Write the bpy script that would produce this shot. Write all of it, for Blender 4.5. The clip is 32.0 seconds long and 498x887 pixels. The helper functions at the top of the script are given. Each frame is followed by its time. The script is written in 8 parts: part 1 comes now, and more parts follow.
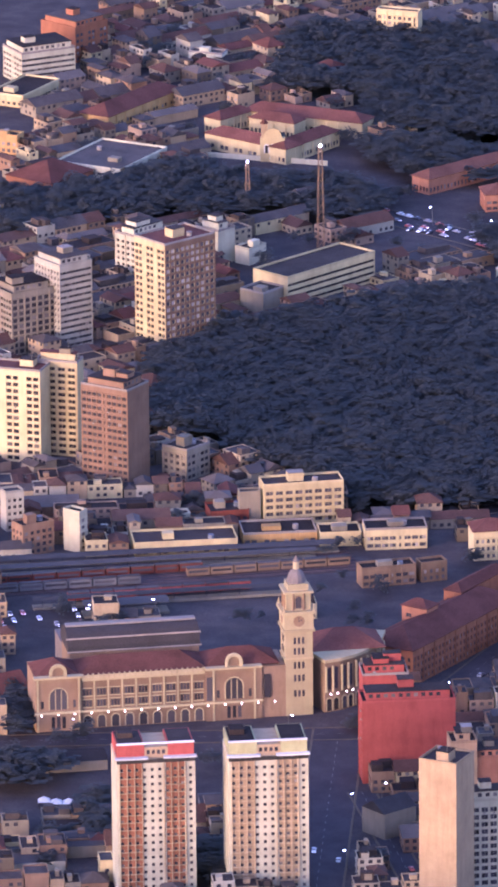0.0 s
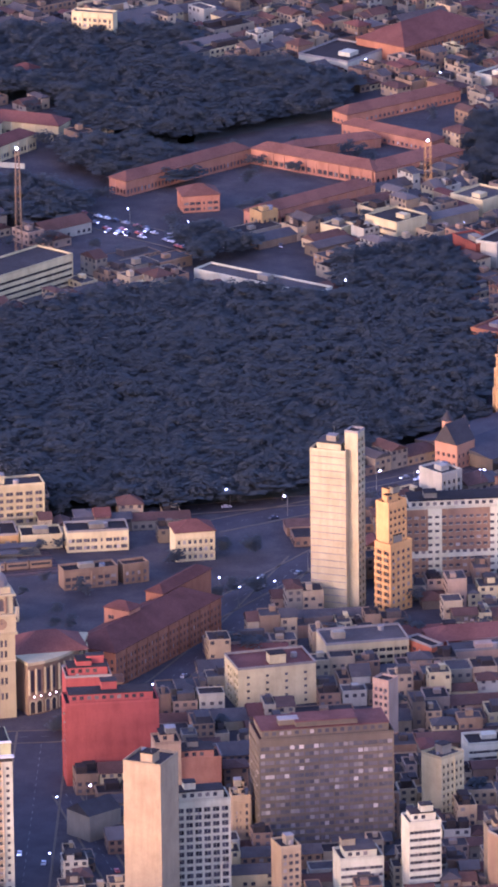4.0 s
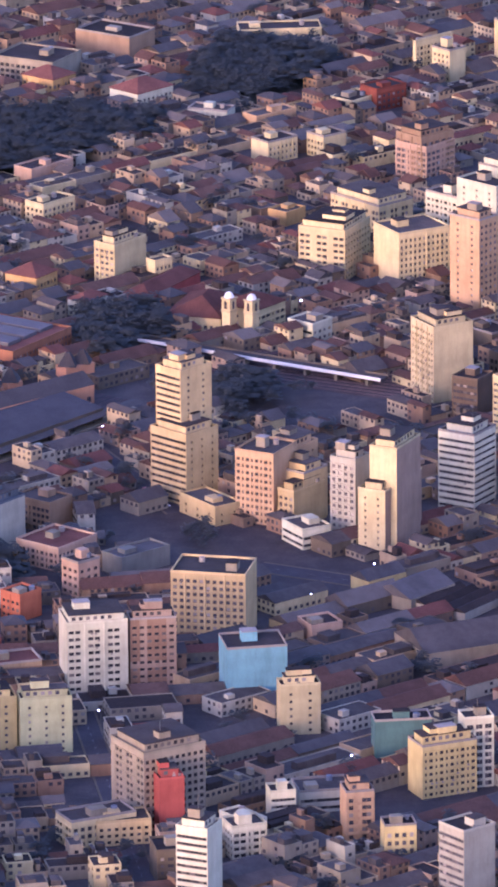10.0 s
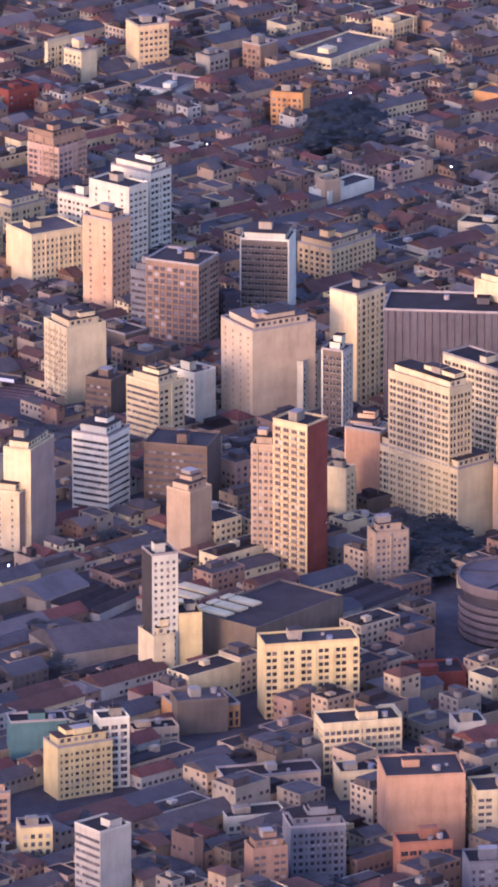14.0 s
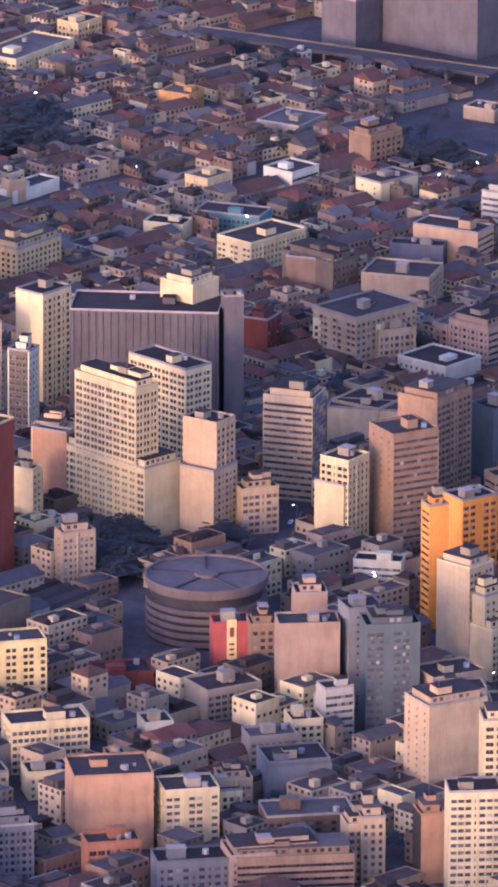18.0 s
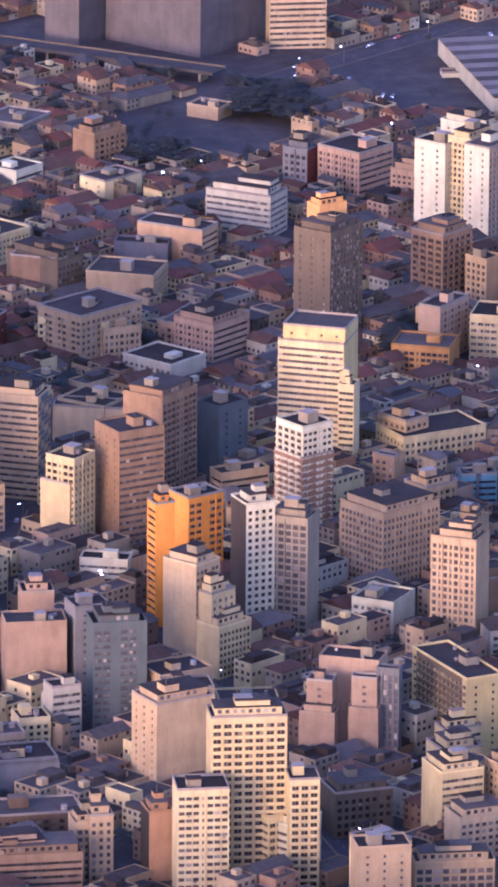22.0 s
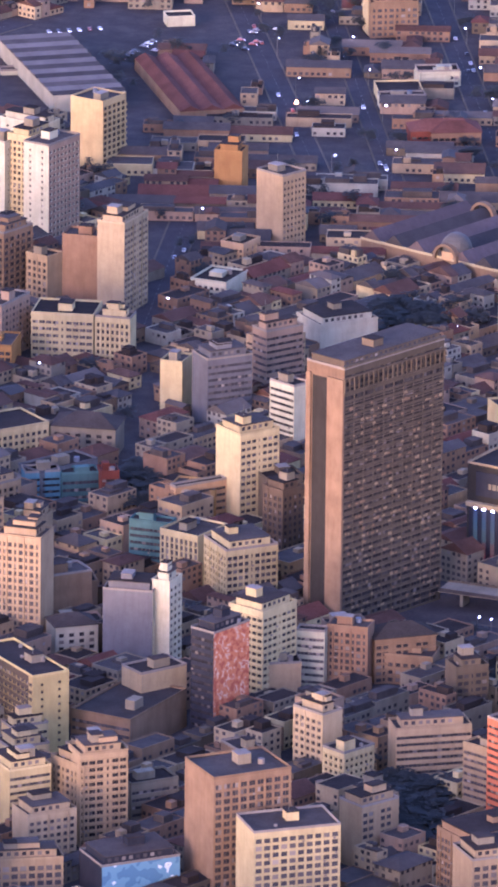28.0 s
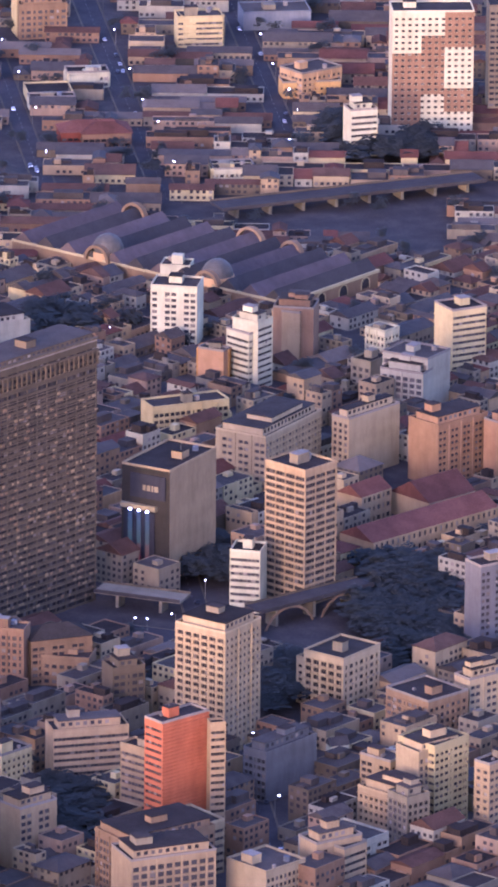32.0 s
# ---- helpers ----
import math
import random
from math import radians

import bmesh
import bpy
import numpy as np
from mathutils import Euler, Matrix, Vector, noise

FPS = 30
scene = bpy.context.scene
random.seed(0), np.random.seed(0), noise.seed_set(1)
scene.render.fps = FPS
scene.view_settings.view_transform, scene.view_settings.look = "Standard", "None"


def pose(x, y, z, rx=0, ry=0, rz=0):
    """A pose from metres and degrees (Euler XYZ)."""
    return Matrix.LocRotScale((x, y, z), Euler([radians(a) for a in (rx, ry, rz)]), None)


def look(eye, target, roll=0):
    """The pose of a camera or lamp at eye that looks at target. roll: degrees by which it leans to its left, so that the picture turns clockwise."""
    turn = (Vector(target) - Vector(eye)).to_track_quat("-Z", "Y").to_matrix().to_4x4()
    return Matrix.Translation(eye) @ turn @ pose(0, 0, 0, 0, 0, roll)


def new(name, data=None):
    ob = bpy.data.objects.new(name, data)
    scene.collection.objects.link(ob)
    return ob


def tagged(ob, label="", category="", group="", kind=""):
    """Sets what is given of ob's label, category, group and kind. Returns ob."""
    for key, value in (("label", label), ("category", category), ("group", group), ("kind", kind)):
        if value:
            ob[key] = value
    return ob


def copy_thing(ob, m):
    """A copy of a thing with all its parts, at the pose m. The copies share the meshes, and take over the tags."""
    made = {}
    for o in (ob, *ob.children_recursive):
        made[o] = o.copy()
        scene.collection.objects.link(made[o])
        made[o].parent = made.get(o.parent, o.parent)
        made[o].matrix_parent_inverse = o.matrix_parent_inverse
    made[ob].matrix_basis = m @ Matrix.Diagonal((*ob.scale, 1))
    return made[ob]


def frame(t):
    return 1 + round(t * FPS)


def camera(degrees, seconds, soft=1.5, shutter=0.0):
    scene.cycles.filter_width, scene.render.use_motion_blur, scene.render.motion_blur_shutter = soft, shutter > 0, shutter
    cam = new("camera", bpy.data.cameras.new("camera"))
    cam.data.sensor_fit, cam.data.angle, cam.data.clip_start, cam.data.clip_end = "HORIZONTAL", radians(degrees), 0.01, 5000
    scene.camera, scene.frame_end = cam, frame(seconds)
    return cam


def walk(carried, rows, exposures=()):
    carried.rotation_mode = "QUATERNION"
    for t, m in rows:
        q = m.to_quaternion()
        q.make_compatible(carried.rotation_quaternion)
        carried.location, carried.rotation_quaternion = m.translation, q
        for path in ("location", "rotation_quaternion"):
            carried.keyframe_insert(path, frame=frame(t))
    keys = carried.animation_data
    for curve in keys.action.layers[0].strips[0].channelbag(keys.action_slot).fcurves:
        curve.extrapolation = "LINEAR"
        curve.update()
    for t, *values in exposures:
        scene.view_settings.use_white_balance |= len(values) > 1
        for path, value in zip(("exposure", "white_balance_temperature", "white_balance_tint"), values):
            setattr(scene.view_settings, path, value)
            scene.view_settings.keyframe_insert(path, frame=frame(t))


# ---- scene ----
cam = camera(3.0547, 32.0, 3.5)
EYE = 1234.0
ROWS = [
    (0.0, 8.2000, -17.2828, 0.572),
    (0.5, 8.0304, -17.2846, 0.526),
    (1.0, 7.8218, -17.2815, 0.586),
    (1.5, 7.5968, -17.2823, 0.576),
    (2.0, 7.3446, -17.2843, 0.600),
    (2.5, 7.0647, -17.2858, 0.646),
    (3.0, 6.8139, -17.2890, 0.642),
    (3.5, 6.5259, -17.2896, 0.671),
    (5.5, 5.4151, -17.2992, 0.644),
    (6.0, 5.1154, -17.2995, 0.667),
    (6.5, 4.8133, -17.2975, 0.635),
    (7.0, 4.5110, -17.2933, 0.649),
    (7.5, 4.2107, -17.2919, 0.611),
    (8.0, 3.9272, -17.2908, 0.585),
    (8.5, 3.6238, -17.2894, 0.548),
    (9.0, 3.3364, -17.2896, 0.504),
    (9.5, 3.0438, -17.2924, 0.446),
    (10.0, 2.7576, -17.2901, 0.434),
    (10.5, 2.4560, -17.2916, 0.388),
    (11.0, 2.1666, -17.2891, 0.358),
    (11.5, 1.8713, -17.2911, 0.314),
    (12.0, 1.5970, -17.2910, 0.266),
    (12.5, 1.3071, -17.2902, 0.226),
    (13.0, 1.0428, -17.2929, 0.183),
    (13.5, 0.7602, -17.2882, 0.153),
    (14.0, 0.5162, -17.2936, 0.076),
    (14.5, 0.2514, -17.2966, 0.036),
    (16.5, -0.7238, -17.2958, -0.113),
    (17.0, -0.9491, -17.2998, -0.147),
    (17.5, -1.1742, -17.2945, -0.215),
    (18.0, -1.3923, -17.2912, -0.263),
    (18.5, -1.6388, -17.3006, -0.248),
    (19.0, -1.8477, -17.2994, -0.292),
    (19.5, -2.0574, -17.2981, -0.350),
    (20.0, -2.2862, -17.2928, -0.336),
    (20.5, -2.4968, -17.2971, -0.362),
    (21.0, -2.7027, -17.2946, -0.374),
    (21.5, -2.9037, -17.2965, -0.418),
    (22.0, -3.1038, -17.2927, -0.428),
    (22.5, -3.3013, -17.2926, -0.478),
    (23.0, -3.5080, -17.2994, -0.461),
    (23.5, -3.7429, -17.2961, -0.433),
    (24.0, -3.9544, -17.2938, -0.486),
    (24.5, -4.1847, -17.2922, -0.538),
    (26.5, -5.1207, -17.2823, -0.563),
    (27.0, -5.3632, -17.2824, -0.540),
    (27.5, -5.6160, -17.2896, -0.559),
    (28.0, -5.8755, -17.2846, -0.541),
    (28.5, -6.1460, -17.2771, -0.561),
    (29.0, -6.4105, -17.2739, -0.542),
    (29.5, -6.6914, -17.2665, -0.538),
    (30.0, -6.9573, -17.2631, -0.559),
    (30.5, -7.2571, -17.2612, -0.546),
    (31.0, -7.5363, -17.2608, -0.541),
    (31.5, -7.8280, -17.2580, -0.537),
    (32.0, -8.1028, -17.2563, -0.531),
]
walk(cam, [(t, pose(0, 0, EYE, 90 + pitch, roll, yaw)) for t, yaw, pitch, roll in ROWS],
     [(0.0, 2.46, 4680.0, 61.0), (32.0, 2.46, 4680.0, 61.0)])

# ---- light: a low, hazy sun behind the camera's shoulder and the evening sky ----
SUN_TO = Vector((-0.60, -0.80, 0.0)).normalized()
SUN_EL = radians(6.5)
world = bpy.data.worlds.new("evening_sky")
scene.world = world
world.use_nodes = True
wn = world.node_tree
sky = wn.nodes.new("ShaderNodeTexSky")
sky.sky_type = "NISHITA"
sky.sun_disc = False
sky.sun_elevation = SUN_EL
sky.sun_rotation = math.atan2(SUN_TO.x, SUN_TO.y)
sky.dust_density = 2.0
wn.nodes["Background"].inputs["Strength"].default_value = 0.15
wn.links.new(sky.outputs[0], wn.nodes["Background"].inputs["Color"])
lamp = bpy.data.lights.new("sun", "SUN")
lamp.energy, lamp.angle, lamp.color = 0.305, radians(10.0), (1.0, 0.80, 0.20)
sun = new("sun", lamp)
sun.matrix_world = look(SUN_TO * math.cos(SUN_EL) * 100 + Vector((0, 0, 100 * math.sin(SUN_EL))), (0, 0, 0))

# ---- materials ----
MATS = {}


def node_material(name):
    m = bpy.data.materials.new(name)
    m.use_nodes = True
    nt = m.node_tree
    return m, nt, nt.nodes["Principled BSDF"]


def tex_noise(nt, scale, detail=4.0, stretch=(1, 1, 1), rough=0.6):
    co = nt.nodes.new("ShaderNodeTexCoord")
    mp = nt.nodes.new("ShaderNodeMapping")
    mp.inputs["Scale"].default_value = stretch
    nt.links.new(co.outputs["Object"], mp.inputs["Vector"])
    n = nt.nodes.new("ShaderNodeTexNoise")
    n.inputs["Scale"].default_value, n.inputs["Detail"].default_value = scale, detail
    n.inputs["Roughness"].default_value = rough
    nt.links.new(mp.outputs[0], n.inputs["Vector"])
    return n.outputs["Fac"]


def ramp(nt, fac, stops):
    r = nt.nodes.new("ShaderNodeValToRGB")
    el = r.color_ramp.elements
    while len(el) < len(stops):
        el.new(0.5)
    for e, (p, c) in zip(el, stops):
        e.position, e.color = p, (*c, 1) if len(c) == 3 else c
    nt.links.new(fac, r.inputs[0])
    return r.outputs[0]


def mixed(nt, kind, fac, a, b):
    n = nt.nodes.new("ShaderNodeMix")
    n.data_type, n.blend_type = "RGBA", kind
    for sock, v in ((n.inputs[0], fac), (n.inputs[6], a), (n.inputs[7], b)):
        if hasattr(v, "is_linked"):
            nt.links.new(v, sock)
        elif sock == n.inputs[0]:
            sock.default_value = v
        else:
            sock.default_value = (*v, 1)
    return n.outputs[2]


def bumped(nt, bsdf, fac, strength, dist):
    b = nt.nodes.new("ShaderNodeBump")
    b.inputs["Strength"].default_value, b.inputs["Distance"].default_value = strength, dist
    nt.links.new(fac, b.inputs["Height"])
    nt.links.new(b.outputs[0], bsdf.inputs["Normal"])


def g3(v):
    return (v, v, v)


def surface(name, col, rough=0.85, wear=0.5, metal=0.0, spread=0.25, streak=True, spec=0.1):
    """Painted or raw building surface: blotches, rain streaks, grain, and a shift from thing to thing."""
    if name in MATS:
        return MATS[name]
    m, nt, b = node_material(name)
    big = tex_noise(nt, 0.09, 5.0)
    fine = tex_noise(nt, 1.7, 3.0)
    run = tex_noise(nt, 0.33, 5.0, (1, 1, 0.16), 0.7) if streak else fine
    c = mixed(nt, "MULTIPLY", wear, col, ramp(nt, big, [(0.3, g3(0.55)), (0.62, g3(1.1))]))
    c = mixed(nt, "MULTIPLY", wear * 0.7, c, ramp(nt, run, [(0.30, (0.55, 0.5, 0.46)), (0.55, g3(1.0))]))
    c = mixed(nt, "MULTIPLY", 0.25, c, ramp(nt, fine, [(0.3, g3(0.7)), (0.7, g3(1.15))]))
    info = nt.nodes.new("ShaderNodeObjectInfo")
    c = mixed(nt, "MULTIPLY", 1.0, c, ramp(nt, info.outputs["Random"], [(0.0, g3(1 - spread)), (1.0, g3(1.0))]))
    nt.links.new(c, b.inputs["Base Color"])
    b.inputs["Roughness"].default_value, b.inputs["Metallic"].default_value = rough, metal
    b.inputs["Specular IOR Level"].default_value = spec
    bumped(nt, b, fine, 0.25, 0.08)
    MATS[name] = m
    return m


PAINT = dict(
    white=(0.76, 0.74, 0.66), cream=(0.78, 0.66, 0.43), greywhite=(0.55, 0.53, 0.52), whitegrey=(0.62, 0.60, 0.58),
    tan=(0.55, 0.42, 0.31), beige=(0.62, 0.50, 0.38), concrete=(0.36, 0.32, 0.29), brown=(0.36, 0.25, 0.19),
    darkbrown=(0.20, 0.15, 0.13), pinkbrown=(0.36, 0.235, 0.185), pink=(0.60, 0.42, 0.36), mauve=(0.46, 0.34, 0.30),
    red=(0.38, 0.09, 0.06), maroon=(0.24, 0.075, 0.06), brick=(0.44, 0.20, 0.13), coral=(0.55, 0.19, 0.11),
    salmon=(0.52, 0.32, 0.22), peach=(0.68, 0.46, 0.31), gold=(0.74, 0.57, 0.34), yellow=(0.78, 0.64, 0.34),
    amber=(0.64, 0.42, 0.20), ochre=(0.58, 0.32, 0.13), orange=(0.72, 0.28, 0.03), palegreen=(0.66, 0.66, 0.42),
    teal=(0.10, 0.18, 0.155), terracotta=(0.45, 0.20, 0.10), floodlit_gold=(0.50, 0.28, 0.095), blue=(0.17, 0.33, 0.355), bluegrey=(0.20, 0.21, 0.22), navy=(0.040, 0.040, 0.050),
    slate=(0.165, 0.158, 0.145), steel=(0.16, 0.15, 0.145), grey=(0.33, 0.315, 0.31), purple=(0.19, 0.165, 0.175),
    stone=(0.70, 0.60, 0.43), pine=(0.095, 0.112, 0.105), apricot=(0.70, 0.37, 0.11), flame=(0.48, 0.15, 0.06), lead=(0.112, 0.098, 0.090), glass=(0.12, 0.128, 0.13), umber=(0.20, 0.165, 0.145), shed=(0.25, 0.25, 0.27), dark=(0.07, 0.065, 0.075),
)


DUST_SUN_TINT = (0.74, 0.685, 0.48)  # city dust plus the golden evening light, put into the warm paints


def paint(key):
    cool = key in ("blue", "teal", "navy", "slate", "steel", "bluegrey", "glass", "purple", "red", "orange", "pine", "flame", "apricot", "lead", "terracotta", "floodlit_gold")
    return surface("paint_" + key, PAINT[key] if cool else tuple(a * b for a, b in zip(PAINT[key], DUST_SUN_TINT)))


ROOF_DARK = surface("bitumen_roof", (0.066, 0.050, 0.040), 0.95, 0.6, spread=0.5, streak=False, spec=0.04)
ROOF_GREY = surface("concrete_roof", (0.109, 0.087, 0.069), 0.95, 0.6, spread=0.5, streak=False, spec=0.04)
ROOF_RED = surface("tile_red_roof", (0.172, 0.072, 0.049), 0.95, 0.6, spread=0.4, streak=False, spec=0.04)
ROOF_ORANGE = surface("orange_tile_roof", (0.20, 0.088, 0.052), 0.9, 0.6, spread=0.3, streak=False)
METAL_ROOF = surface("sheet_metal_roof", (0.101, 0.086, 0.073), 0.8, 0.5, 0.0, 0.45, spec=0.08)
COPING = surface("coping_plaster", (0.30, 0.25, 0.19), 0.85, 0.4, spec=0.1)
WHITE_TRIM = surface("white_trim", (0.70, 0.66, 0.57), 0.7, 0.2)


def glass_material(stops):
    m, nt, b = node_material("window_glass")
    geo = nt.nodes.new("ShaderNodeNewGeometry")
    c = ramp(nt, geo.outputs["Random Per Island"], stops)
    info = nt.nodes.new("ShaderNodeObjectInfo")
    c = mixed(nt, "MULTIPLY", 1.0, c, ramp(nt, info.outputs["Random"], [(0.0, g3(0.4)), (0.7, g3(1.0)), (1.0, g3(1.3))]))
    nt.links.new(c, b.inputs["Base Color"])
    b.inputs["Roughness"].default_value = 0.22
    b.inputs["Specular IOR Level"].default_value = 0.5
    return m


GLASS = glass_material([(0.0, (0.055, 0.049, 0.05)), (0.6, (0.078, 0.069, 0.067)), (0.88, (0.13, 0.108, 0.092)), (1.0, (0.36, 0.30, 0.235))])
PANE_DARK = glass_material([(0.0, (0.05, 0.044, 0.044)), (0.7, (0.07, 0.06, 0.058)), (1.0, (0.10, 0.08, 0.065))])
GLASS_SLAB = glass_material([(0.0, (0.06, 0.052, 0.052)), (0.45, (0.09, 0.08, 0.075)), (0.70, (0.12, 0.10, 0.09)), (0.92, (0.20, 0.17, 0.14)), (1.0, (0.42, 0.35, 0.28))])
GLASS_BUSY = glass_material([(0.0, (0.04, 0.037, 0.04)), (0.55, (0.09, 0.08, 0.08)), (0.66, (0.26, 0.21, 0.17)), (0.8, (0.30, 0.25, 0.20)), (1.0, (0.40, 0.34, 0.27))])

# ---- mesh helpers ----


def mesh_of(name, V, Fc, mats, idx=None):
    me = bpy.data.meshes.new(name)
    me.from_pydata(V, [], Fc)
    for m in mats:
        me.materials.append(m)
    if idx is not None:
        me.polygons.foreach_set("material_index", idx)
    me.update()
    return me


def part_mesh(name, me, parent, at=(0, 0, 0), label=""):
    ob = new(name, me)
    ob.parent = parent
    ob.location = at
    if label:
        ob["label"] = label
    return ob


def part(name, bm, material, parent, label=""):
    me = bpy.data.meshes.new(name)
    bm.to_mesh(me)
    bm.free()
    me.materials.append(material)
    return part_mesh(name, me, parent, label=label)


def empty(name, x, y, rz=0.0, z=0.0, label="", category="", group="", kind=""):
    ob = new(name)
    ob.matrix_basis = pose(x, y, z, 0, 0, rz)
    return tagged(ob, label, category, group, kind)


def add_box(V, Fc, x0, y0, z0, x1, y1, z1):
    n = len(V)
    V += [(x0, y0, z0), (x1, y0, z0), (x1, y1, z0), (x0, y1, z0), (x0, y0, z1), (x1, y0, z1), (x1, y1, z1), (x0, y1, z1)]
    Fc += [(n, n + 3, n + 2, n + 1), (n + 4, n + 5, n + 6, n + 7), (n, n + 1, n + 5, n + 4),
           (n + 1, n + 2, n + 6, n + 5), (n + 2, n + 3, n + 7, n + 6), (n + 3, n, n + 4, n + 7)]


def boxes(name, parent, mat, items, label=""):
    V, Fc = [], []
    for b in items:
        add_box(V, Fc, *b)
    return part_mesh(name, mesh_of(name, V, Fc, [mat]), parent, label=label)


def cyl_data(r, h, n=20, r2=None, z0=0.0, cx=0.0, cy=0.0):
    r2 = r if r2 is None else r2
    V = [(cx + r * math.cos(2 * math.pi * k / n), cy + r * math.sin(2 * math.pi * k / n), z0) for k in range(n)]
    V += [(cx + r2 * math.cos(2 * math.pi * k / n), cy + r2 * math.sin(2 * math.pi * k / n), z0 + h) for k in range(n)]
    Fc = [(k, (k + 1) % n, n + (k + 1) % n, n + k) for k in range(n)] + [tuple(range(n, 2 * n)), tuple(reversed(range(n)))]
    return V, Fc


def hip_data(x0, y0, x1, y1, z, rise, over=0.6):
    """A hipped roof with eaves over the walls."""
    x0, y0, x1, y1 = x0 - over, y0 - over, x1 + over, y1 + over
    w, d = x1 - x0, y1 - y0
    if w >= d:
        a, b = (x0 + d / 2, (y0 + y1) / 2, z + rise), (x1 - d / 2, (y0 + y1) / 2, z + rise)
    else:
        a, b = ((x0 + x1) / 2, y0 + w / 2, z + rise), ((x0 + x1) / 2, y1 - w / 2, z + rise)
    V = [(x0, y0, z), (x1, y0, z), (x1, y1, z), (x0, y1, z), a, b, (x0, y0, z - 0.25), (x1, y0, z - 0.25), (x1, y1, z - 0.25), (x0, y1, z - 0.25)]
    if w >= d:
        Fc = [(0, 1, 5, 4), (1, 2, 5), (2, 3, 4, 5), (3, 0, 4)]
    else:
        Fc = [(0, 1, 4), (1, 2, 5, 4), (2, 3, 5), (3, 0, 4, 5)]
    return V, Fc + [(6, 7, 1, 0), (7, 8, 2, 1), (8, 9, 3, 2), (9, 6, 0, 3), (9, 8, 7, 6)]


# ---- facades with real openings ----
STYLE = dict(  # pitch of the bays, width and height of the opening as shares of the bay and the storey
    w=(3.2, 0.50, 0.46), pair=(4.8, 0.80, 0.58), g=(3.4, 0.74, 0.66), dense=(2.5, 0.62, 0.56), slab=(6.0, 0.94, 0.60), few=(7.5, 0.16, 0.40), arch=(5.0, 0.5, 0.6), b=(4.2, 0.72, 0.66),
    mix=(2.9, 0.42, 0.44), mixy=(2.9, 0.42, 0.44), panels=(3.0, 0.62, 0.42), check=(3.0, 0.66, 0.6), patch=(3.2, 0.5, 0.42), brickgrid=(3.0, 0.55, 0.5), browngrid=(3.4, 0.84, 0.5), zigzag=(3.0, 0.6, 0.5),
)
# the mauve accent paints the white tower's shaded face in its shade tone
ACCENT = dict(mix="brick", mixy="tan", panels="pinkbrown", check="pinkbrown", patch="pinkbrown", brickgrid="mauve", browngrid="umber", zigzag="slate")


def spans(style, W, p=0.0, ww=0.0, seed=0):
    """The openings along a face W wide."""
    if style in ("s", "glass"):
        return [(0.35, W - 0.35)] if W > 1.5 else []
    if style == "v":
        n = max(1, round(W / 2.6))
        return [((k + 0.22) * W / n, (k + 0.78) * W / n) for k in range(n)]
    if style not in STYLE:
        return []
    pitch, share, _ = STYLE[style]
    if style in ("w", "dense"):
        pitch, share = p or pitch, ww or share
    n = max(1, round((W - 0.8) / pitch))
    c = (W - 0.8) / n
    if style == "w" and n >= 5:
        way = (seed * 7 + int(W * 3)) % 5
        if way == 1:  # wide and narrow bays by turns
            return [(0.4 + (k + 0.5) * c - c * (0.36 if k % 2 else 0.2), 0.4 + (k + 0.5) * c + c * (0.36 if k % 2 else 0.2)) for k in range(n)]
        if way == 2:  # windows in pairs with a blank bay between
            return [(0.4 + (k + 0.5 - 0.40) * c, 0.4 + (k + 0.5 + 0.40) * c) for k in range(n) if k % 3 != 2]
        if way == 3:  # broad windows, a slim stair light in the middle
            return [(0.4 + (k + 0.5) * c - c * (0.14 if k == n // 2 else 0.42), 0.4 + (k + 0.5) * c + c * (0.14 if k == n // 2 else 0.42)) for k in range(n)]
    if style == "pair":
        return [(0.4 + (k + e) * c, 0.4 + (k + e + 0.38) * c) for k in range(n) for e in (0.09, 0.53)]
    return [(0.4 + (k + 0.5 - share / 2) * c, 0.4 + (k + 0.5 + share / 2) * c) for k in range(n)]


def accent_at(style, u, j, n_rows, seed):
    if style in ("mix", "mixy"):
        return 0.03 < u < 0.32 or 0.60 < u < 0.88
    if style == "panels":
        return not (0.23 < u < 0.35 or u > 0.8) and j != int(n_rows * 0.4)
    if style in ("check", "brickgrid", "browngrid"):
        return 0.05 < u < 0.95 if style == "browngrid" else True
    if style == "zigzag":
        return (int(u * 4) + j) % 3 > 0
    if style == "patch":
        v = j / max(1, n_rows)
        return (0.36 < u < 0.66 and 0.3 < v < 0.82) or (u < 0.36 and v < 0.68) or (u > 0.66 and (v > 0.72 or 0.18 < v < 0.38))
    return False


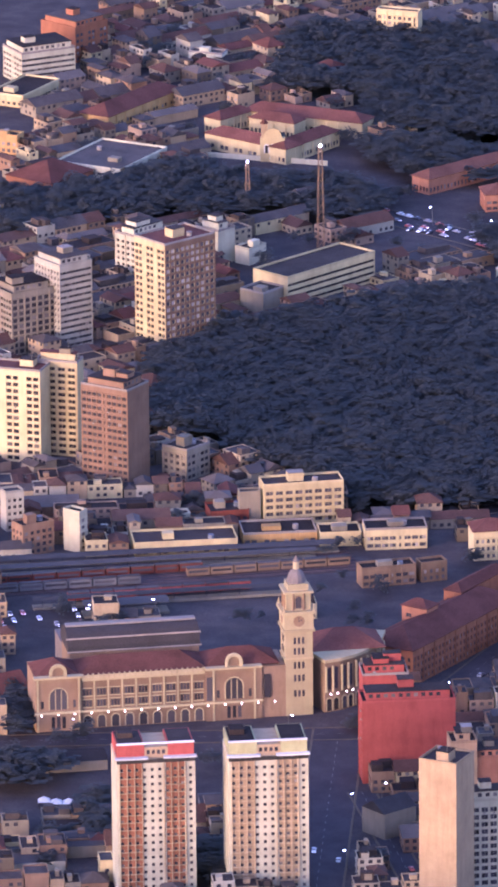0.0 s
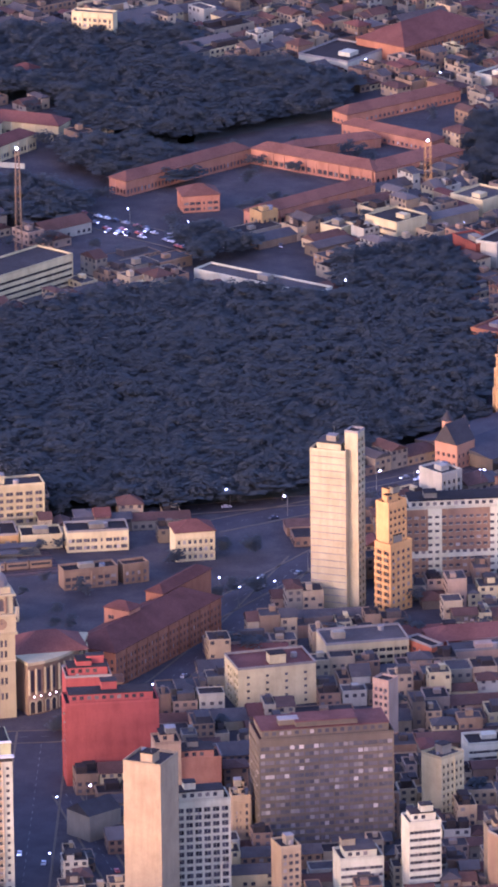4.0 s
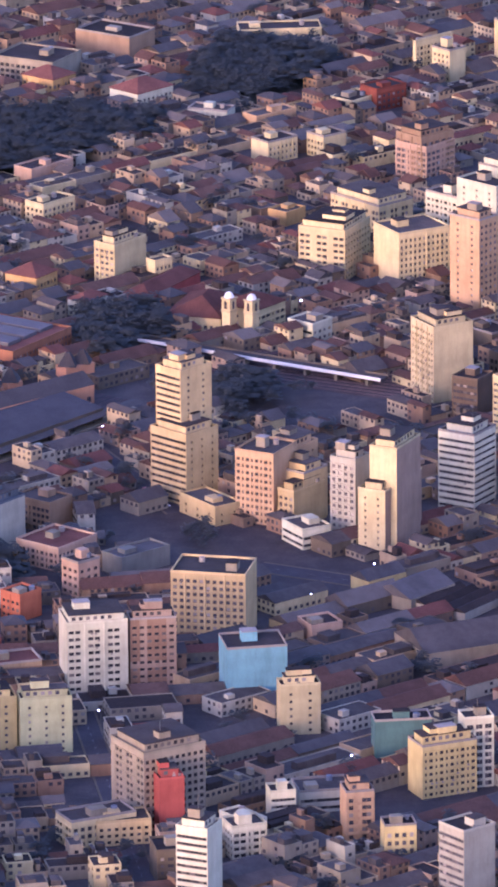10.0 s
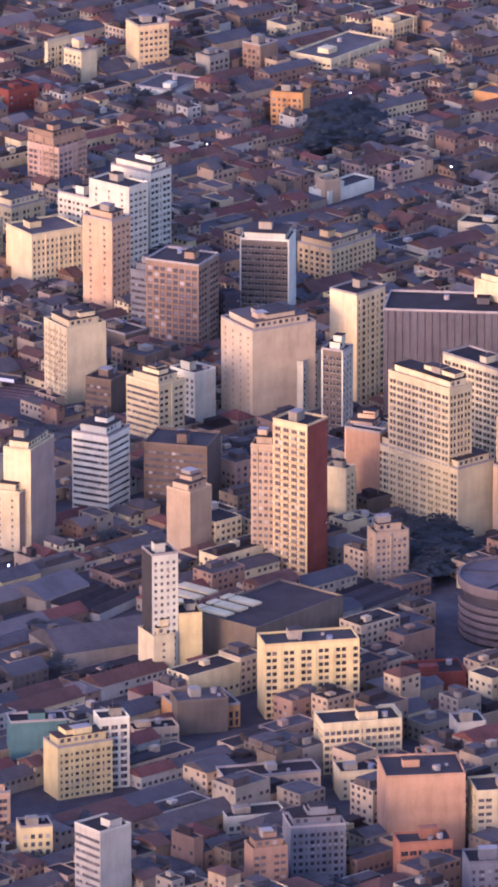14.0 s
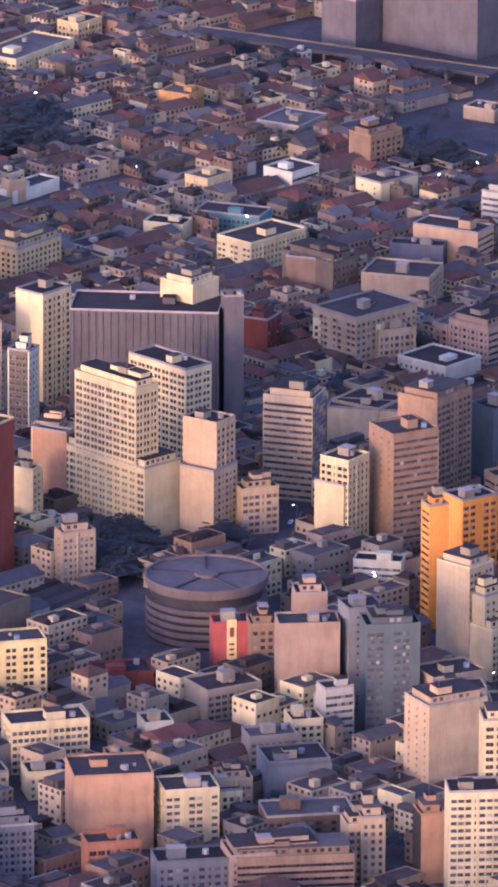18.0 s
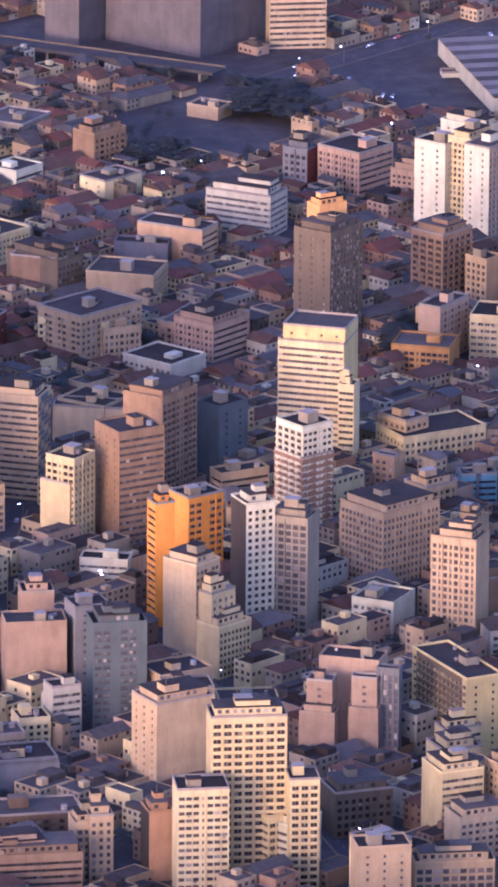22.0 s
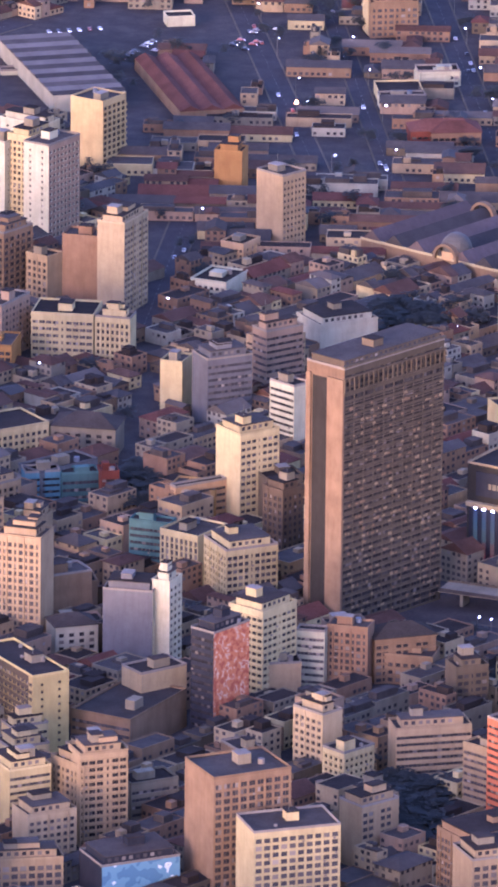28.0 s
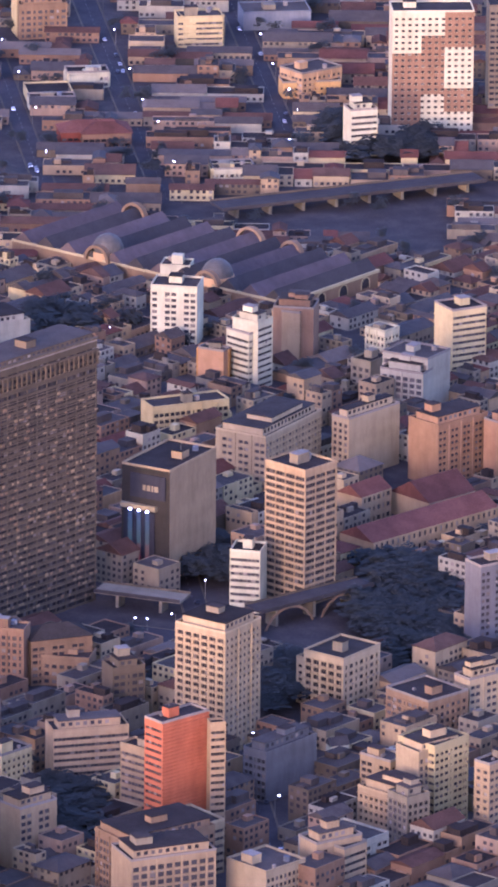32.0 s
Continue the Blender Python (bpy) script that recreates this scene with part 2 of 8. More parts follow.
def face(V, Fc, idx, o, eu, n, W, H, style, fh, seed, p=0.0, ww=0.0, wh=0.0):
    """One wall with its openings: adds to the mesh, returns the pane row's mesh data and the heights of the rows."""
    def q(a, b, c, d, m=0):
        k = len(V)
        V.extend([a, b, c, d])
        Fc.append((k, k + 1, k + 2, k + 3))
        idx.append(m)

    def at(u, v, d=0.0):
        return (o[0] + eu[0] * u - n[0] * d, o[1] + eu[1] * u - n[1] * d, v)

    cols = spans(style, W, p, ww, seed)
    rows = []
    if cols:
        nf = max(1, round(H / fh))
        s = H / nf
        hh = (wh if style in ("w", "dense") else 0) or STYLE.get(style, (0, 0, {"s": 0.44, "glass": 0.84, "v": 0.8}.get(style, 0.5)))[2]
        rows = [(k * s + s * (0.58 - hh / 2), k * s + s * (0.58 + hh / 2)) for k in range(nf)]
        if rows[-1][1] > H - 0.8:
            rows.pop()
    ue = [0.0] + [e for c in cols for e in c] + [W]
    rev = 0.25 if style == "glass" else 0.45
    multi = style in ACCENT

    def strip(v0, v1, j):
        if multi:
            for a in range(len(ue) - 1):
                q(at(ue[a], v0), at(ue[a + 1], v0), at(ue[a + 1], v1), at(ue[a], v1), int(accent_at(style, (ue[a] + ue[a + 1]) / 2 / W, j, len(rows), seed)))
        else:
            q(at(0, v0), at(W, v0), at(W, v1), at(0, v1))

    last = 0.0
    for j, (v0, v1) in enumerate(rows):
        strip(last, v0, j)
        for a in range(0, len(ue) - 1, 2):
            m = int(multi and accent_at(style, (ue[a] + ue[a + 1]) / 2 / W, j, len(rows), seed))
            q(at(ue[a], v0), at(ue[a + 1], v0), at(ue[a + 1], v1), at(ue[a], v1), m)
        for a, b in cols:
            q(at(a, v0), at(b, v0), at(b, v0, rev), at(a, v0, rev))
            q(at(a, v1), at(a, v1, rev), at(b, v1, rev), at(b, v1))
            q(at(a, v0), at(a, v0, rev), at(a, v1, rev), at(a, v1))
            q(at(b, v0), at(b, v1), at(b, v1, rev), at(b, v0, rev))
        last = v1
    strip(last, H, len(rows))
    PV, PF = [], []
    if rows:
        z = rows[0][1] - rows[0][0]
        for a, b in cols:
            k = max(1, round((b - a) / 1.7))
            for i in range(k):
                u0, u1 = a + (b - a) * i / k, a + (b - a) * (i + 1) / k
                u0, u1 = (u0 + (0.05 if i else 0)), (u1 - (0.05 if i < k - 1 else 0))
                m = len(PV)
                PV.extend([at(u0, 0, rev - 0.02), at(u1, 0, rev - 0.02), at(u1, z, rev - 0.02), at(u0, z, rev - 0.02)])
                PF.append((m, m + 1, m + 2, m + 3))
    return PV, PF, [r[0] for r in rows], cols


LEFT = dict(window=300)


def add_windows(parent, PV, PF, zs, single, glass=None):
    """The panes of one face: single parts where the building is near and large, else joined."""
    if not PF or not zs:
        return
    if single and LEFT["window"] - len(PF) * len(zs) >= 0 and len(PF) * len(zs) <= 170:
        LEFT["window"] -= len(PF) * len(zs)
        for f in PF:
            me = mesh_of("window", [PV[i] for i in f], [(0, 1, 2, 3)], [glass or GLASS])
            for z in zs:
                part_mesh("window", me, parent, (0, 0, z))
        return
    V, Fc = [], []
    for z in zs:
        k = len(V)
        V += [(v[0], v[1], v[2] + z) for v in PV]
        Fc += [tuple(i + k for i in f) for f in PF]
    tagged(part_mesh("glazing", mesh_of("glazing", V, Fc, [glass or GLASS]), parent), kind="stuff")


WORDS = dict(w="rows of windows", slab="crowded ribbon windows", pair="paired dark windows", s="long ribbon windows", g="a grid of deep openings", b="stacked balconies", v="tall window strips",
             n="blank party walls", glass="dark curtain glass", dense="crowded uneven windows", few="a few small windows", mix="brick panels and small windows",
             mixy="ochre panels and small windows", panels="brown panels, white piers", check="a chequered facade", patch="patches of tan and brown paint",
             arch="rows of arched windows", brickgrid="brick-faced side", browngrid="dark balcony bays", zigzag="a zigzag of dark panels", louvre="horizontal louvres", muralred="a red mural on its side", mural="a blue mural on its side", screen="coloured light strips")
TONE = dict(lead="dark lead-grey", pine="dark grey-green", flame="orange-red", greywhite="greyish white", whitegrey="pale grey", pinkbrown="pinkish brown", darkbrown="dark brown", palegreen="pale green", bluegrey="blue-grey",
            glass="dark glass", umber="dark umber", shed="grey metal", purple="purplish grey", gold="golden cream")
FOOT = []  # where buildings stand: x, y, radius


def trim_face(parent, rnd, body, style, on_right, W, h, zs, cols, floors):
    """Ledges, piers and cooling boxes that stand proud of a face."""
    def put(u0, u1, z0, z1, d):
        return (u0, -d, z0, u1, -0.01, z1) if on_right else (-d, u0, z0, -0.01, u1, z1)
    if style == "bands" or (style in ("w", "dense", "g", "b") and floors > 3 and rnd.random() < 0.4):
        step = h / floors
        tagged(boxes("floor_ledge", parent, body if style != "bands" else COPING, [put(-0.1, W + 0.1, k * step - 0.12, k * step + 0.14, 0.45 if style == "bands" else 0.22) for k in range(1, floors)]), kind="stuff")
    if style == "louvre":
        n = int(h / 1.5)
        tagged(boxes("louvre", parent, body, [put(-0.05, W + 0.05, 1.5 * k, 1.5 * k + 0.7, 0.5) for k in range(1, n)]), kind="stuff")
    if style == "fins":
        n = max(2, int(W / 3.2))
        for k in range(n):
            boxes("fin", parent, body, [put(W * (k + 0.5) / n - 0.2, W * (k + 0.5) / n + 0.2, 2.0, h - 1.0, 0.6)])
    if style in ("w", "g", "v", "dense") and len(cols) > 3 and rnd.random() < 0.45:
        e = rnd.choice((2, 3))
        us = [(cols[k][1] + cols[k + 1][0]) / 2 for k in range(e - 1, len(cols) - 1, e)]
        if us:
            tagged(boxes("pier", parent, body, [put(u - 0.28, u + 0.28, 0.0, h - 0.8, 0.35) for u in us]), kind="stuff")
    if style in ("w", "dense", "g", "s") and zs and floors > 5:
        it = []
        for z in zs:
            for a, b in cols:
                if rnd.random() < (0.16 if style == "dense" else 0.07):
                    u = rnd.uniform(a, max(a, b - 0.8))
                    it.append(put(u, u + 0.8, z - 0.6, z - 0.02, 0.55))
        if it:
            tagged(boxes("cooling_unit", parent, COPING, it), kind="stuff")


def block(x, y, wl, wr, h, rz, col, L="n", R="n", roof="", hip=0, top="", th=8.0, p=0.0, ww=0.0, wh=0.0, fh=3.0, gear=True, name="", host=None):
    """A building with its near corner at x, y; wr metres along its own x, wl along its own y."""
    seed = int(abs(x) * 7 + abs(y) * 3)
    rnd = random.Random(seed)
    floors = max(1, round(h / fh))
    if not p and not ww and not wh and "w" in (L, R):
        p, ww, wh = rnd.uniform(2.3, 3.4), rnd.uniform(0.50, 0.72), rnd.uniform(0.46, 0.62)
    kind = name or ("apartment_tower" if floors >= 13 else "apartment_building" if floors >= 5 else "low_building")
    st = R if R not in ("n", "nmauve", "ngrey", "ndark", "nred", "nwhite", "bluew", "nslab") else L
    words = WORDS.get(st, "blank party walls")
    roofed = "a red-tiled roof" if hip else "a flat roof"
    label = f"{TONE.get(col, col)} {'high-rise' if floors >= 13 else 'mid-rise' if floors >= 5 else 'low building'} with {words} and {roofed}"
    if len(label.split()) > 12:
        label = label.rsplit(" and ", 1)[0]
    if host:
        th_ = new("adjoining_block")
        th_.parent = host
        th_.matrix_basis = host.matrix_basis.inverted() @ pose(x, y, 0, 0, 0, rz)
    else:
        th_ = empty(kind, x, y, rz, 0.0, label, "tower" if floors >= 13 else "building")
    c, s = math.cos(radians(rz)), math.sin(radians(rz))
    FOOT.append((x + c * wr / 2 - s * wl / 2, y + s * wr / 2 + c * wl / 2, 0.5 * math.hypot(wl, wr), wl / 2, wr / 2, radians(rz)))
    body = paint(col)
    # second wall paints; the slab tower's brown and the mauve carry sunlit and shaded tones
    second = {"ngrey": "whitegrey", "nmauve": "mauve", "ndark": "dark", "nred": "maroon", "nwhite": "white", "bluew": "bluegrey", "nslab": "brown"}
    V, Fc, idx = [], [], []
    mats = [body, paint(ACCENT.get(R, ACCENT.get(L, "tan")))]
    rights = face(V, Fc, idx, (0, 0), (1, 0), (0, -1), wr, h, R, fh, seed, p, ww, wh)
    k0 = len(Fc)
    lefts = face(V, Fc, idx, (0, 0), (0, 1), (-1, 0), wl, h, L, fh, seed, p, ww, wh)
    k1 = len(Fc)
    k = len(V)
    V += [(wr, 0, 0), (wr, wl, 0), (0, wl, 0), (wr, 0, h), (wr, wl, h), (0, wl, h)]
    Fc += [(k, k + 1, k + 4, k + 3), (k + 1, k + 2, k + 5, k + 4)]
    idx += [0, 0]
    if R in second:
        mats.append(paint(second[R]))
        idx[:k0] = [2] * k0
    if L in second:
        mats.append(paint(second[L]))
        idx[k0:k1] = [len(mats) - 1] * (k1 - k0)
    for st_, a, b in ((R, 0, k0), (L, k0, k1)):
        if st_ in ("mural", "muralred"):
            mats.append(MURAL[st_])
            idx[a:b] = [len(mats) - 1] * (b - a)
    part_mesh("wall", mesh_of("wall", V, Fc, mats, idx), th_)
    for (PV, PF, zs, cols), on_right in ((rights, True), (lefts, False)):
        style = R if on_right else L
        add_windows(th_, PV, PF, zs, y < 3640 and floors >= 6, GLASS_SLAB if style == "slab" else GLASS_BUSY if style in ("dense", "check") else None)
        trim_face(th_, rnd, body, style, on_right, wr if on_right else wl, h, zs, cols, floors)
        if (R if on_right else L) == "b":
            single = y < 3640 and len(zs) * len(cols) <= 90
            BV, BF = [], []
            for a, b in cols:
                a, b = a - 0.3, b + 0.3
                spots = ((a, -1.1, -0.35, b, -0.01, -0.2), (a, -1.1, -0.2, b, -1.0, 0.75)) if on_right else ((-1.1, a, -0.35, -0.01, b, -0.2), (-1.1, a, -0.2, -1.0, b, 0.75))
                if single:
                    BV, BF = [], []
                for q in spots:
                    add_box(BV, BF, *q)
                if single:
                    me = mesh_of("balcony", BV, BF, [body])
                    for z in zs:
                        part_mesh("balcony", me, th_, (0, 0, z))
            if not single:
                AV, AF = [], []
                for z in zs:
                    k = len(AV)
                    AV += [(v[0], v[1], v[2] + z) for v in BV]
                    AF += [tuple(i + k for i in f) for f in BF]
                tagged(part_mesh("balcony_front", mesh_of("balcony_front", AV, AF, [body]), th_), kind="stuff")
    if hip:
        HV, HF = hip_data(0, 0, wr, wl, h, 0.22 * min(wl, wr) + 0.6)
        part_mesh("roof", mesh_of("roof", HV, HF, [ROOF_ORANGE if "barracks" in name else ROOF_GREY if roof == "slate" else ROOF_RED]), th_)
        return th_
    rm = {"red": ROOF_RED, "dark": ROOF_DARK, "grey": ROOF_GREY, "pale": WHITE_TRIM}.get(roof) or (ROOF_DARK if rnd.random() < 0.62 else ROOF_GREY)
    if col == "shed":
        rm = METAL_ROOF
    boxes("roof", th_, rm, [(0.05, 0.05, h - 1.0, wr - 0.05, wl - 0.05, h - 0.8)])
    e = 0.05
    boxes("parapet", th_, COPING if rnd.random() < 0.35 else body, [
        (-e, -e, h - 0.75, wr + e, 0.32, h + 0.22), (-e, wl - 0.32, h - 0.75, wr + e, wl + e, h + 0.22),
        (-e, 0.33, h - 0.75, 0.32, wl - 0.33, h + 0.22), (wr - 0.32, 0.33, h - 0.75, wr + e, wl - 0.33, h + 0.22)])
    if top:
        boxes("crown", th_, paint(top), [(0.3, 1.6, h - 0.8, wr * 0.36, wl - 0.6, h + th), (wr * 0.66, 1.6, h - 0.8, wr - 0.3, wl - 0.6, h + th)])
        boxes("crown_centre", th_, paint("tan"), [(wr * 0.36 + 0.02, 2.0, h - 0.8, wr * 0.66 - 0.02, wl - 1.0, h + th - 1.2)])
        for q in range(4):
            boxes("crown_window", th_, PANE_DARK, [(wr * (0.39 + 0.065 * q), 1.9, h + 1.4, wr * (0.43 + 0.065 * q), 1.99, h + 3.0)])
        boxes("crown_roof", th_, ROOF_DARK, [(0.8, 2.2, h + th, wr * 0.36 - 0.5, wl - 1.2, h + th + 0.1), (wr * 0.66 + 0.5, 2.2, h + th, wr - 0.8, wl - 1.2, h + th + 0.1)])
        boxes("crown_coping", th_, WHITE_TRIM, [(0.1, 1.4, h + th + 0.11, wr - 0.1, 2.1, h + th + 0.8)])
        boxes("eave", th_, WHITE_TRIM, [(-0.6, -1.1, h + 0.25, wr * 0.4, 1.5, h + 0.8), (wr * 0.6, -1.1, h + 0.25, wr + 0.6, 1.5, h + 0.8)])
        # thin dark band on the front wall just below the eaves
        boxes("eave_soffit", th_, paint("dark"), [(0.0, -0.12, h - 1.5, wr, -0.06, h + 0.2)])
        boxes("lift_house", th_, ROOF_DARK, [(1.6, wl * 0.5, h + th + 0.1, wr * 0.24, wl * 0.8, h + th + 2.2)])
        rails = []
        for b0, b1 in ((0.035, 0.32), (0.60, 0.875)):
            for j in range(int(h / 3.0) - 1):
                rails.append((wr * b0, -0.55, 3.0 * j + 0.9, wr * b1, -0.06, 3.0 * j + 1.15))
            for q in range(4):
                xq = wr * (b0 + (b1 - b0) * q / 3)
                rails.append((xq - 0.16, -0.6, 0.0, xq + 0.16, -0.06, h - 1.6))
        tagged(boxes("balcony_lattice", th_, paint("beige"), rails, "beige balcony slabs and posts"), kind="stuff")
        return th_
    if gear and wl > 7 and wr > 7:
        if floors >= 6 and rnd.random() < 0.48:
            i, j = rnd.uniform(1.2, 3.0), rnd.uniform(1.2, 3.0)
            if rnd.random() < 0.45:
                SV, SF, SI = [], [], []
                su = rnd.uniform(0.35, 0.6)
                P_ = face(SV, SF, SI, (0, 0), (1, 0), (0, -1), (wr - 2 * i) * su, 5.6, R if R in STYLE and R not in ACCENT else "w", 2.8, seed)
                Q_ = face(SV, SF, SI, (0, 0), (0, 1), (-1, 0), wl * 0.5, 5.6, L if L in STYLE and L not in ACCENT else "n", 2.8, seed)
                k = len(SV)
                a_, b_ = (wr - 2 * i) * su, wl * 0.5
                SV += [(a_, 0, 0), (a_, b_, 0), (0, b_, 0), (a_, 0, 5.6), (a_, b_, 5.6), (0, b_, 5.6), (0, 0, 5.6)]
                SF += [(k, k + 1, k + 4, k + 3), (k + 1, k + 2, k + 5, k + 4)]
                so = (i + rnd.uniform(0.1, 0.35) * wr, j + 1.2, h - 0.8)
                so = (min(so[0], wr - a_ - 0.5), so[1], so[2])
                part_mesh("upper_storey", mesh_of("upper_storey", SV, SF, [body]), th_, so)
                boxes("upper_roof", th_, rm, [(so[0] - 0.15, so[1] - 0.15, so[2] + 5.6, so[0] + a_ + 0.15, so[1] + b_ + 0.15, so[2] + 5.9)])
                for PV, PF, zs, cols in (P_, Q_):
                    if PF and zs:
                        GV, GF = [], []
                        for z in zs:
                            kk = len(GV)
                            GV += [(v[0], v[1], v[2] + z) for v in PV]
                            GF += [tuple(q + kk for q in f) for f in PF]
                        tagged(part_mesh("glazing", mesh_of("glazing", GV, GF, [GLASS]), th_, so), kind="stuff")
            boxes("penthouse", th_, body, [(i, j, h - 0.8, wr - i, wl - j, h + 2.6)])
            boxes("penthouse_roof", th_, rm, [(i - 0.4, j - 0.4, h + 2.6, wr - i + 0.4, wl - j + 0.4, h + 2.85)])
            tagged(boxes("penthouse_glazing", th_, GLASS, [(i + 1 + 3 * q, j - 0.05, h + 0.4, i + 2.6 + 3 * q, j - 0.005, h + 1.9) for q in range(max(1, int((wr - 2 * i - 2) / 3)))]), kind="stuff")
            base = h + 2.85
        else:
            base = h - 0.8
        a = rnd.uniform(0.12, 0.5)
        b = rnd.uniform(0.15, 0.5)
        ww_, dd = min(wr * 0.38, rnd.uniform(4, 8)), min(wl * 0.38, rnd.uniform(4, 7))
        top_z = max(base, h) + (rnd.uniform(2.0, 3.6) if floors > 4 else rnd.uniform(1.0, 2.2))
        lift = boxes("lift_house", th_, body if rnd.random() < 0.6 else paint("concrete"), [(wr * a, wl * b, base, wr * a + ww_, wl * b + dd, top_z)])
        if floors > 5:
            boxes("lift_house_roof", th_ if host else lift, ROOF_DARK if rnd.random() < 0.7 else COPING, [(wr * a - 0.2, wl * b - 0.2, top_z, wr * a + ww_ + 0.2, wl * b + dd + 0.2, top_z + 0.2)])
        if floors > 9 and rnd.random() < 0.5:
            boxes("antenna", th_, paint("grey"), [(wr * a + 1, wl * b + 1, top_z + 0.2, wr * a + 1.12, wl * b + 1.12, top_z + rnd.uniform(3, 7))])
        if rnd.random() < 0.6:
            tx, ty = wr * rnd.uniform(0.62, 0.85), wl * rnd.uniform(0.2, 0.8)
            CV, CF = cyl_data(1.3, 2.0, 14, cx=tx, cy=ty, z0=h - 0.8)
            part_mesh("water_tank", mesh_of("water_tank", CV, CF, [COPING if rnd.random() < 0.6 else paint("bluegrey")]), th_)
        units = []
        for _ in range(rnd.randint(0, 2) if y < 3600 else 0):
            ux, uy = rnd.uniform(0.08, 0.88) * wr, rnd.uniform(0.08, 0.88) * wl
            units.append((ux, uy, h - 0.8, ux + 1.2, uy + 1.0, h + rnd.uniform(0.0, 0.7)))
        for u in units:
            boxes("roof_unit", th_, COPING, [u])
    return th_


def mural_material(name, stops, scale):
    m, nt, b = node_material(name)
    n = tex_noise(nt, scale, 2.0)
    nt.links.new(ramp(nt, n, stops), b.inputs["Base Color"])
    nt.nodes[-1].color_ramp.interpolation = "CONSTANT"
    b.inputs["Roughness"].default_value = 0.8
    return m


MURAL = dict(
    muralred=mural_material("mural_red_white", [(0.0, (0.36, 0.09, 0.035)), (0.44, (0.50, 0.17, 0.06)), (0.56, (0.60, 0.42, 0.28)), (0.61, (0.40, 0.11, 0.045))], 0.30),
    mural=mural_material("mural_blue_white", [(0.0, (0.09, 0.20, 0.28)), (0.45, (0.15, 0.29, 0.36)), (0.6, (0.70, 0.72, 0.70)), (0.68, (0.05, 0.15, 0.30))], 0.12),
)

# ---- ground ----


def ground_material():
    m, nt, b = node_material("city_ground")
    big, mid, fine = tex_noise(nt, 0.012, 5.0), tex_noise(nt, 0.08, 5.0), tex_noise(nt, 0.9, 4.0)
    c = ramp(nt, mid, [(0.35, (0.062, 0.051, 0.044)), (0.5, (0.075, 0.061, 0.052)), (0.68, (0.096, 0.078, 0.063))])
    c = mixed(nt, "MULTIPLY", 0.5, c, ramp(nt, big, [(0.3, g3(0.5)), (0.7, g3(1.2))]))
    c = mixed(nt, "MULTIPLY", 0.4, c, ramp(nt, fine, [(0.3, g3(0.5)), (0.7, g3(1.3))]))
    nt.links.new(c, b.inputs["Base Color"])
    b.inputs["Roughness"].default_value = 0.95
    b.inputs["Specular IOR Level"].default_value = 0.05
    return m


ground = new("ground", mesh_of("ground", [(-9000, -3000, 0), (9000, -3000, 0), (9000, 15000, 0), (-9000, 15000, 0)], [(0, 1, 2, 3)], [ground_material()]))
tagged(ground, "dark asphalt and worn paving of the city ground", "ground", kind="structure")

# ---- buildings ----
block(-543.5, 3333.9, 19.9, 30.3, 56.5, 15.3, "white", "n", "mix", top="red", th=5.4)
block(-500.9, 3338.9, 22.1, 30.7, 57.6, 14.5, "white", "n", "mixy", top="palegreen", th=5.4)
block(-467.9, 3477.9, 14.8, 37.3, 34.5, 13.7, "red", "w", "n", roof="dark")
block(-475.4, 3536.0, 14.9, 18.6, 26.1, 13.7, "red", "n", "n", roof="dark")
block(-410.6, 3317.8, 15.6, 16.3, 66.2, 72.1, "tan", "n", "n")
block(-408.7, 3346.6, 12.0, 21.6, 41.5, 17.0, "white", "n", "g")
block(-463.2, 3599.0, 24.0, 84.2, 15.5, 65.5, "brick", "w", "w", hip=1)
block(-554.2, 3805.7, 12.5, 35.1, 18.7, 18.3, "cream", "n", "b")
block(-596.8, 3864.7, 14.2, 15.6, 14.8, 58.8, "concrete", "w", "w")
block(-620.3, 3848.8, 24.2, 17.4, 46.1, 66.2, "pinkbrown", "w", "n")
block(-664.9, 3883.8, 29.2, 13.3, 43.1, 79.7, "cream", "w", "n", roof="red")
block(-650.1, 3895.6, 19.4, 9.0, 44.0, 81.5, "cream", "b", "n", roof="red")
block(-684.4, 4056.6, 20.3, 18.2, 40.6, 44.6, "greywhite", "w", "s")
block(-705.1, 4045.2, 20.6, 24.1, 29.8, 39.9, "concrete", "w", "g")
block(-635.6, 4057.5, 21.7, 30.3, 52.2, 48.9, "cream", "w", "check", roof="red")
block(-667.0, 4170.4, 13.9, 22.8, 22.7, 54.1, "white", "w", "n")
block(-632.8, 4202.9, 15.1, 11.4, 17.3, 53.6, "white", "n", "n")
block(-590.2, 4136.2, 22.4, 59.2, 15.1, 54.1, "cream", "n", "s", roof="grey", gear=False)
block(-600.1, 4124.9, 14.1, 15.2, 10.4, 58.3, "concrete", "n", "n")
block(-618.2, 4204.5, 8.7, 12.6, 8.4, 58.4, "white", "n", "n")
block(-701.0, 4337.0, 36.4, 46.6, 8.0, 69.2, "white", "w", "w")
block(-730.9, 4311.3, 28.7, 32.4, 7.1, 59.6, "brick", "n", "w", hip=1)
block(-722.2, 4435.3, 17.9, 65.0, 7.3, 64.2, "amber", "w", "w", hip=1)
block(-779.7, 4516.3, 22.3, 30.2, 16.9, 34.8, "white", "w", "s")
block(-759.6, 4563.2, 25.0, 23.5, 18.6, 54.5, "brick", "n", "w")
block(-772.0, 4473.2, 19.7, 37.6, 6.5, 69.8, "cream", "w", "w")
block(-760.1, 4385.7, 12.3, 8.0, 10.1, 74.8, "amber", "w", "n")
block(-684.1, 4564.4, 18.2, 8.5, 6.9, 78.5, "white", "n", "n")
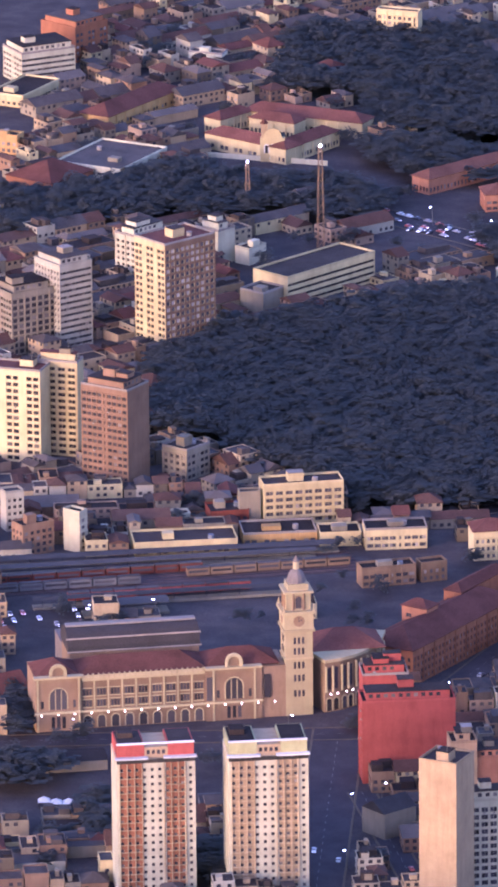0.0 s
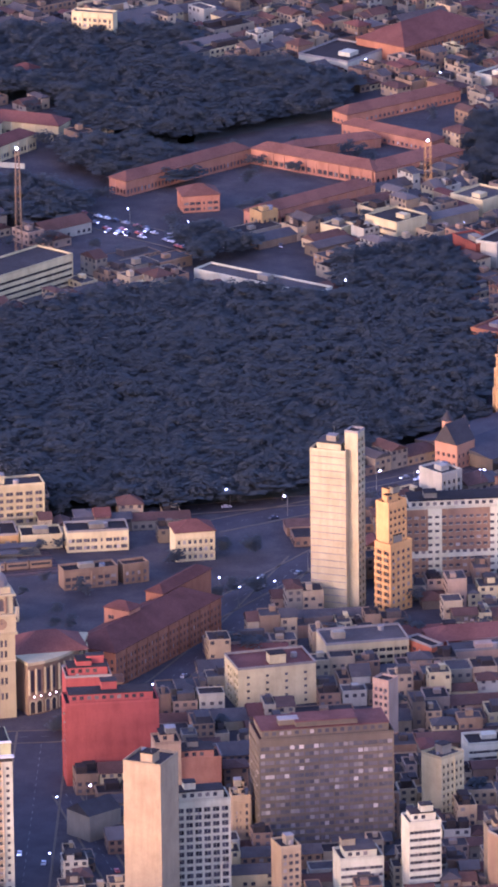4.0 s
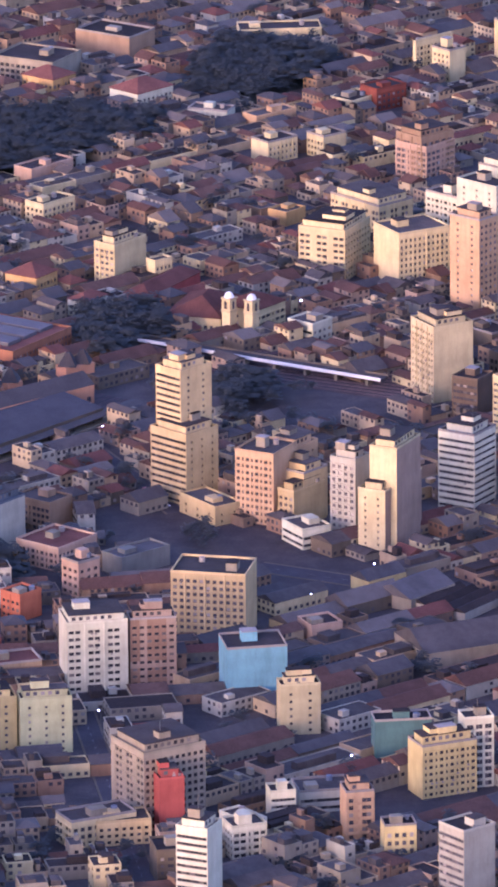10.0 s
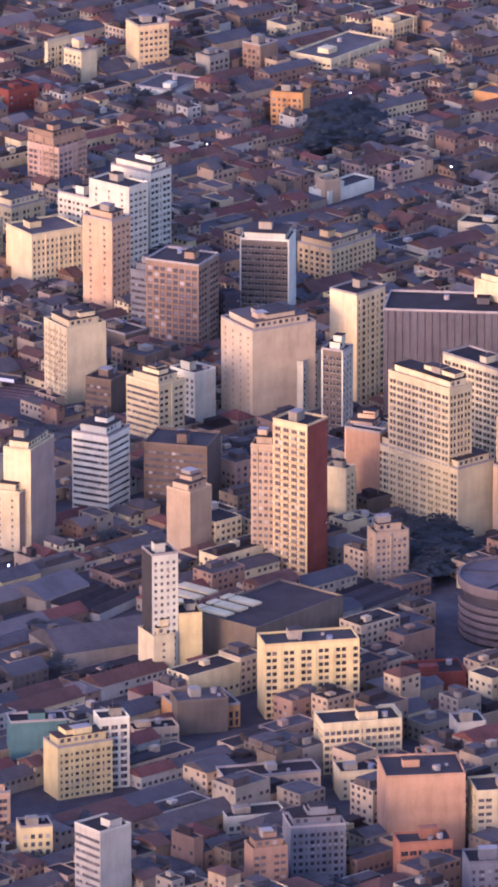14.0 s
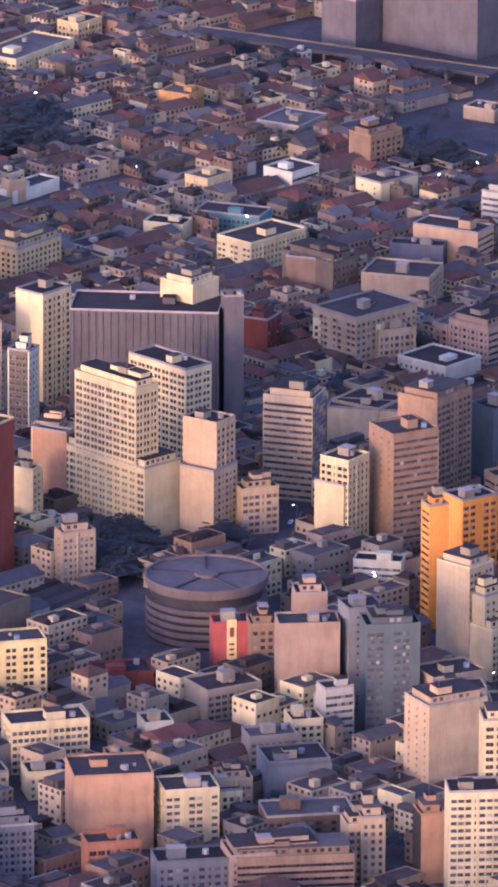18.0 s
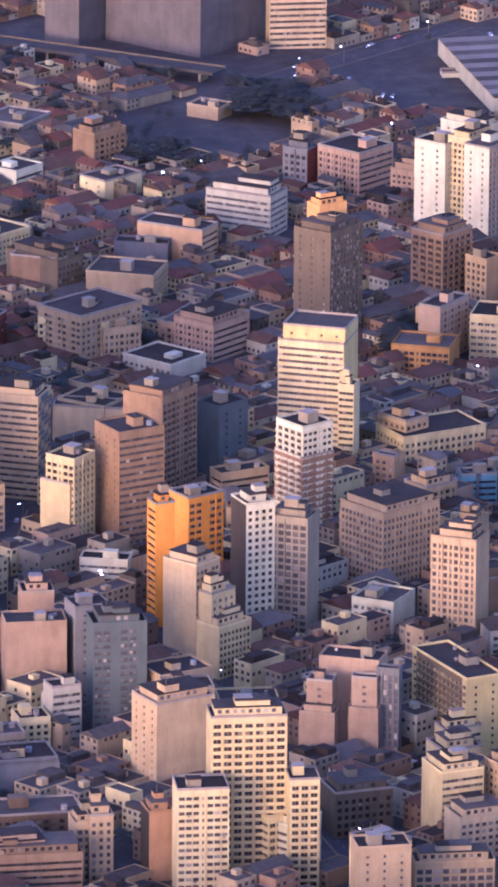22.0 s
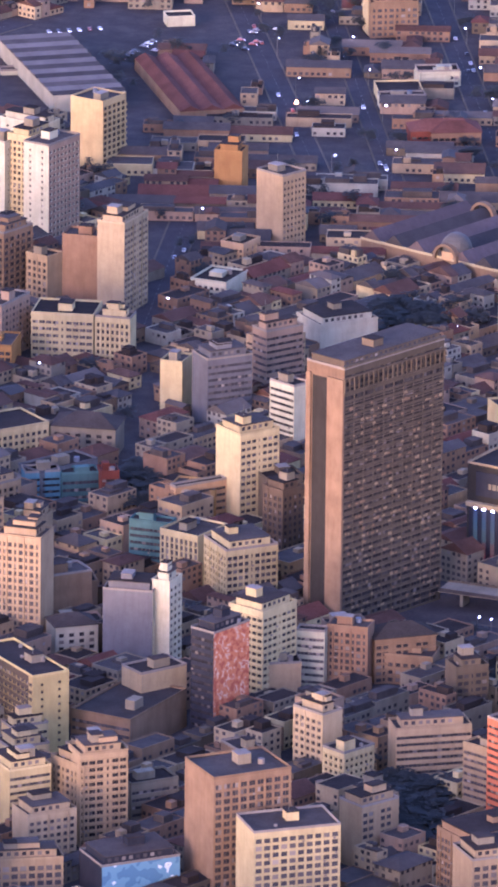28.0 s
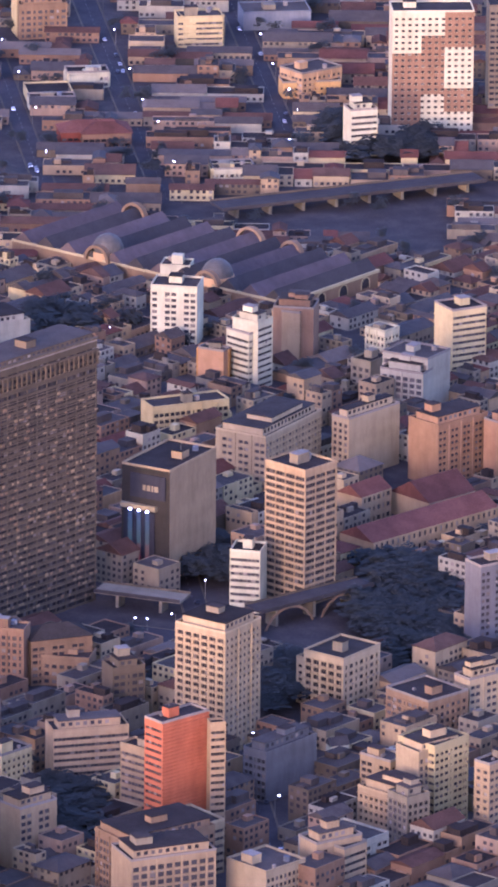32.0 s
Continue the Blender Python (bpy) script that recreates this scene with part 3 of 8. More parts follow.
block(-590.0, 4617.5, 22.6, 6.8, 17.5, 77.3, "cream", "w", "n")
block(-623.2, 4540.7, 13.1, 9.9, 6.8, 57.8, "white", "n", "w", hip=1)
block(-603.0, 3755.5, 17.9, 44.4, 6.6, 15.1, "cream", "n", "w")
block(-559.0, 3776.3, 18.1, 31.8, 5.9, 14.4, "amber", "n", "w")
block(-526.1, 3779.2, 13.7, 17.6, 6.4, 13.9, "cream", "n", "n")
block(-506.1, 3776.7, 13.7, 26.6, 9.7, 13.6, "cream", "n", "w")
block(-627.4, 3759.1, 9.0, 5.3, 18.6, 59.5, "white", "n", "w")
block(-650.7, 3750.9, 9.6, 15.5, 14.0, 39.8, "pinkbrown", "w", "w")
block(-576.6, 3799.1, 14.0, 16.9, 7.7, 18.6, "maroon", "n", "w")
block(-564.5, 3804.5, 5.5, 9.0, 15.4, 18.4, "concrete", "n", "n")
block(-597.8, 3796.7, 6.9, 12.7, 6.4, 18.9, "white", "n", "s")
block(-663.8, 3785.3, 7.0, 8.3, 18.0, 29.9, "greywhite", "n", "w")
block(-500.7, 3724.9, 9.2, 23.6, 8.8, 22.7, "brown", "n", "w")
block(-476.7, 3735.4, 7.0, 11.5, 8.8, 27.3, "brown", "n", "w")
MAIN = block(-378.8, 3707.7, 15.9, 12.6, 69.8, 75.8, "stone", "bands", "n")
block(-373.8, 3709.5, 6.0, 6.8, 78.0, 70.8, "stone", "n", "w", host=MAIN)
MAIN = block(-359.9, 3704.2, 9.4, 12.8, 30.2, 50.5, "apricot", "b", "w")
block(-360.9, 3707.2, 7.4, 10.8, 47.4, 50.6, "apricot", "n", "w", host=MAIN)
block(-357.3, 3743.2, 15.3, 44.9, 34.0, 12.5, "white", "n", "panels")
block(-352.2, 3858.1, 15.3, 11.6, 13.4, 45.2, "greywhite", "n", "w")
block(-302.2, 3792.9, 19.0, 22.7, 22.9, 54.6, "glass", "glass", "ngrey")
block(-279.6, 3825.8, 20.1, 15.3, 14.1, 54.2, "brown", "w", "n")
block(-272.2, 3772.6, 23.6, 25.7, 10.9, 54.1, "pink", "w", "w", roof="red")
block(-261.3, 3736.9, 11.1, 11.9, 16.3, 44.0, "pink", "w", "w")
block(-311.6, 3722.0, 6.8, 6.5, 6.0, 14.8, "red", "n", "n")
block(-410.1, 3575.5, 21.0, 33.0, 17.8, 21.5, "cream", "w", "few", roof="red")
block(-379.1, 3626.1, 19.8, 34.9, 12.3, 18.0, "cream", "n", "w")
block(-337.2, 3646.6, 16.7, 51.1, 7.4, 17.3, "maroon", "n", "n", hip=1)
block(-328.1, 3636.2, 13.2, 26.1, 7.4, 15.2, "pink", "n", "w")
block(-382.7, 3405.7, 22.2, 53.3, 46.7, 16.4, "umber", "w", "slab", roof="red")
block(-344.7, 3535.6, 7.8, 6.8, 27.7, 60.6, "pink", "w", "n")
block(-289.1, 3535.2, 14.0, 16.6, 24.0, 14.7, "yellow", "few", "few")
block(-271.4, 3536.2, 9.6, 21.1, 24.0, 12.4, "palegreen", "n", "few")
block(-315.4, 3445.7, 11.0, 12.6, 27.1, 50.2, "cream", "n", "w")
block(-319.3, 3351.7, 11.6, 12.8, 33.4, 20.4, "white", "n", "s")
block(-342.2, 3427.7, 10.7, 19.1, 12.9, 55.7, "concrete", "w", "w")
block(-368.3, 3348.9, 11.3, 8.1, 23.1, 26.3, "tan", "n", "w")
block(-345.7, 3350.2, 14.0, 17.1, 18.4, 17.9, "white", "n", "s")
block(-283.9, 3353.8, 10.8, 15.1, 27.6, 34.8, "brown", "n", "n")
block(-310.3, 3509.9, 13.9, 21.3, 10.8, 17.1, "white", "n", "s")
block(-393.8, 3411.6, 8.3, 7.6, 18.7, 21.6, "tan", "n", "w")
block(-424.6, 3486.5, 9.3, 18.0, 8.4, 14.9, "maroon", "n", "n")
block(-458.2, 3767.3, 14.0, 17.2, 13.2, 16.9, "cream", "n", "w", hip=1)
block(-437.8, 4153.8, 71.4, 13.3, 6.9, 59.0, "white", "s", "n", roof="grey")
block(-409.2, 4255.2, 21.3, 20.7, 12.6, 50.5, "cream", "s", "n")
block(-436.7, 4263.6, 13.0, 10.2, 7.0, 55.8, "cream", "n", "w")
block(-369.0, 4226.2, 21.9, 11.8, 11.1, 35.0, "maroon", "n", "n")
block(-358.8, 4223.9, 11.4, 40.6, 12.5, 64.9, "whitegrey", "n", "n")
block(-315.7, 4306.8, 12.3, 21.6, 11.3, 49.2, "cream", "w", "w")
block(-326.6, 4380.8, 12.1, 29.1, 8.0, 49.3, "pink", "n", "n")
block(-372.9, 4311.0, 20.3, 22.2, 8.5, 54.9, "cream", "n", "n")
block(-310.5, 4185.5, 17.8, 17.2, 9.9, 59.2, "amber", "w", "w", hip=1)
block(-285.7, 4152.2, 10.3, 16.4, 8.2, 53.9, "white", "w", "w", hip=1)
block(-463.8, 4569.2, 30.6, 34.5, 7.4, 60.8, "white", "s", "n")
block(-436.5, 4587.1, 32.1, 63.7, 10.5, 55.4, "brick", "n", "w", hip=1)
block(-383.9, 4545.3, 16.8, 17.9, 6.5, 54.8, "white", "n", "n")
block(-292.7, 4612.7, 33.6, 22.9, 13.5, 58.6, "brown", "n", "n")
block(-328.8, 4567.3, 34.9, 29.0, 11.9, 64.1, "concrete", "w", "n")
block(-327.3, 4545.4, 20.5, 17.9, 8.9, 54.1, "amber", "w", "w", hip=1)
block(-237.9, 4645.7, 16.5, 42.4, 9.0, 7.9, "cream", "n", "w")
block(-282.8, 4519.4, 20.1, 25.1, 8.8, 48.6, "white", "n", "w", hip=1)
block(-236.5, 4491.6, 21.1, 11.6, 7.9, 73.0, "white", "w", "n")
block(-283.8, 3705.3, 11.4, 12.8, 12.0, 49.4, "flame", "w", "n")
block(-257.6, 3612.8, 19.6, 25.2, 30.5, 14.1, "white", "n", "w", p=2.6)
block(-232.4, 3620.8, 9.8, 19.2, 30.1, 11.7, "mauve", "n", "panels")
block(-216.3, 3445.6, 25.7, 28.0, 32.9, 33.6, "concrete", "w", "w")
block(-210.1, 3440.5, 12.7, 10.3, 24.2, 18.5, "red", "n", "n")
MAIN = block(-222.7, 3865.8, 21.9, 19.9, 32.8, 48.3, "gold", "s", "few")
block(-225.4, 3874.7, 15.3, 19.2, 59.1, 48.3, "gold", "s", "few", host=MAIN)
MAIN = block(-183.5, 3838.8, 18.8, 22.0, 32.8, 64.7, "peach", "w", "n")
block(-174.2, 3859.2, 15.0, 15.9, 29.6, 57.6, "peach", "n", "few", host=MAIN)
block(-183.9, 3920.4, 5.6, 8.5, 17.0, 47.7, "cream", "n", "n", host=MAIN)
MAIN = block(-174.6, 3835.1, 9.2, 22.1, 17.2, 52.6, "gold", "w", "n")
block(-170.6, 3843.2, 12.8, 16.0, 23.1, 52.5, "gold", "n", "n", host=MAIN)
block(-208.8, 3838.0, 26.9, 14.1, 9.0, 38.1, "gold", "few", "few")
block(-169.5, 3805.9, 18.0, 14.0, 9.4, 32.6, "white", "s", "s")
block(-147.5, 3822.3, 12.6, 12.2, 35.7, 62.2, "greywhite", "w", "n")
# right walls in mauve: the shaded side's tone is put into the paint
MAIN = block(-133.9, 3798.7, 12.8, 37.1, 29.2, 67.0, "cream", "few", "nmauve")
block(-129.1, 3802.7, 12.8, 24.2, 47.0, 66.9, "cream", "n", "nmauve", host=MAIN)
block(-188.1, 3683.0, 31.8, 22.9, 29.0, 80.9, "gold", "w", "n")
block(-191.7, 3604.2, 19.9, 24.9, 23.2, 13.0, "blue", "n", "n")
block(-168.1, 3562.6, 9.1, 16.5, 21.7, 12.7, "cream", "n", "few")
block(-186.4, 3350.2, 13.3, 13.4, 35.6, 68.2, "white", "s", "n")
block(-180.1, 3414.1, 12.8, 14.3, 14.0, 23.0, "white", "w", "w")
block(-120.8, 3411.2, 10.0, 12.5, 16.3, 12.0, "yellow", "n", "w")
block(-133.8, 3437.1, 14.0, 8.7, 18.8, 22.2, "peach", "n", "few")
block(-275.1, 4206.1, 12.5, 23.3, 20.2, 53.7, "cream", "w", "n")
block(-256.0, 4206.6, 6.6, 10.5, 12.5, 43.5, "cream", "n", "w")
block(-178.1, 4113.4, 15.0, 14.2, 9.8, 52.5, "white", "s", "w")
block(-167.2, 4216.7, 24.1, 28.5, 24.7, 67.3, "cream", "w", "w")
block(-141.4, 4205.5, 23.9, 27.7, 26.8, 31.9, "cream", "n", "w")
block(-185.9, 4429.8, 13.0, 14.6, 12.1, 42.4, "cream", "w", "n")
block(-212.8, 4420.8, 13.0, 18.9, 11.5, 42.8, "cream", "n", "w")
block(-174.5, 4511.5, 14.8, 20.3, 7.9, 52.2, "cream", "w", "w")
block(-198.9, 4309.8, 11.4, 14.4, 7.1, 52.6, "amber", "n", "n")
block(-221.4, 4483.5, 11.0, 25.9, 7.3, 42.8, "peach", "n", "s")
block(-243.5, 3423.7, 14.5, 28.1, 12.2, 29.1, "cream", "w", "w")
block(-160.6, 3681.6, 13.9, 14.3, 7.4, 27.5, "pink", "n", "w")
block(-244.8, 3766.1, 13.1, 26.9, 8.9, 43.7, "shed", "n", "n")
block(-119.8, 4021.8, 20.4, 20.6, 35.9, 31.7, "cream", "w", "n")
block(-102.7, 4165.6, 17.8, 13.5, 45.2, 51.4, "peach", "few", "w")
block(-113.0, 4236.2, 22.7, 10.0, 35.6, 49.5, "white", "w", "n")
block(-96.0, 4217.2, 25.1, 13.5, 46.5, 49.3, "white", "few", "w")
MAIN = block(-86.4, 4245.9, 25.2, 14.8, 45.9, 49.2, "white", "few", "w")
block(-92.2, 4394.5, 8.0, 12.2, 9.2, 61.2, "white", "n", "n", host=MAIN)
MAIN = block(-61.7, 4106.4, 26.7, 22.2, 41.1, 65.9, "brown", "g", "w")
block(-70.3, 4236.5, 18.5, 9.4, 9.7, 71.0, "brown", "n", "n", host=MAIN)
block(-49.8, 4124.7, 6.3, 8.4, 21.8, 30.7, "navy", "s", "s")
block(-20.5, 4157.0, 23.2, 18.5, 38.3, 80.3, "white", "browngrid", "n")
block(-36.0, 3983.7, 27.9, 32.7, 46.2, 30.5, "beige", "few", "n")
block(-42.5, 4124.7, 13.7, 9.6, 9.5, 35.6, "white", "n", "n")
MAIN = block(-18.9, 3996.7, 10.9, 13.2, 22.0, 65.3, "white", "g", "n")
block(-13.3, 3994.1, 9.8, 19.2, 28.6, 65.2, "white", "n", "w", host=MAIN)
block(10.6, 4014.1, 15.9, 19.8, 54.4, 49.8, "cream", "n", "w")
block(4.3, 3958.5, 10.5, 10.7, 44.6, 64.9, "white", "browngrid", "w")
block(-97.1, 3850.6, 18.1, 18.7, 38.5, 61.4, "white", "s", "s")
block(-76.8, 3939.4, 20.5, 15.9, 34.5, 46.1, "cream", "s", "w")
block(-61.7, 3983.5, 15.4, 13.2, 26.4, 45.9, "white", "w", "n")
block(-99.3, 3991.7, 13.2, 14.2, 20.6, 61.4, "darkbrown", "s", "n")
block(-85.4, 4052.7, 13.4, 18.0, 13.4, 51.2, "darkbrown", "w", "w")
block(-54.5, 3859.0, 28.5, 22.8, 30.9, 75.8, "darkbrown", "s", "n")
block(-60.7, 3787.6, 13.2, 14.3, 32.9, 50.9, "tan", "n", "n")
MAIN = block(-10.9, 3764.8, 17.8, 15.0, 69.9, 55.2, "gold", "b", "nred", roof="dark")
block(-24.5, 3776.3, 10.5, 11.6, 57.5, 78.4, "tan", "w", "n", host=MAIN)
block(-23.4, 3983.8, 11.7, 20.3, 6.6, 60.3, "concrete", "w", "w")
block(18.5, 3871.8, 14.4, 12.9, 34.8, 69.7, "peach", "n", "n")
block(5.5, 3835.5, 10.4, 9.3, 25.6, 59.9, "cream", "n", "w")
block(24.7, 3765.1, 9.4, 11.9, 21.4, 49.6, "tan", "w", "w")
block(-74.1, 3637.2, 12.2, 11.4, 53.8, 21.2, "white", "ndark", "w")
block(-63.2, 3641.0, 14.0, 9.8, 27.0, 13.0, "yellow", "n", "n")
block(-73.5, 3633.6, 14.8, 9.5, 19.6, 26.2, "cream", "n", "few")
block(-27.4, 3586.2, 15.5, 39.2, 32.0, 12.4, "yellow", "n", "w")
block(-3.7, 3518.4, 15.9, 32.3, 21.5, 14.1, "cream", "w", "w")
block(3.1, 3488.0, 14.0, 17.2, 11.9, 11.9, "cream", "n", "w")
block(20.8, 3427.1, 25.1, 31.3, 31.5, 7.7, "salmon", "n", "n")
block(33.9, 3509.9, 8.1, 8.0, 11.9, 7.4, "salmon", "n", "n")
block(-128.8, 3529.6, 11.2, 22.9, 18.4, 10.1, "teal", "n", "n")
block(-108.5, 3487.0, 13.7, 23.8, 22.5, 26.8, "yellow", "n", "w")
block(-92.2, 3500.6, 10.4, 12.1, 29.7, 16.5, "white", "n", "g")
block(-62.0, 3568.3, 21.1, 26.3, 10.2, 21.0, "ochre", "n", "v")
block(-79.9, 3550.7, 10.5, 18.9, 7.7, 16.3, "tan", "n", "w")
block(-88.6, 3354.3, 15.1, 15.6, 34.4, 41.5, "greywhite", "s", "n")
block(-14.4, 3405.7, 9.6, 21.0, 16.3, 20.2, "concrete", "n", "w")
block(-30.5, 3367.4, 10.5, 14.1, 23.0, 18.5, "pinkbrown", "n", "w")
block(-41.2, 3447.8, 12.9, 24.1, 7.1, 15.7, "white", "n", "w")
block(-42.7, 3484.2, 13.9, 39.3, 10.7, 14.7, "tan", "n", "w")
block(-99.1, 4597.1, 15.7, 16.9, 25.3, 26.2, "gold", "n", "w")
block(-127.9, 4576.9, 12.6, 11.4, 17.2, 46.6, "cream", "w", "n")
block(-139.5, 4619.1, 13.9, 12.7, 9.0, 31.7, "cream", "n", "n")
block(-80.3, 4540.0, 22.1, 28.7, 6.5, 61.0, "white", "s", "w")
block(30.8, 4651.8, 14.1, 19.0, 12.0, 49.6, "gold", "w", "w")
block(-37.2, 4597.4, 12.0, 13.5, 14.9, 50.5, "brown", "w", "n")
block(-15.2, 4494.2, 16.7, 14.0, 17.5, 75.2, "ochre", "w", "n")
block(-133.8, 4382.0, 19.8, 21.6, 20.0, 51.7, "pink", "w", "w")
block(-1.2, 4595.5, 25.4, 51.6, 8.0, 55.0, "cream", "w", "w")
block(-154.4, 4311.7, 26.1, 24.0, 7.1, 67.1, "gold", "w", "n")
block(-2.3, 4352.6, 12.5, 34.3, 6.3, 50.0, "white", "n", "n")
block(-0.9, 4217.9, 20.9, 32.4, 16.6, 50.0, "gold", "w", "w")
block(-4.2, 4352.6, 9.0, 9.0, 12.0, 30.1, "tan", "n", "n")
block(-162.8, 4520.0, 13.2, 19.3, 11.8, 42.1, "maroon", "n", "w")
block(-62.9, 4586.2, 10.2, 14.3, 11.9, 45.8, "grey", "n", "w")
MAIN = block(88.4, 3972.4, 66.4, 30.0, 57.8, 83.7, "lead", "fins", "n", roof="dark")
block(77.2, 3988.0, 18.8, 18.1, 65.9, 48.9, "cream", "n", "n", host=MAIN)
block(91.0, 3975.8, 8.7, 8.9, 64.7, 8.7, "lead", "n", "n", host=MAIN)
block(49.8, 3825.2, 38.6, 13.3, 67.5, 42.3, "cream", "pair", "pair", p=3.6)
block(53.6, 3821.2, 53.1, 21.3, 33.2, 42.2, "cream", "pair", "n")
block(72.6, 3905.7, 36.5, 15.6, 51.9, 41.9, "cream", "pair", "pair")
block(83.2, 3820.7, 17.8, 17.8, 31.9, 53.8, "tan", "n", "w")
block(84.5, 3824.7, 17.8, 14.0, 52.3, 53.7, "tan", "n", "w")
block(95.6, 3828.4, 10.7, 16.9, 21.2, 18.6, "tan", "n", "w")
block(127.4, 3876.2, 22.8, 18.2, 47.2, 70.1, "beige", "s", "zigzag")
block(138.4, 3800.1, 15.4, 19.0, 31.8, 52.9, "cream", "n", "w")
block(140.3, 3800.1, 14.8, 15.6, 42.7, 52.9, "cream", "w", "w")
block(159.8, 3807.6, 21.0, 22.4, 52.1, 27.6, "brown", "few", "s")
block(180.9, 3863.1, 21.0, 26.1, 50.2, 52.3, "brown", "n", "w")
block(161.1, 3749.3, 20.7, 10.9, 13.8, 77.5, "white", "s", "n")
block(207.2, 3895.3, 14.1, 17.8, 36.3, 42.0, "pine", "n", "few")
MAIN = block(170.6, 3699.9, 8.8, 8.8, 54.6, 21.4, "orange", "s", "n")
block(186.1, 3737.4, 14.6, 18.0, 45.1, 32.1, "orange", "n", "w", host=MAIN)
MAIN = block(184.6, 3640.7, 17.7, 15.2, 46.6, 47.1, "beige", "n", "w")
block(193.6, 3775.8, 9.0, 12.7, 8.9, 47.1, "beige", "n", "n", host=MAIN)
block(190.8, 3636.3, 9.9, 13.8, 35.8, 42.0, "cream", "n", "w", host=MAIN)
block(193.7, 3631.1, 16.9, 18.7, 22.8, 41.9, "cream", "n", "w")
block(207.7, 3688.1, 15.2, 13.2, 57.7, 21.8, "white", "ndark", "w")
block(233.3, 3688.0, 17.1, 14.0, 50.8, 66.4, "concrete", "g", "n")
block(105.1, 3595.4, 15.3, 25.0, 37.6, 5.3, "mauve", "n", "n")
block(112.9, 3634.7, 13.5, 13.3, 38.0, 5.2, "mauve", "n", "n")
block(133.6, 3598.5, 13.6, 15.2, 43.2, 17.9, "slate", "n", "few")
block(139.2, 3563.1, 16.0, 22.2, 47.7, 7.8, "pine", "n", "w")
block(79.5, 3642.5, 11.8, 15.5, 22.6, 6.8, "red", "n", "n")
block(94.6, 3635.0, 13.5, 10.3, 24.5, 6.5, "brown", "n", "w")
block(31.5, 3618.1, 16.7, 23.7, 8.6, 11.5, "maroon", "n", "n")
block(50.1, 3542.5, 13.2, 11.8, 13.7, 14.2, "greywhite", "n", "w")
block(75.9, 3581.8, 19.4, 25.5, 13.8, 28.8, "concrete", "n", "w")
block(129.6, 3556.3, 14.9, 7.8, 18.1, 47.9, "greywhite", "n", "s")
block(109.1, 3542.8, 13.3, 12.9, 14.4, 13.2, "cream", "n", "w")
block(91.6, 3522.5, 13.2, 19.9, 14.4, 13.5, "concrete", "n", "w")
block(97.3, 3481.8, 13.0, 26.1, 16.6, 8.4, "slate", "n", "n")
block(56.1, 3426.4, 17.5, 21.8, 25.7, 11.1, "cream", "w", "w")
block(78.3, 3462.2, 14.0, 13.1, 17.7, 8.7, "tan", "n", "w")
block(161.2, 3480.7, 19.8, 26.6, 41.4, 27.3, "tan", "few", "n")
block(166.7, 3562.7, 18.4, 24.3, 25.3, 27.3, "tan", "v", "n")
block(177.9, 3388.8, 14.7, 29.6, 67.5, 4.0, "cream", "n", "b")
block(164.2, 3370.0, 16.1, 20.1, 44.9, 4.2, "cream", "n", "w", p=2.7, ww=.56, wh=.5)
block(211.9, 3456.8, 7.8, 12.4, 15.3, 6.5, "cream", "n", "w")
block(154.3, 3389.2, 12.8, 9.5, 29.0, 12.4, "salmon", "ndark", "n")
block(131.2, 3389.6, 14.0, 9.5, 27.8, 7.8, "tan", "n", "w")
block(82.7, 3365.2, 18.9, 45.6, 19.6, 6.6, "brown", "n", "s")
block(95.9, 3429.0, 19.3, 34.8, 14.0, 8.4, "darkbrown", "n", "w")
block(21.8, 3544.4, 13.1, 6.3, 16.3, 14.6, "cream", "n", "w")
block(52.3, 3365.7, 15.0, 28.6, 18.4, 9.1, "slate", "n", "w")
block(207.5, 3385.4, 18.6, 20.4, 24.3, 46.5, "white", "s", "s")
block(165.1, 4084.7, 32.7, 26.2, 18.4, 69.7, "cream", "w", "w")
block(217.6, 4097.3, 30.2, 33.8, 11.6, 62.0, "pink", "w", "g")
block(192.9, 4039.9, 28.6, 24.7, 12.0, 47.3, "whitegrey", "w", "n")
block(167.3, 3945.8, 31.8, 14.3, 20.5, 77.6, "beige", "n", "n")
block(149.3, 4190.3, 26.2, 21.0, 18.5, 68.0, "brown", "n", "w")
block(190.7, 4168.2, 32.8, 26.2, 16.5, 72.4, "tan", "n", "w")
block(200.4, 4236.9, 25.8, 10.6, 12.0, 77.3, "steel", "n", "n")
block(216.4, 4251.1, 30.6, 24.5, 14.0, 72.1, "ochre", "n", "s")
block(243.1, 4309.3, 26.0, 27.5, 10.7, 51.8, "whitegrey", "s", "s")
block(175.4, 4352.1, 17.5, 25.2, 10.8, 42.7, "cream", "few", "n")
block(172.4, 4411.2, 15.0, 22.0, 18.1, 42.8, "brown", "n", "w")
block(133.1, 4375.9, 18.4, 20.2, 9.4, 48.3, "white", "n", "s")
block(91.5, 4361.4, 14.4, 18.8, 10.3, 48.8, "gold", "w", "w")
block(115.2, 4301.3, 33.3, 17.5, 8.5, 68.5, "teal", "w", "n")
block(78.3, 4287.1, 20.2, 13.5, 8.4, 69.0, "cream", "n", "n")
block(110.8, 4235.4, 20.6, 43.1, 12.8, 53.5, "peach", "n", "w")
block(113.7, 4096.2, 12.3, 15.3, 17.9, 63.4, "maroon", "n", "w")
block(85.3, 4517.7, 17.4, 15.3, 10.3, 58.9, "ochre", "n", "w")
block(139.0, 4463.8, 24.4, 28.1, 8.7, 58.2, "concrete", "w", "n")
block(237.7, 4499.6, 18.0, 14.1, 6.7, 57.0, "tan", "n", "n")
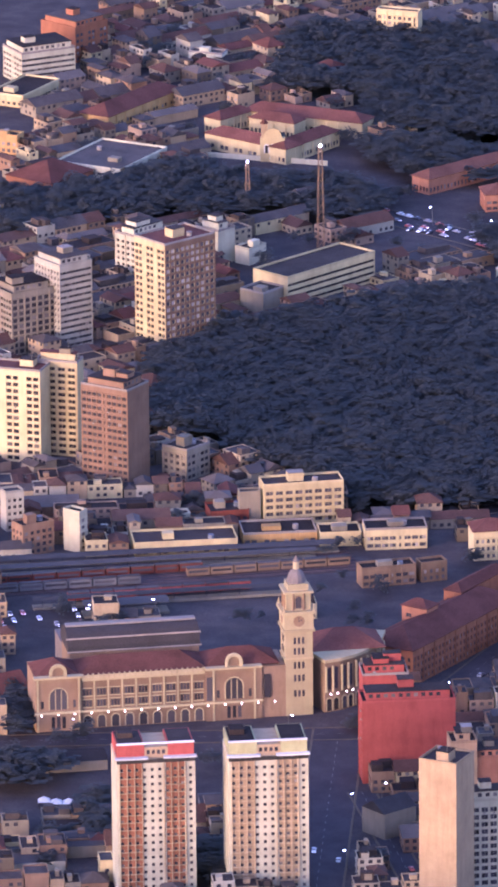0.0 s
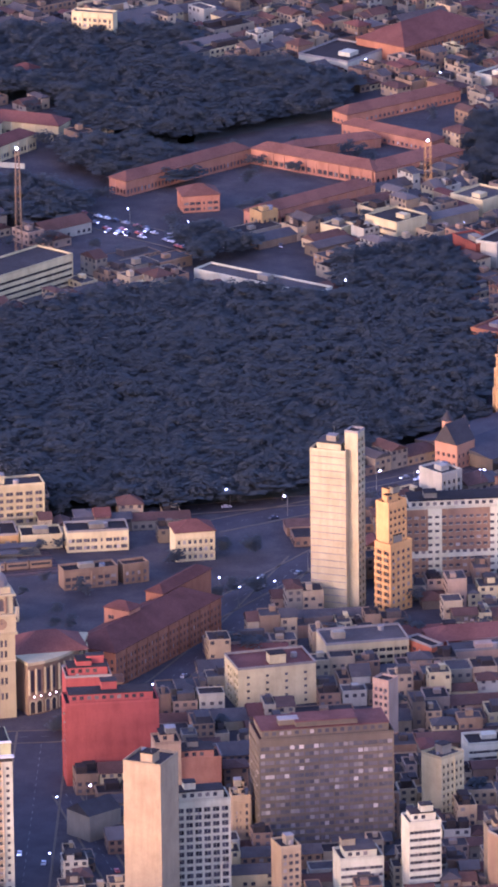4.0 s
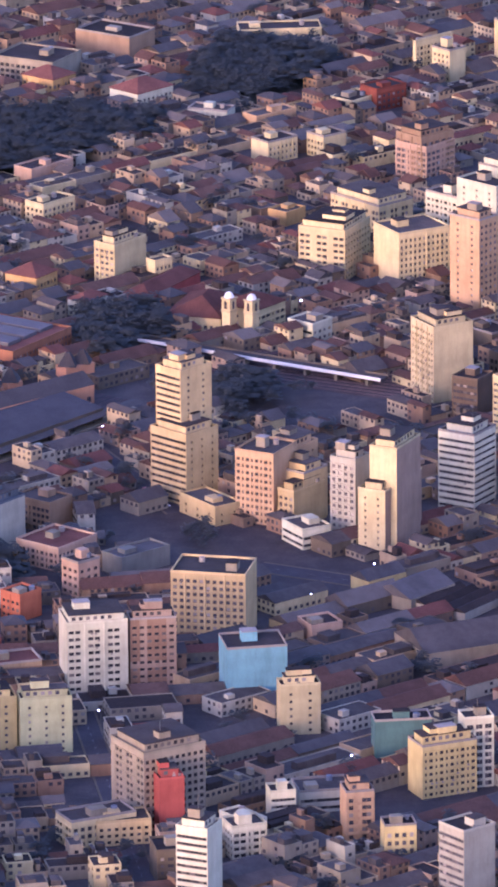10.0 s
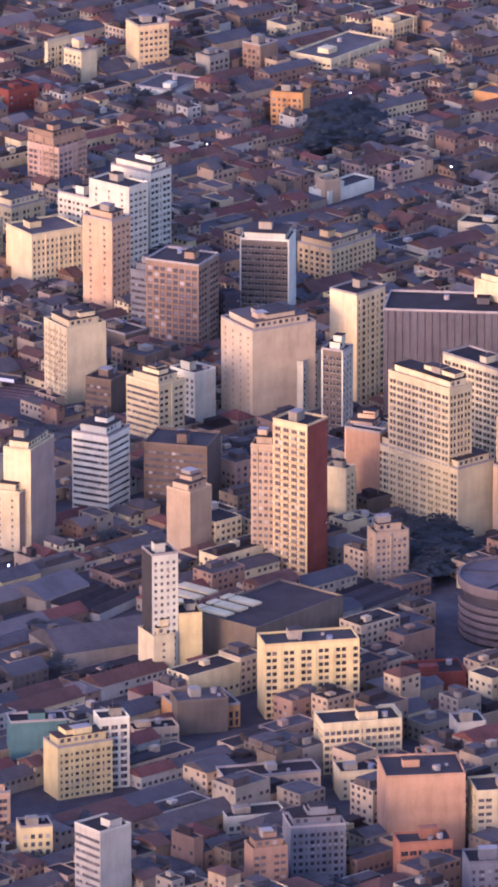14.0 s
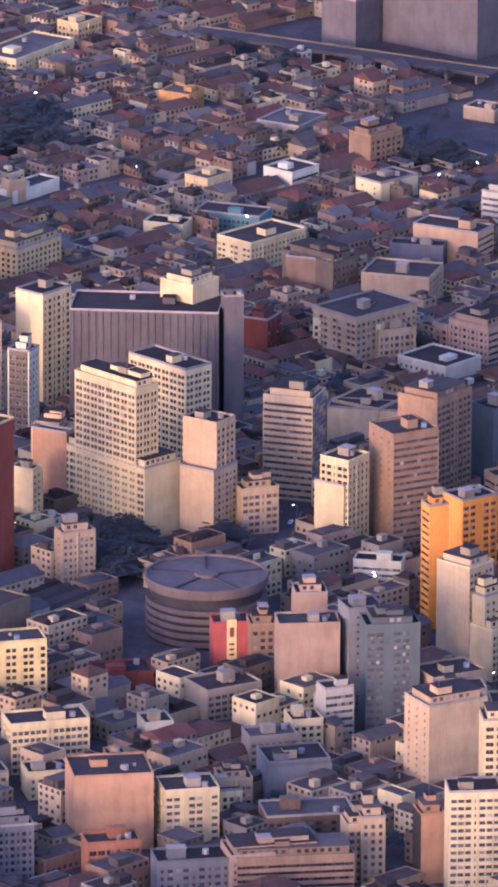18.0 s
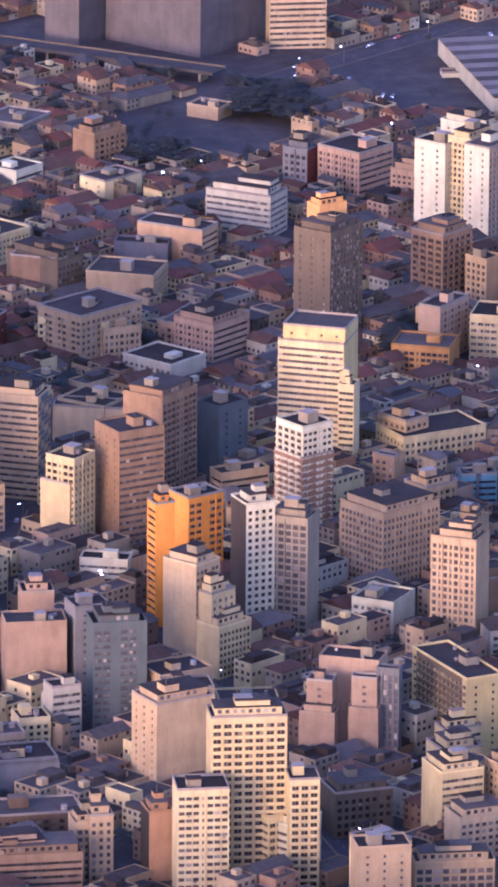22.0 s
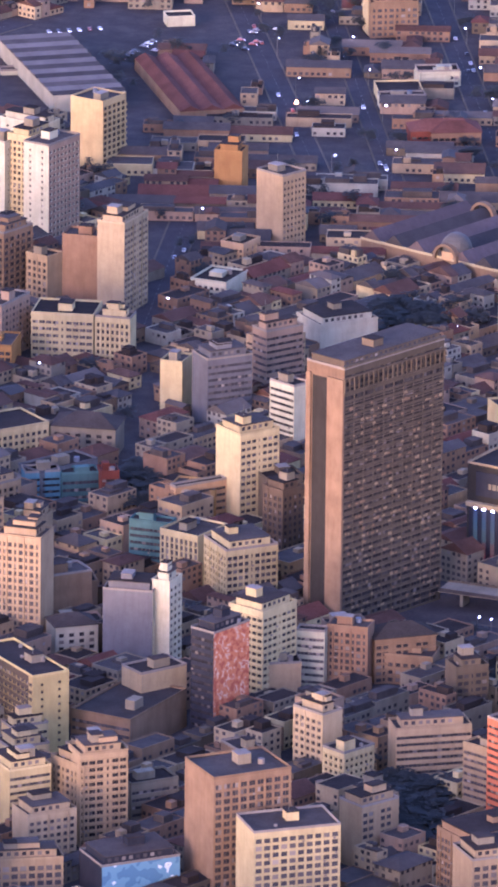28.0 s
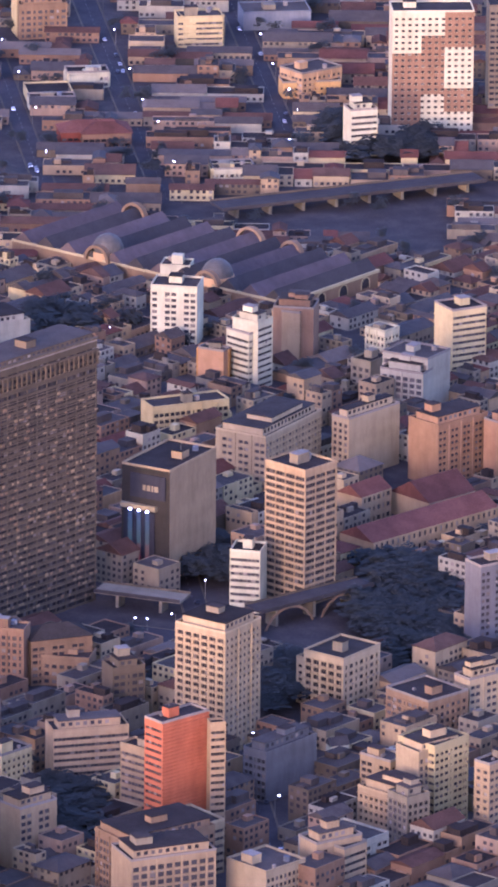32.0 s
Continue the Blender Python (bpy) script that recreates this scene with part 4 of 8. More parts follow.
MAIN = block(234.8, 4621.3, 61.1, 58.0, 33.5, 50.1, "lead", "n", "n", roof="grey")
block(173.4, 4644.7, 21.9, 25.2, 25.8, 50.9, "lead", "n", "n", roof="grey", host=MAIN)
block(271.3, 4637.9, 14.8, 29.4, 31.5, 4.7, "beige", "n", "s")
block(218.3, 3888.6, 19.5, 23.1, 12.5, 46.8, "tan", "w", "w")
block(334.9, 4282.8, 17.9, 13.1, 47.2, 50.5, "white", "few", "few")
# white tower; the shade on its right face is put in as mauve
MAIN = block(354.5, 4264.6, 14.6, 25.8, 50.4, 50.2, "white", "few", "brickgrid")
block(347.1, 4278.6, 13.8, 19.6, 50.6, 50.2, "cream", "dense", "n", host=MAIN)
block(363.6, 4402.5, 26.6, 13.5, 22.5, 50.3, "white", "few", "n")
block(391.9, 4396.0, 19.3, 19.8, 35.4, 49.9, "gold", "n", "b")
block(325.8, 4173.0, 19.4, 21.3, 33.8, 45.5, "brown", "b", "b")
block(345.5, 4163.0, 12.8, 11.0, 24.7, 45.3, "tan", "w", "n")
block(369.0, 4164.7, 16.9, 14.0, 33.5, 69.9, "pinkbrown", "n", "n")
block(379.9, 4145.3, 13.9, 26.1, 45.1, 59.8, "beige", "n", "w")
block(359.3, 4073.8, 28.9, 23.1, 22.4, 75.0, "cream", "w", "n")
block(375.6, 4068.1, 16.6, 10.9, 22.4, 69.7, "cream", "w", "n")
MAIN = block(269.6, 4115.0, 20.7, 25.9, 51.5, 51.3, "umber", "few", "dense")
block(265.4, 4131.6, 10.1, 15.3, 59.9, 31.3, "apricot", "n", "n", host=MAIN)
MAIN = block(262.7, 3915.2, 29.9, 23.9, 58.6, 71.2, "cream", "s", "s")
block(263.4, 3917.2, 28.2, 22.0, 65.0, 71.2, "yellow", "few", "n", gear=False, host=MAIN)
block(267.0, 3908.7, 7.2, 9.6, 41.6, 71.2, "cream", "s", "n", host=MAIN)
MAIN = block(238.4, 3811.1, 18.7, 17.8, 39.2, 36.4, "pinkbrown", "w", "w", gear=False)
block(238.6, 3811.3, 17.8, 16.9, 52.9, 36.4, "white", "b", "w", host=MAIN)
block(220.9, 3887.8, 22.1, 18.1, 9.6, 51.7, "tan", "w", "w")
block(299.0, 4358.7, 26.3, 25.7, 22.0, 46.1, "pink", "w", "s")
block(274.7, 4374.7, 13.7, 12.1, 19.5, 56.4, "slate", "w", "nred")
block(320.3, 4054.9, 27.2, 21.7, 14.3, 73.5, "ochre", "w", "n")
block(322.6, 4113.2, 14.5, 14.0, 15.0, 65.5, "tan", "n", "n")
block(356.1, 3924.4, 29.2, 18.9, 13.9, 72.8, "concrete", "arch", "n", hip=1, roof="slate")
block(289.7, 3914.3, 25.2, 41.8, 15.7, 25.8, "cream", "w", "w")
block(282.4, 3881.5, 10.6, 9.5, 16.9, 50.8, "peach", "w", "n")
block(318.3, 3863.9, 15.4, 32.2, 14.2, 35.3, "slate", "w", "w")
block(255.4, 3770.9, 16.5, 34.5, 23.3, 8.1, "tan", "w", "w")
block(293.1, 3824.6, 15.3, 17.2, 21.0, 35.6, "tan", "n", "w")
block(300.7, 3652.2, 19.9, 15.9, 52.4, 65.3, "tan", "w", "n")
block(311.4, 3776.6, 10.3, 14.0, 20.8, 65.3, "tan", "w", "n")
block(306.9, 3704.0, 12.6, 22.4, 15.7, 5.3, "brown", "n", "n")
block(269.1, 3683.0, 19.3, 21.1, 15.6, 60.8, "white", "w", "n")
block(304.1, 3652.1, 15.0, 23.9, 14.1, 7.2, "pink", "n", "w")
MAIN = block(344.1, 3618.9, 20.9, 16.7, 39.2, 72.6, "steel", "n", "nwhite")
block(351.2, 3619.8, 8.2, 12.0, 42.8, 59.5, "white", "n", "w", host=MAIN)
MAIN = block(234.4, 3523.4, 14.6, 8.6, 22.0, 74.2, "mauve", "n", "n")
block(233.6, 3526.9, 10.6, 8.6, 34.7, 74.2, "mauve", "few", "n", host=MAIN)
MAIN = block(251.8, 3522.8, 12.3, 5.4, 23.9, 73.9, "mauve", "n", "n")
block(251.4, 3526.2, 10.4, 5.4, 35.9, 73.9, "mauve", "few", "n", host=MAIN)
block(260.2, 3525.9, 9.4, 5.2, 39.5, 70.8, "slate", "v", "n")
block(252.8, 3536.5, 24.9, 13.9, 39.6, 70.9, "mauve", "n", "n")
block(287.0, 3521.4, 46.2, 16.5, 36.8, 24.0, "yellow", "browngrid", "few")
MAIN = block(269.8, 3421.7, 19.0, 18.0, 32.3, 20.5, "cream", "n", "s")
block(275.3, 3487.8, 16.1, 17.3, 18.5, 20.5, "cream", "n", "s", host=MAIN)
block(277.8, 3514.9, 9.2, 16.4, 17.9, 20.5, "cream", "n", "s", host=MAIN)
block(275.0, 3395.6, 14.7, 20.8, 22.8, 20.4, "beige", "n", "w")
block(298.8, 3420.6, 20.1, 20.7, 33.2, 35.0, "tan", "w", "w")
block(229.3, 3436.3, 17.7, 24.0, 19.2, 16.2, "umber", "n", "w")
block(241.7, 3358.7, 18.7, 15.5, 24.9, 35.9, "cream", "few", "w")
block(254.8, 3358.2, 12.9, 31.1, 18.4, 3.7, "tan", "n", "g")
block(299.6, 3348.5, 21.5, 32.8, 18.4, 18.9, "navy", "n", "mural")
# sunlit end wall in lighter brown, shaded front in umber: light put into paint
block(428.8, 3676.7, 21.1, 62.4, 115.1, 41.5, "umber", "nslab", "slab")
block(391.5, 3985.1, 10.5, 14.0, 26.0, 64.4, "cream", "n", "n")
block(413.9, 3973.1, 16.8, 18.5, 29.1, 59.1, "slate", "s", "n")
block(439.4, 4032.4, 18.5, 20.0, 20.1, 43.8, "tan", "s", "s")
block(462.8, 4066.4, 23.4, 29.9, 17.6, 21.5, "whitegrey", "n", "n")
block(465.3, 4253.5, 17.6, 15.6, 36.4, 38.8, "tan", "n", "w")
block(456.4, 4355.7, 14.0, 11.6, 20.0, 69.0, "ochre", "n", "n")
block(443.8, 4225.9, 12.4, 16.1, 10.6, 54.0, "peach", "w", "w")
block(430.1, 4169.8, 18.5, 23.8, 8.3, 59.1, "white", "w", "n")
block(434.0, 3912.3, 15.3, 9.9, 36.1, 38.7, "white", "s", "n")
block(401.6, 3828.5, 18.5, 20.6, 40.3, 29.0, "cream", "n", "w")
block(391.3, 3833.3, 20.8, 16.7, 13.4, 69.2, "amber", "w", "n")
block(413.7, 3768.1, 12.3, 12.3, 33.5, 38.7, "darkbrown", "w", "w")
block(364.2, 3756.2, 18.4, 8.4, 24.0, 64.5, "teal", "s", "n")
block(373.9, 3732.3, 19.6, 21.7, 25.6, 49.3, "cream", "v", "n")
block(383.6, 3708.7, 22.7, 23.9, 27.0, 19.1, "cream", "w", "w")
block(361.7, 3542.8, 12.2, 22.3, 46.2, 44.2, "navy", "s", "muralred")
block(386.6, 3590.5, 18.2, 21.5, 38.5, 43.9, "cream", "w", "w")
block(387.1, 3593.3, 13.6, 16.0, 15.6, 3.9, "tan", "n", "n")
block(413.8, 3606.4, 11.9, 6.6, 24.5, 71.5, "white", "s", "n")
block(431.4, 3605.1, 17.3, 10.6, 25.7, 68.2, "pinkbrown", "w", "n")
block(458.2, 3603.1, 26.2, 14.2, 13.0, 70.8, "brown", "w", "n")
block(405.4, 3460.7, 12.1, 17.0, 22.5, 38.3, "cream", "w", "w")
block(399.4, 3484.8, 16.6, 11.1, 30.5, 38.5, "beige", "w", "n")
block(427.8, 3475.9, 13.3, 31.0, 26.6, 7.0, "tan", "n", "s")
block(462.9, 3413.3, 10.3, 24.4, 49.9, 34.3, "flame", "s", "louvre")
block(482.5, 3417.7, 5.2, 6.2, 47.4, 7.0, "tan", "n", "s")
block(461.0, 3440.1, 14.3, 9.0, 29.5, 42.4, "tan", "s", "s")
block(342.6, 3351.5, 26.4, 32.8, 51.8, 19.2, "brown", "n", "g")
block(367.5, 3480.5, 18.1, 10.4, 16.6, 24.0, "brown", "n", "n")
block(363.6, 3337.3, 22.7, 28.0, 27.1, 23.8, "cream", "w", "w")
block(403.8, 3385.1, 13.7, 18.6, 26.8, 33.2, "tan", "n", "w")
block(326.4, 3524.6, 27.6, 45.7, 16.3, 54.7, "brown", "s", "n")
block(334.0, 3558.9, 14.0, 22.4, 24.2, 29.6, "beige", "n", "n")
block(552.3, 4640.8, 20.2, 25.2, 19.0, 3.2, "brown", "n", "w")
block(541.1, 4503.3, 8.2, 23.6, 6.8, 1.1, "white", "n", "n")
block(566.5, 4539.0, 10.9, 21.4, 7.4, 12.9, "white", "n", "n")
block(548.2, 4430.6, 16.3, 35.1, 7.9, 0.9, "maroon", "n", "w", hip=1)
block(568.2, 4081.2, 21.7, 17.4, 29.1, 72.1, "white", "w", "n")
block(576.8, 4168.8, 14.0, 12.1, 13.8, 72.1, "white", "n", "n")
MAIN = block(582.5, 4012.1, 14.6, 14.9, 26.8, 36.7, "white", "s", "s")
block(574.2, 4016.6, 15.2, 8.6, 17.7, 69.9, "ochre", "n", "n", host=MAIN)
block(612.0, 4053.6, 13.8, 14.0, 23.8, 61.4, "tan", "n", "w")
block(530.9, 3943.7, 16.2, 34.6, 9.8, 2.3, "cream", "n", "w")
block(567.1, 3851.4, 25.5, 48.6, 28.0, 51.6, "beige", "w", "w")
block(509.4, 3737.8, 23.6, 39.5, 49.9, 52.2, "tan", "ndark", "n", roof="dark")
block(561.3, 3697.2, 22.9, 19.9, 60.8, 39.4, "tan", "slab", "slab")
block(541.7, 3691.8, 13.1, 13.6, 27.5, 69.7, "white", "s", "n")
block(501.3, 3510.6, 24.5, 24.9, 53.2, 46.9, "beige", "b", "w")
block(555.3, 3559.4, 23.0, 25.1, 20.0, 41.1, "beige", "w", "n")
block(612.2, 3883.7, 14.9, 19.5, 19.6, 31.0, "cream", "n", "n")
block(644.4, 3857.6, 18.7, 30.5, 28.6, 35.5, "salmon", "n", "w")
block(654.9, 3964.4, 21.4, 26.4, 20.0, 55.6, "greywhite", "g", "n")
block(636.1, 3997.3, 11.0, 15.6, 16.1, 46.0, "concrete", "w", "n")
block(677.1, 4019.4, 16.7, 17.8, 32.8, 20.4, "cream", "n", "s")
block(652.2, 4058.2, 11.9, 10.5, 12.2, 40.9, "white", "w", "w")
block(623.8, 3622.2, 11.5, 17.1, 40.7, 25.2, "steel", "n", "w")
block(603.6, 3526.9, 9.7, 20.9, 24.2, 30.3, "beige", "n", "w")
block(564.6, 3414.8, 13.9, 24.3, 33.0, 30.6, "beige", "n", "w")
block(556.9, 3435.8, 15.8, 10.4, 22.5, 40.8, "tan", "w", "w")
block(556.2, 3389.3, 12.1, 11.5, 23.4, 30.7, "concrete", "w", "w")
block(590.1, 3398.6, 7.8, 18.9, 32.9, 40.2, "tan", "w", "w")
block(514.5, 3348.8, 11.5, 21.3, 20.8, 26.3, "tan", "n", "w")
block(441.5, 3344.5, 23.6, 39.9, 24.9, 27.5, "brown", "w", "w")
block(473.9, 3584.6, 12.0, 9.7, 15.9, 52.5, "darkbrown", "w", "n")
block(674.3, 3855.9, 14.1, 15.7, 28.6, 35.1, "salmon", "n", "n")
block(715.0, 4438.1, 20.3, 40.7, 63.5, -4.2, "white", "n", "patch")
block(767.5, 4460.4, 17.1, 27.0, 59.2, -4.8, "tan", "n", "w")
block(698.6, 4400.5, 10.7, 12.8, 19.4, 66.0, "white", "s", "n")
block(634.7, 4616.1, 17.1, 21.7, 16.0, 7.2, "cream", "n", "s")
block(670.1, 4646.9, 21.6, 35.6, 10.0, -0.2, "bluegrey", "n", "n")
block(671.1, 4511.2, 13.4, 29.6, 8.9, 1.5, "amber", "n", "w")
block(615.5, 4364.7, 16.3, 20.7, 5.8, -0.0, "white", "n", "w")
block(491.5, 3326.0, 21.6, 21.4, 18.4, 36.6, "beige", "n", "w")
block(510.0, 3454.7, 11.7, 31.4, 21.4, 41.6, "slate", "w", "n")
block(191.5, 3579.8, 17.5, 24.5, 8.0, 3.9, "cream", "n", "n")

block(311.5, 3864.2, 10.0, 15.5, 14.2, 6.0, "blue", "n", "s")
block(327.3, 3863.5, 10.0, 16.6, 13.4, 6.0, "teal", "n", "s")
block(344.2, 3858.8, 10.0, 8.0, 15.2, 6.0, "maroon", "n", "s")
block(-428.4, 3445.9, 12.0, 10.4, 30.2, 15.0, "peach", "n", "few")
block(-419.4, 3460.3, 14.0, 15.8, 19.4, 15.0, "brick", "n", "n")
block(-420.7, 3449.7, 12.0, 18.0, 22.5, 14.0, "terracotta", "n", "n")
block(-335.9, 3629.9, 16.4, 6.1, 11.1, 45.0, "flame", "w", "n")
block(-394.1, 3411.7, 10.0, 7.1, 21.1, 14.0, "tan", "n", "w")
block(-346.9, 3420.9, 12.0, 17.6, 19.9, 17.0, "pinkbrown", "n", "w")
block(-289.5, 3366.2, 12.0, 11.6, 25.4, 17.0, "tan", "n", "few")
block(-292.1, 3623.6, 15.7, 24.2, 8.6, 20.0, "tan", "w", "w", roof="red")
block(-145.4, 4590.6, 2.1, 26.2, 17.9, 46.0, "cream", "n", "w")
block(-136.3, 4383.5, 18.2, 21.7, 24.3, 45.0, "brown", "w", "b")
block(-153.2, 4273.7, 33.8, 22.2, 21.0, 45.0, "cream", "w", "w")
block(-95.4, 4106.0, 22.6, 14.4, 8.1, 45.0, "umber", "n", "s")
block(-85.6, 4133.4, 9.2, 10.1, 29.9, 60.0, "slate", "s", "n")
block(-136.8, 3436.4, 12.0, 11.3, 21.1, 14.0, "peach", "n", "b")
block(-156.4, 3469.0, 16.0, 21.2, 9.5, 14.0, "greywhite", "n", "s")
block(-167.2, 3455.5, 10.0, 10.2, 14.1, 14.0, "white", "n", "s")
block(-175.0, 3429.1, 18.3, 9.5, 10.5, 40.0, "white", "n", "s")
block(-233.8, 3427.9, 14.0, 21.6, 10.5, 14.0, "gold", "n", "w")
block(-62.6, 3566.4, 14.0, 21.1, 14.5, 14.0, "umber", "n", "n")
block(20.4, 3857.8, 17.0, 6.0, 38.0, 60.0, "salmon", "n", "n")
block(5.7, 3833.9, 11.3, 7.8, 28.7, 60.0, "cream", "n", "w")
block(18.0, 3763.3, 10.0, 14.9, 22.7, 20.0, "tan", "few", "w")
block(158.8, 3947.1, 24.5, 23.2, 21.0, 55.0, "beige", "n", "n")
block(153.4, 4077.0, 28.0, 39.0, 24.2, 42.0, "tan", "w", "w")
block(109.2, 4224.8, 22.2, 37.7, 17.2, 45.0, "cream", "w", "w")
block(146.6, 4186.7, 32.8, 17.5, 18.7, 45.0, "umber", "n", "w")
block(122.6, 3550.4, 10.0, 12.3, 25.3, 20.0, "greywhite", "n", "s")
block(76.0, 3456.1, 12.0, 11.4, 15.3, 12.0, "cream", "n", "w")
block(98.0, 3482.5, 20.0, 25.1, 17.8, 12.0, "slate", "n", "n")
block(126.0, 3390.7, 12.0, 12.4, 24.3, 12.0, "tan", "n", "w")
block(-16.0, 3392.0, 16.0, 21.7, 23.2, 12.0, "slate", "n", "w")
block(80.6, 3365.8, 18.0, 35.8, 20.7, 12.0, "mauve", "n", "w")
block(167.6, 3540.4, 14.0, 19.9, 27.6, 8.0, "tan", "n", "v")
block(200.2, 3386.1, 14.0, 23.6, 27.8, 30.0, "cream", "s", "w")
block(231.4, 3334.3, 14.0, 20.7, 33.2, 8.0, "tan", "n", "few")
block(268.9, 3747.5, 27.0, 32.4, 34.0, 38.0, "tan", "w", "w")
block(297.4, 3856.7, 11.0, 14.0, 12.9, 30.0, "peach", "w", "w")
block(282.5, 3873.5, 10.4, 4.8, 19.9, 55.0, "peach", "w", "n")
block(291.0, 3922.7, 18.0, 13.9, 20.9, 40.0, "tan", "w", "w")
block(317.6, 4077.3, 11.5, 25.5, 27.0, 55.0, "mauve", "n", "w")
block(304.4, 3685.4, 14.0, 22.6, 24.8, 20.0, "brown", "n", "n")
block(306.1, 3641.0, 14.0, 18.3, 17.2, 12.0, "whitegrey", "n", "arch", hip=1, roof="slate")
block(206.2, 3856.4, 10.5, 23.7, 18.0, 25.0, "tan", "s", "s")
block(214.1, 4081.5, 23.4, 25.6, 18.4, 48.0, "mauve", "w", "s")
block(164.0, 4083.5, 16.0, 18.5, 16.2, 20.0, "tan", "n", "w")
block(216.9, 4239.0, 34.7, 16.5, 18.1, 60.0, "peach", "n", "s")
block(251.8, 4286.1, 34.7, 18.1, 21.1, 60.0, "whitegrey", "s", "s")
block(326.4, 4342.8, 14.6, 8.0, 17.1, 60.0, "mauve", "w", "n")
block(432.6, 4015.2, 10.9, 20.6, 30.7, 30.0, "mauve", "s", "s")
block(401.0, 3965.5, 16.0, 22.2, 33.0, 20.0, "steel", "n", "s")
block(373.5, 3826.5, 4.8, 25.6, 18.0, 25.0, "peach", "w", "s")
block(412.6, 3823.7, 14.0, 17.1, 21.8, 15.0, "umber", "n", "s")
block(418.7, 3624.2, 14.0, 17.2, 19.7, 12.0, "mauve", "n", "w")
block(434.9, 3608.5, 16.0, 26.6, 19.6, 12.0, "brown", "n", "w", hip=1, roof="slate")
block(400.5, 3512.2, 13.8, 14.2, 25.2, 35.0, "mauve", "w", "s")
block(462.0, 3556.4, 12.0, 14.1, 24.2, 15.0, "umber", "n", "w")
block(411.6, 3410.6, 15.2, 13.9, 19.9, 40.0, "tan", "w", "b")
block(299.3, 3458.8, 14.0, 21.3, 26.0, 14.0, "tan", "n", "w")
block(320.2, 3450.6, 14.0, 20.5, 15.3, 20.0, "concrete", "n", "s")
block(528.0, 3931.3, 14.0, 36.9, 18.4, 15.0, "cream", "n", "w")
block(465.8, 3367.4, 21.6, 19.4, 22.1, 30.0, "beige", "w", "s")
block(438.6, 3319.6, 20.0, 35.2, 27.5, 15.0, "tan", "n", "g")
block(556.1, 3554.1, 20.1, 25.4, 25.5, 45.0, "beige", "b", "w")
block(583.8, 3508.7, 24.7, 22.3, 21.7, 35.0, "brown", "w", "w")
block(554.6, 3396.6, 22.1, 16.9, 21.1, 40.0, "tan", "w", "w")
block(571.0, 3414.7, 19.2, 20.5, 35.3, 40.0, "cream", "s", "w")
block(526.8, 3360.6, 23.4, 26.6, 13.9, 40.0, "greywhite", "n", "w")
block(502.2, 3344.1, 21.8, 8.3, 11.6, 50.0, "white", "s", "n")
block(606.9, 3872.3, 10.0, 34.1, 28.7, 40.0, "beige", "w", "n")
block(618.2, 4053.3, 18.7, 15.7, 25.7, 72.0, "pinkbrown", "n", "n")
block(680.4, 4507.3, 18.5, 25.6, 14.2, 30.0, "peach", "w", "w")
block(688.2, 4396.9, 12.0, 13.9, 24.6, 10.0, "white", "n", "s")
block(-461.3, 3630.6, 12.1, 9.0, 23.2, 65.5, "terracotta", "arch", "n", hip=1)
block(-450.6, 3659.1, 8.3, 38.8, 21.6, 65.5, "brick", "arch", "n", hip=1)
block(207.9, 3379.4, 14.0, 11.7, 45.3, 4.0, "cream", "n", "b")
block(356.2, 4579.3, 8.0, 14.0, 3.0, 5.0, "white", "n", "n", gear=False)
block(449.8, 4670.6, 12.0, 14.6, 5.5, 5.0, "white", "n", "n", gear=False)
block(429.3, 4579.0, 10.0, 13.2, 4.5, 5.0, "whitegrey", "n", "n", gear=False)
block(541.8, 4505.4, 30.0, 22.9, 5.9, 0.0, "cream", "n", "n", roof="dark", gear=False)
block(565.1, 4542.1, 12.0, 21.4, 8.9, 0.0, "white", "n", "w")
block(558.4, 4427.3, 16.0, 24.6, 7.8, 0.0, "pinkbrown", "n", "w", hip=1)
block(631.6, 4616.5, 14.0, 23.6, 16.6, 0.0, "cream", "n", "s")
block(551.7, 4646.4, 14.0, 22.8, 23.0, 5.0, "cream", "n", "mixy")
block(614.0, 4365.0, 10.0, 21.7, 5.2, 2.0, "cream", "n", "w")
block(571.2, 4013.5, 13.0, 6.8, 18.8, 55.0, "salmon", "n", "n")
block(586.6, 4011.9, 14.5, 11.2, 32.1, 45.0, "white", "n", "s")
block(657.7, 3969.2, 23.8, 19.9, 25.3, 50.0, "greywhite", "g", "n")
block(355.4, 3325.4, 22.0, 34.8, 38.9, 12.0, "cream", "n", "g")
block(525.2, 3348.3, 20.4, 13.2, 18.5, 40.0, "tan", "w", "s")
block(297.3, 3420.6, 14.0, 19.8, 38.6, 14.0, "tan", "n", "w")
block(21.2, 3443.5, 14.0, 15.7, 17.6, 12.0, "tan", "n", "w")
block(25.9, 3393.1, 12.0, 21.1, 16.2, 12.0, "brick", "n", "w")
block(-207.9, 3386.3, 16.0, 17.8, 13.9, 14.0, "umber", "n", "w")

# ---- landmarks ----
STONE = surface("ochre_stone", (0.27, 0.175, 0.095), 0.85, 0.35)
STONE_PALE = surface("pale_stone", (0.45, 0.355, 0.175), 0.8, 0.3)
IRON = surface("dark_iron", (0.05, 0.05, 0.06), 0.5, 0.3)
SLATE_ROOF = surface("slate_roof", (0.068, 0.058, 0.051), 0.8, 0.5, streak=False, spec=0.08)
DOME_GREY = surface("lead_dome", (0.20, 0.165, 0.135), 0.8, 0.4, spec=0.1)


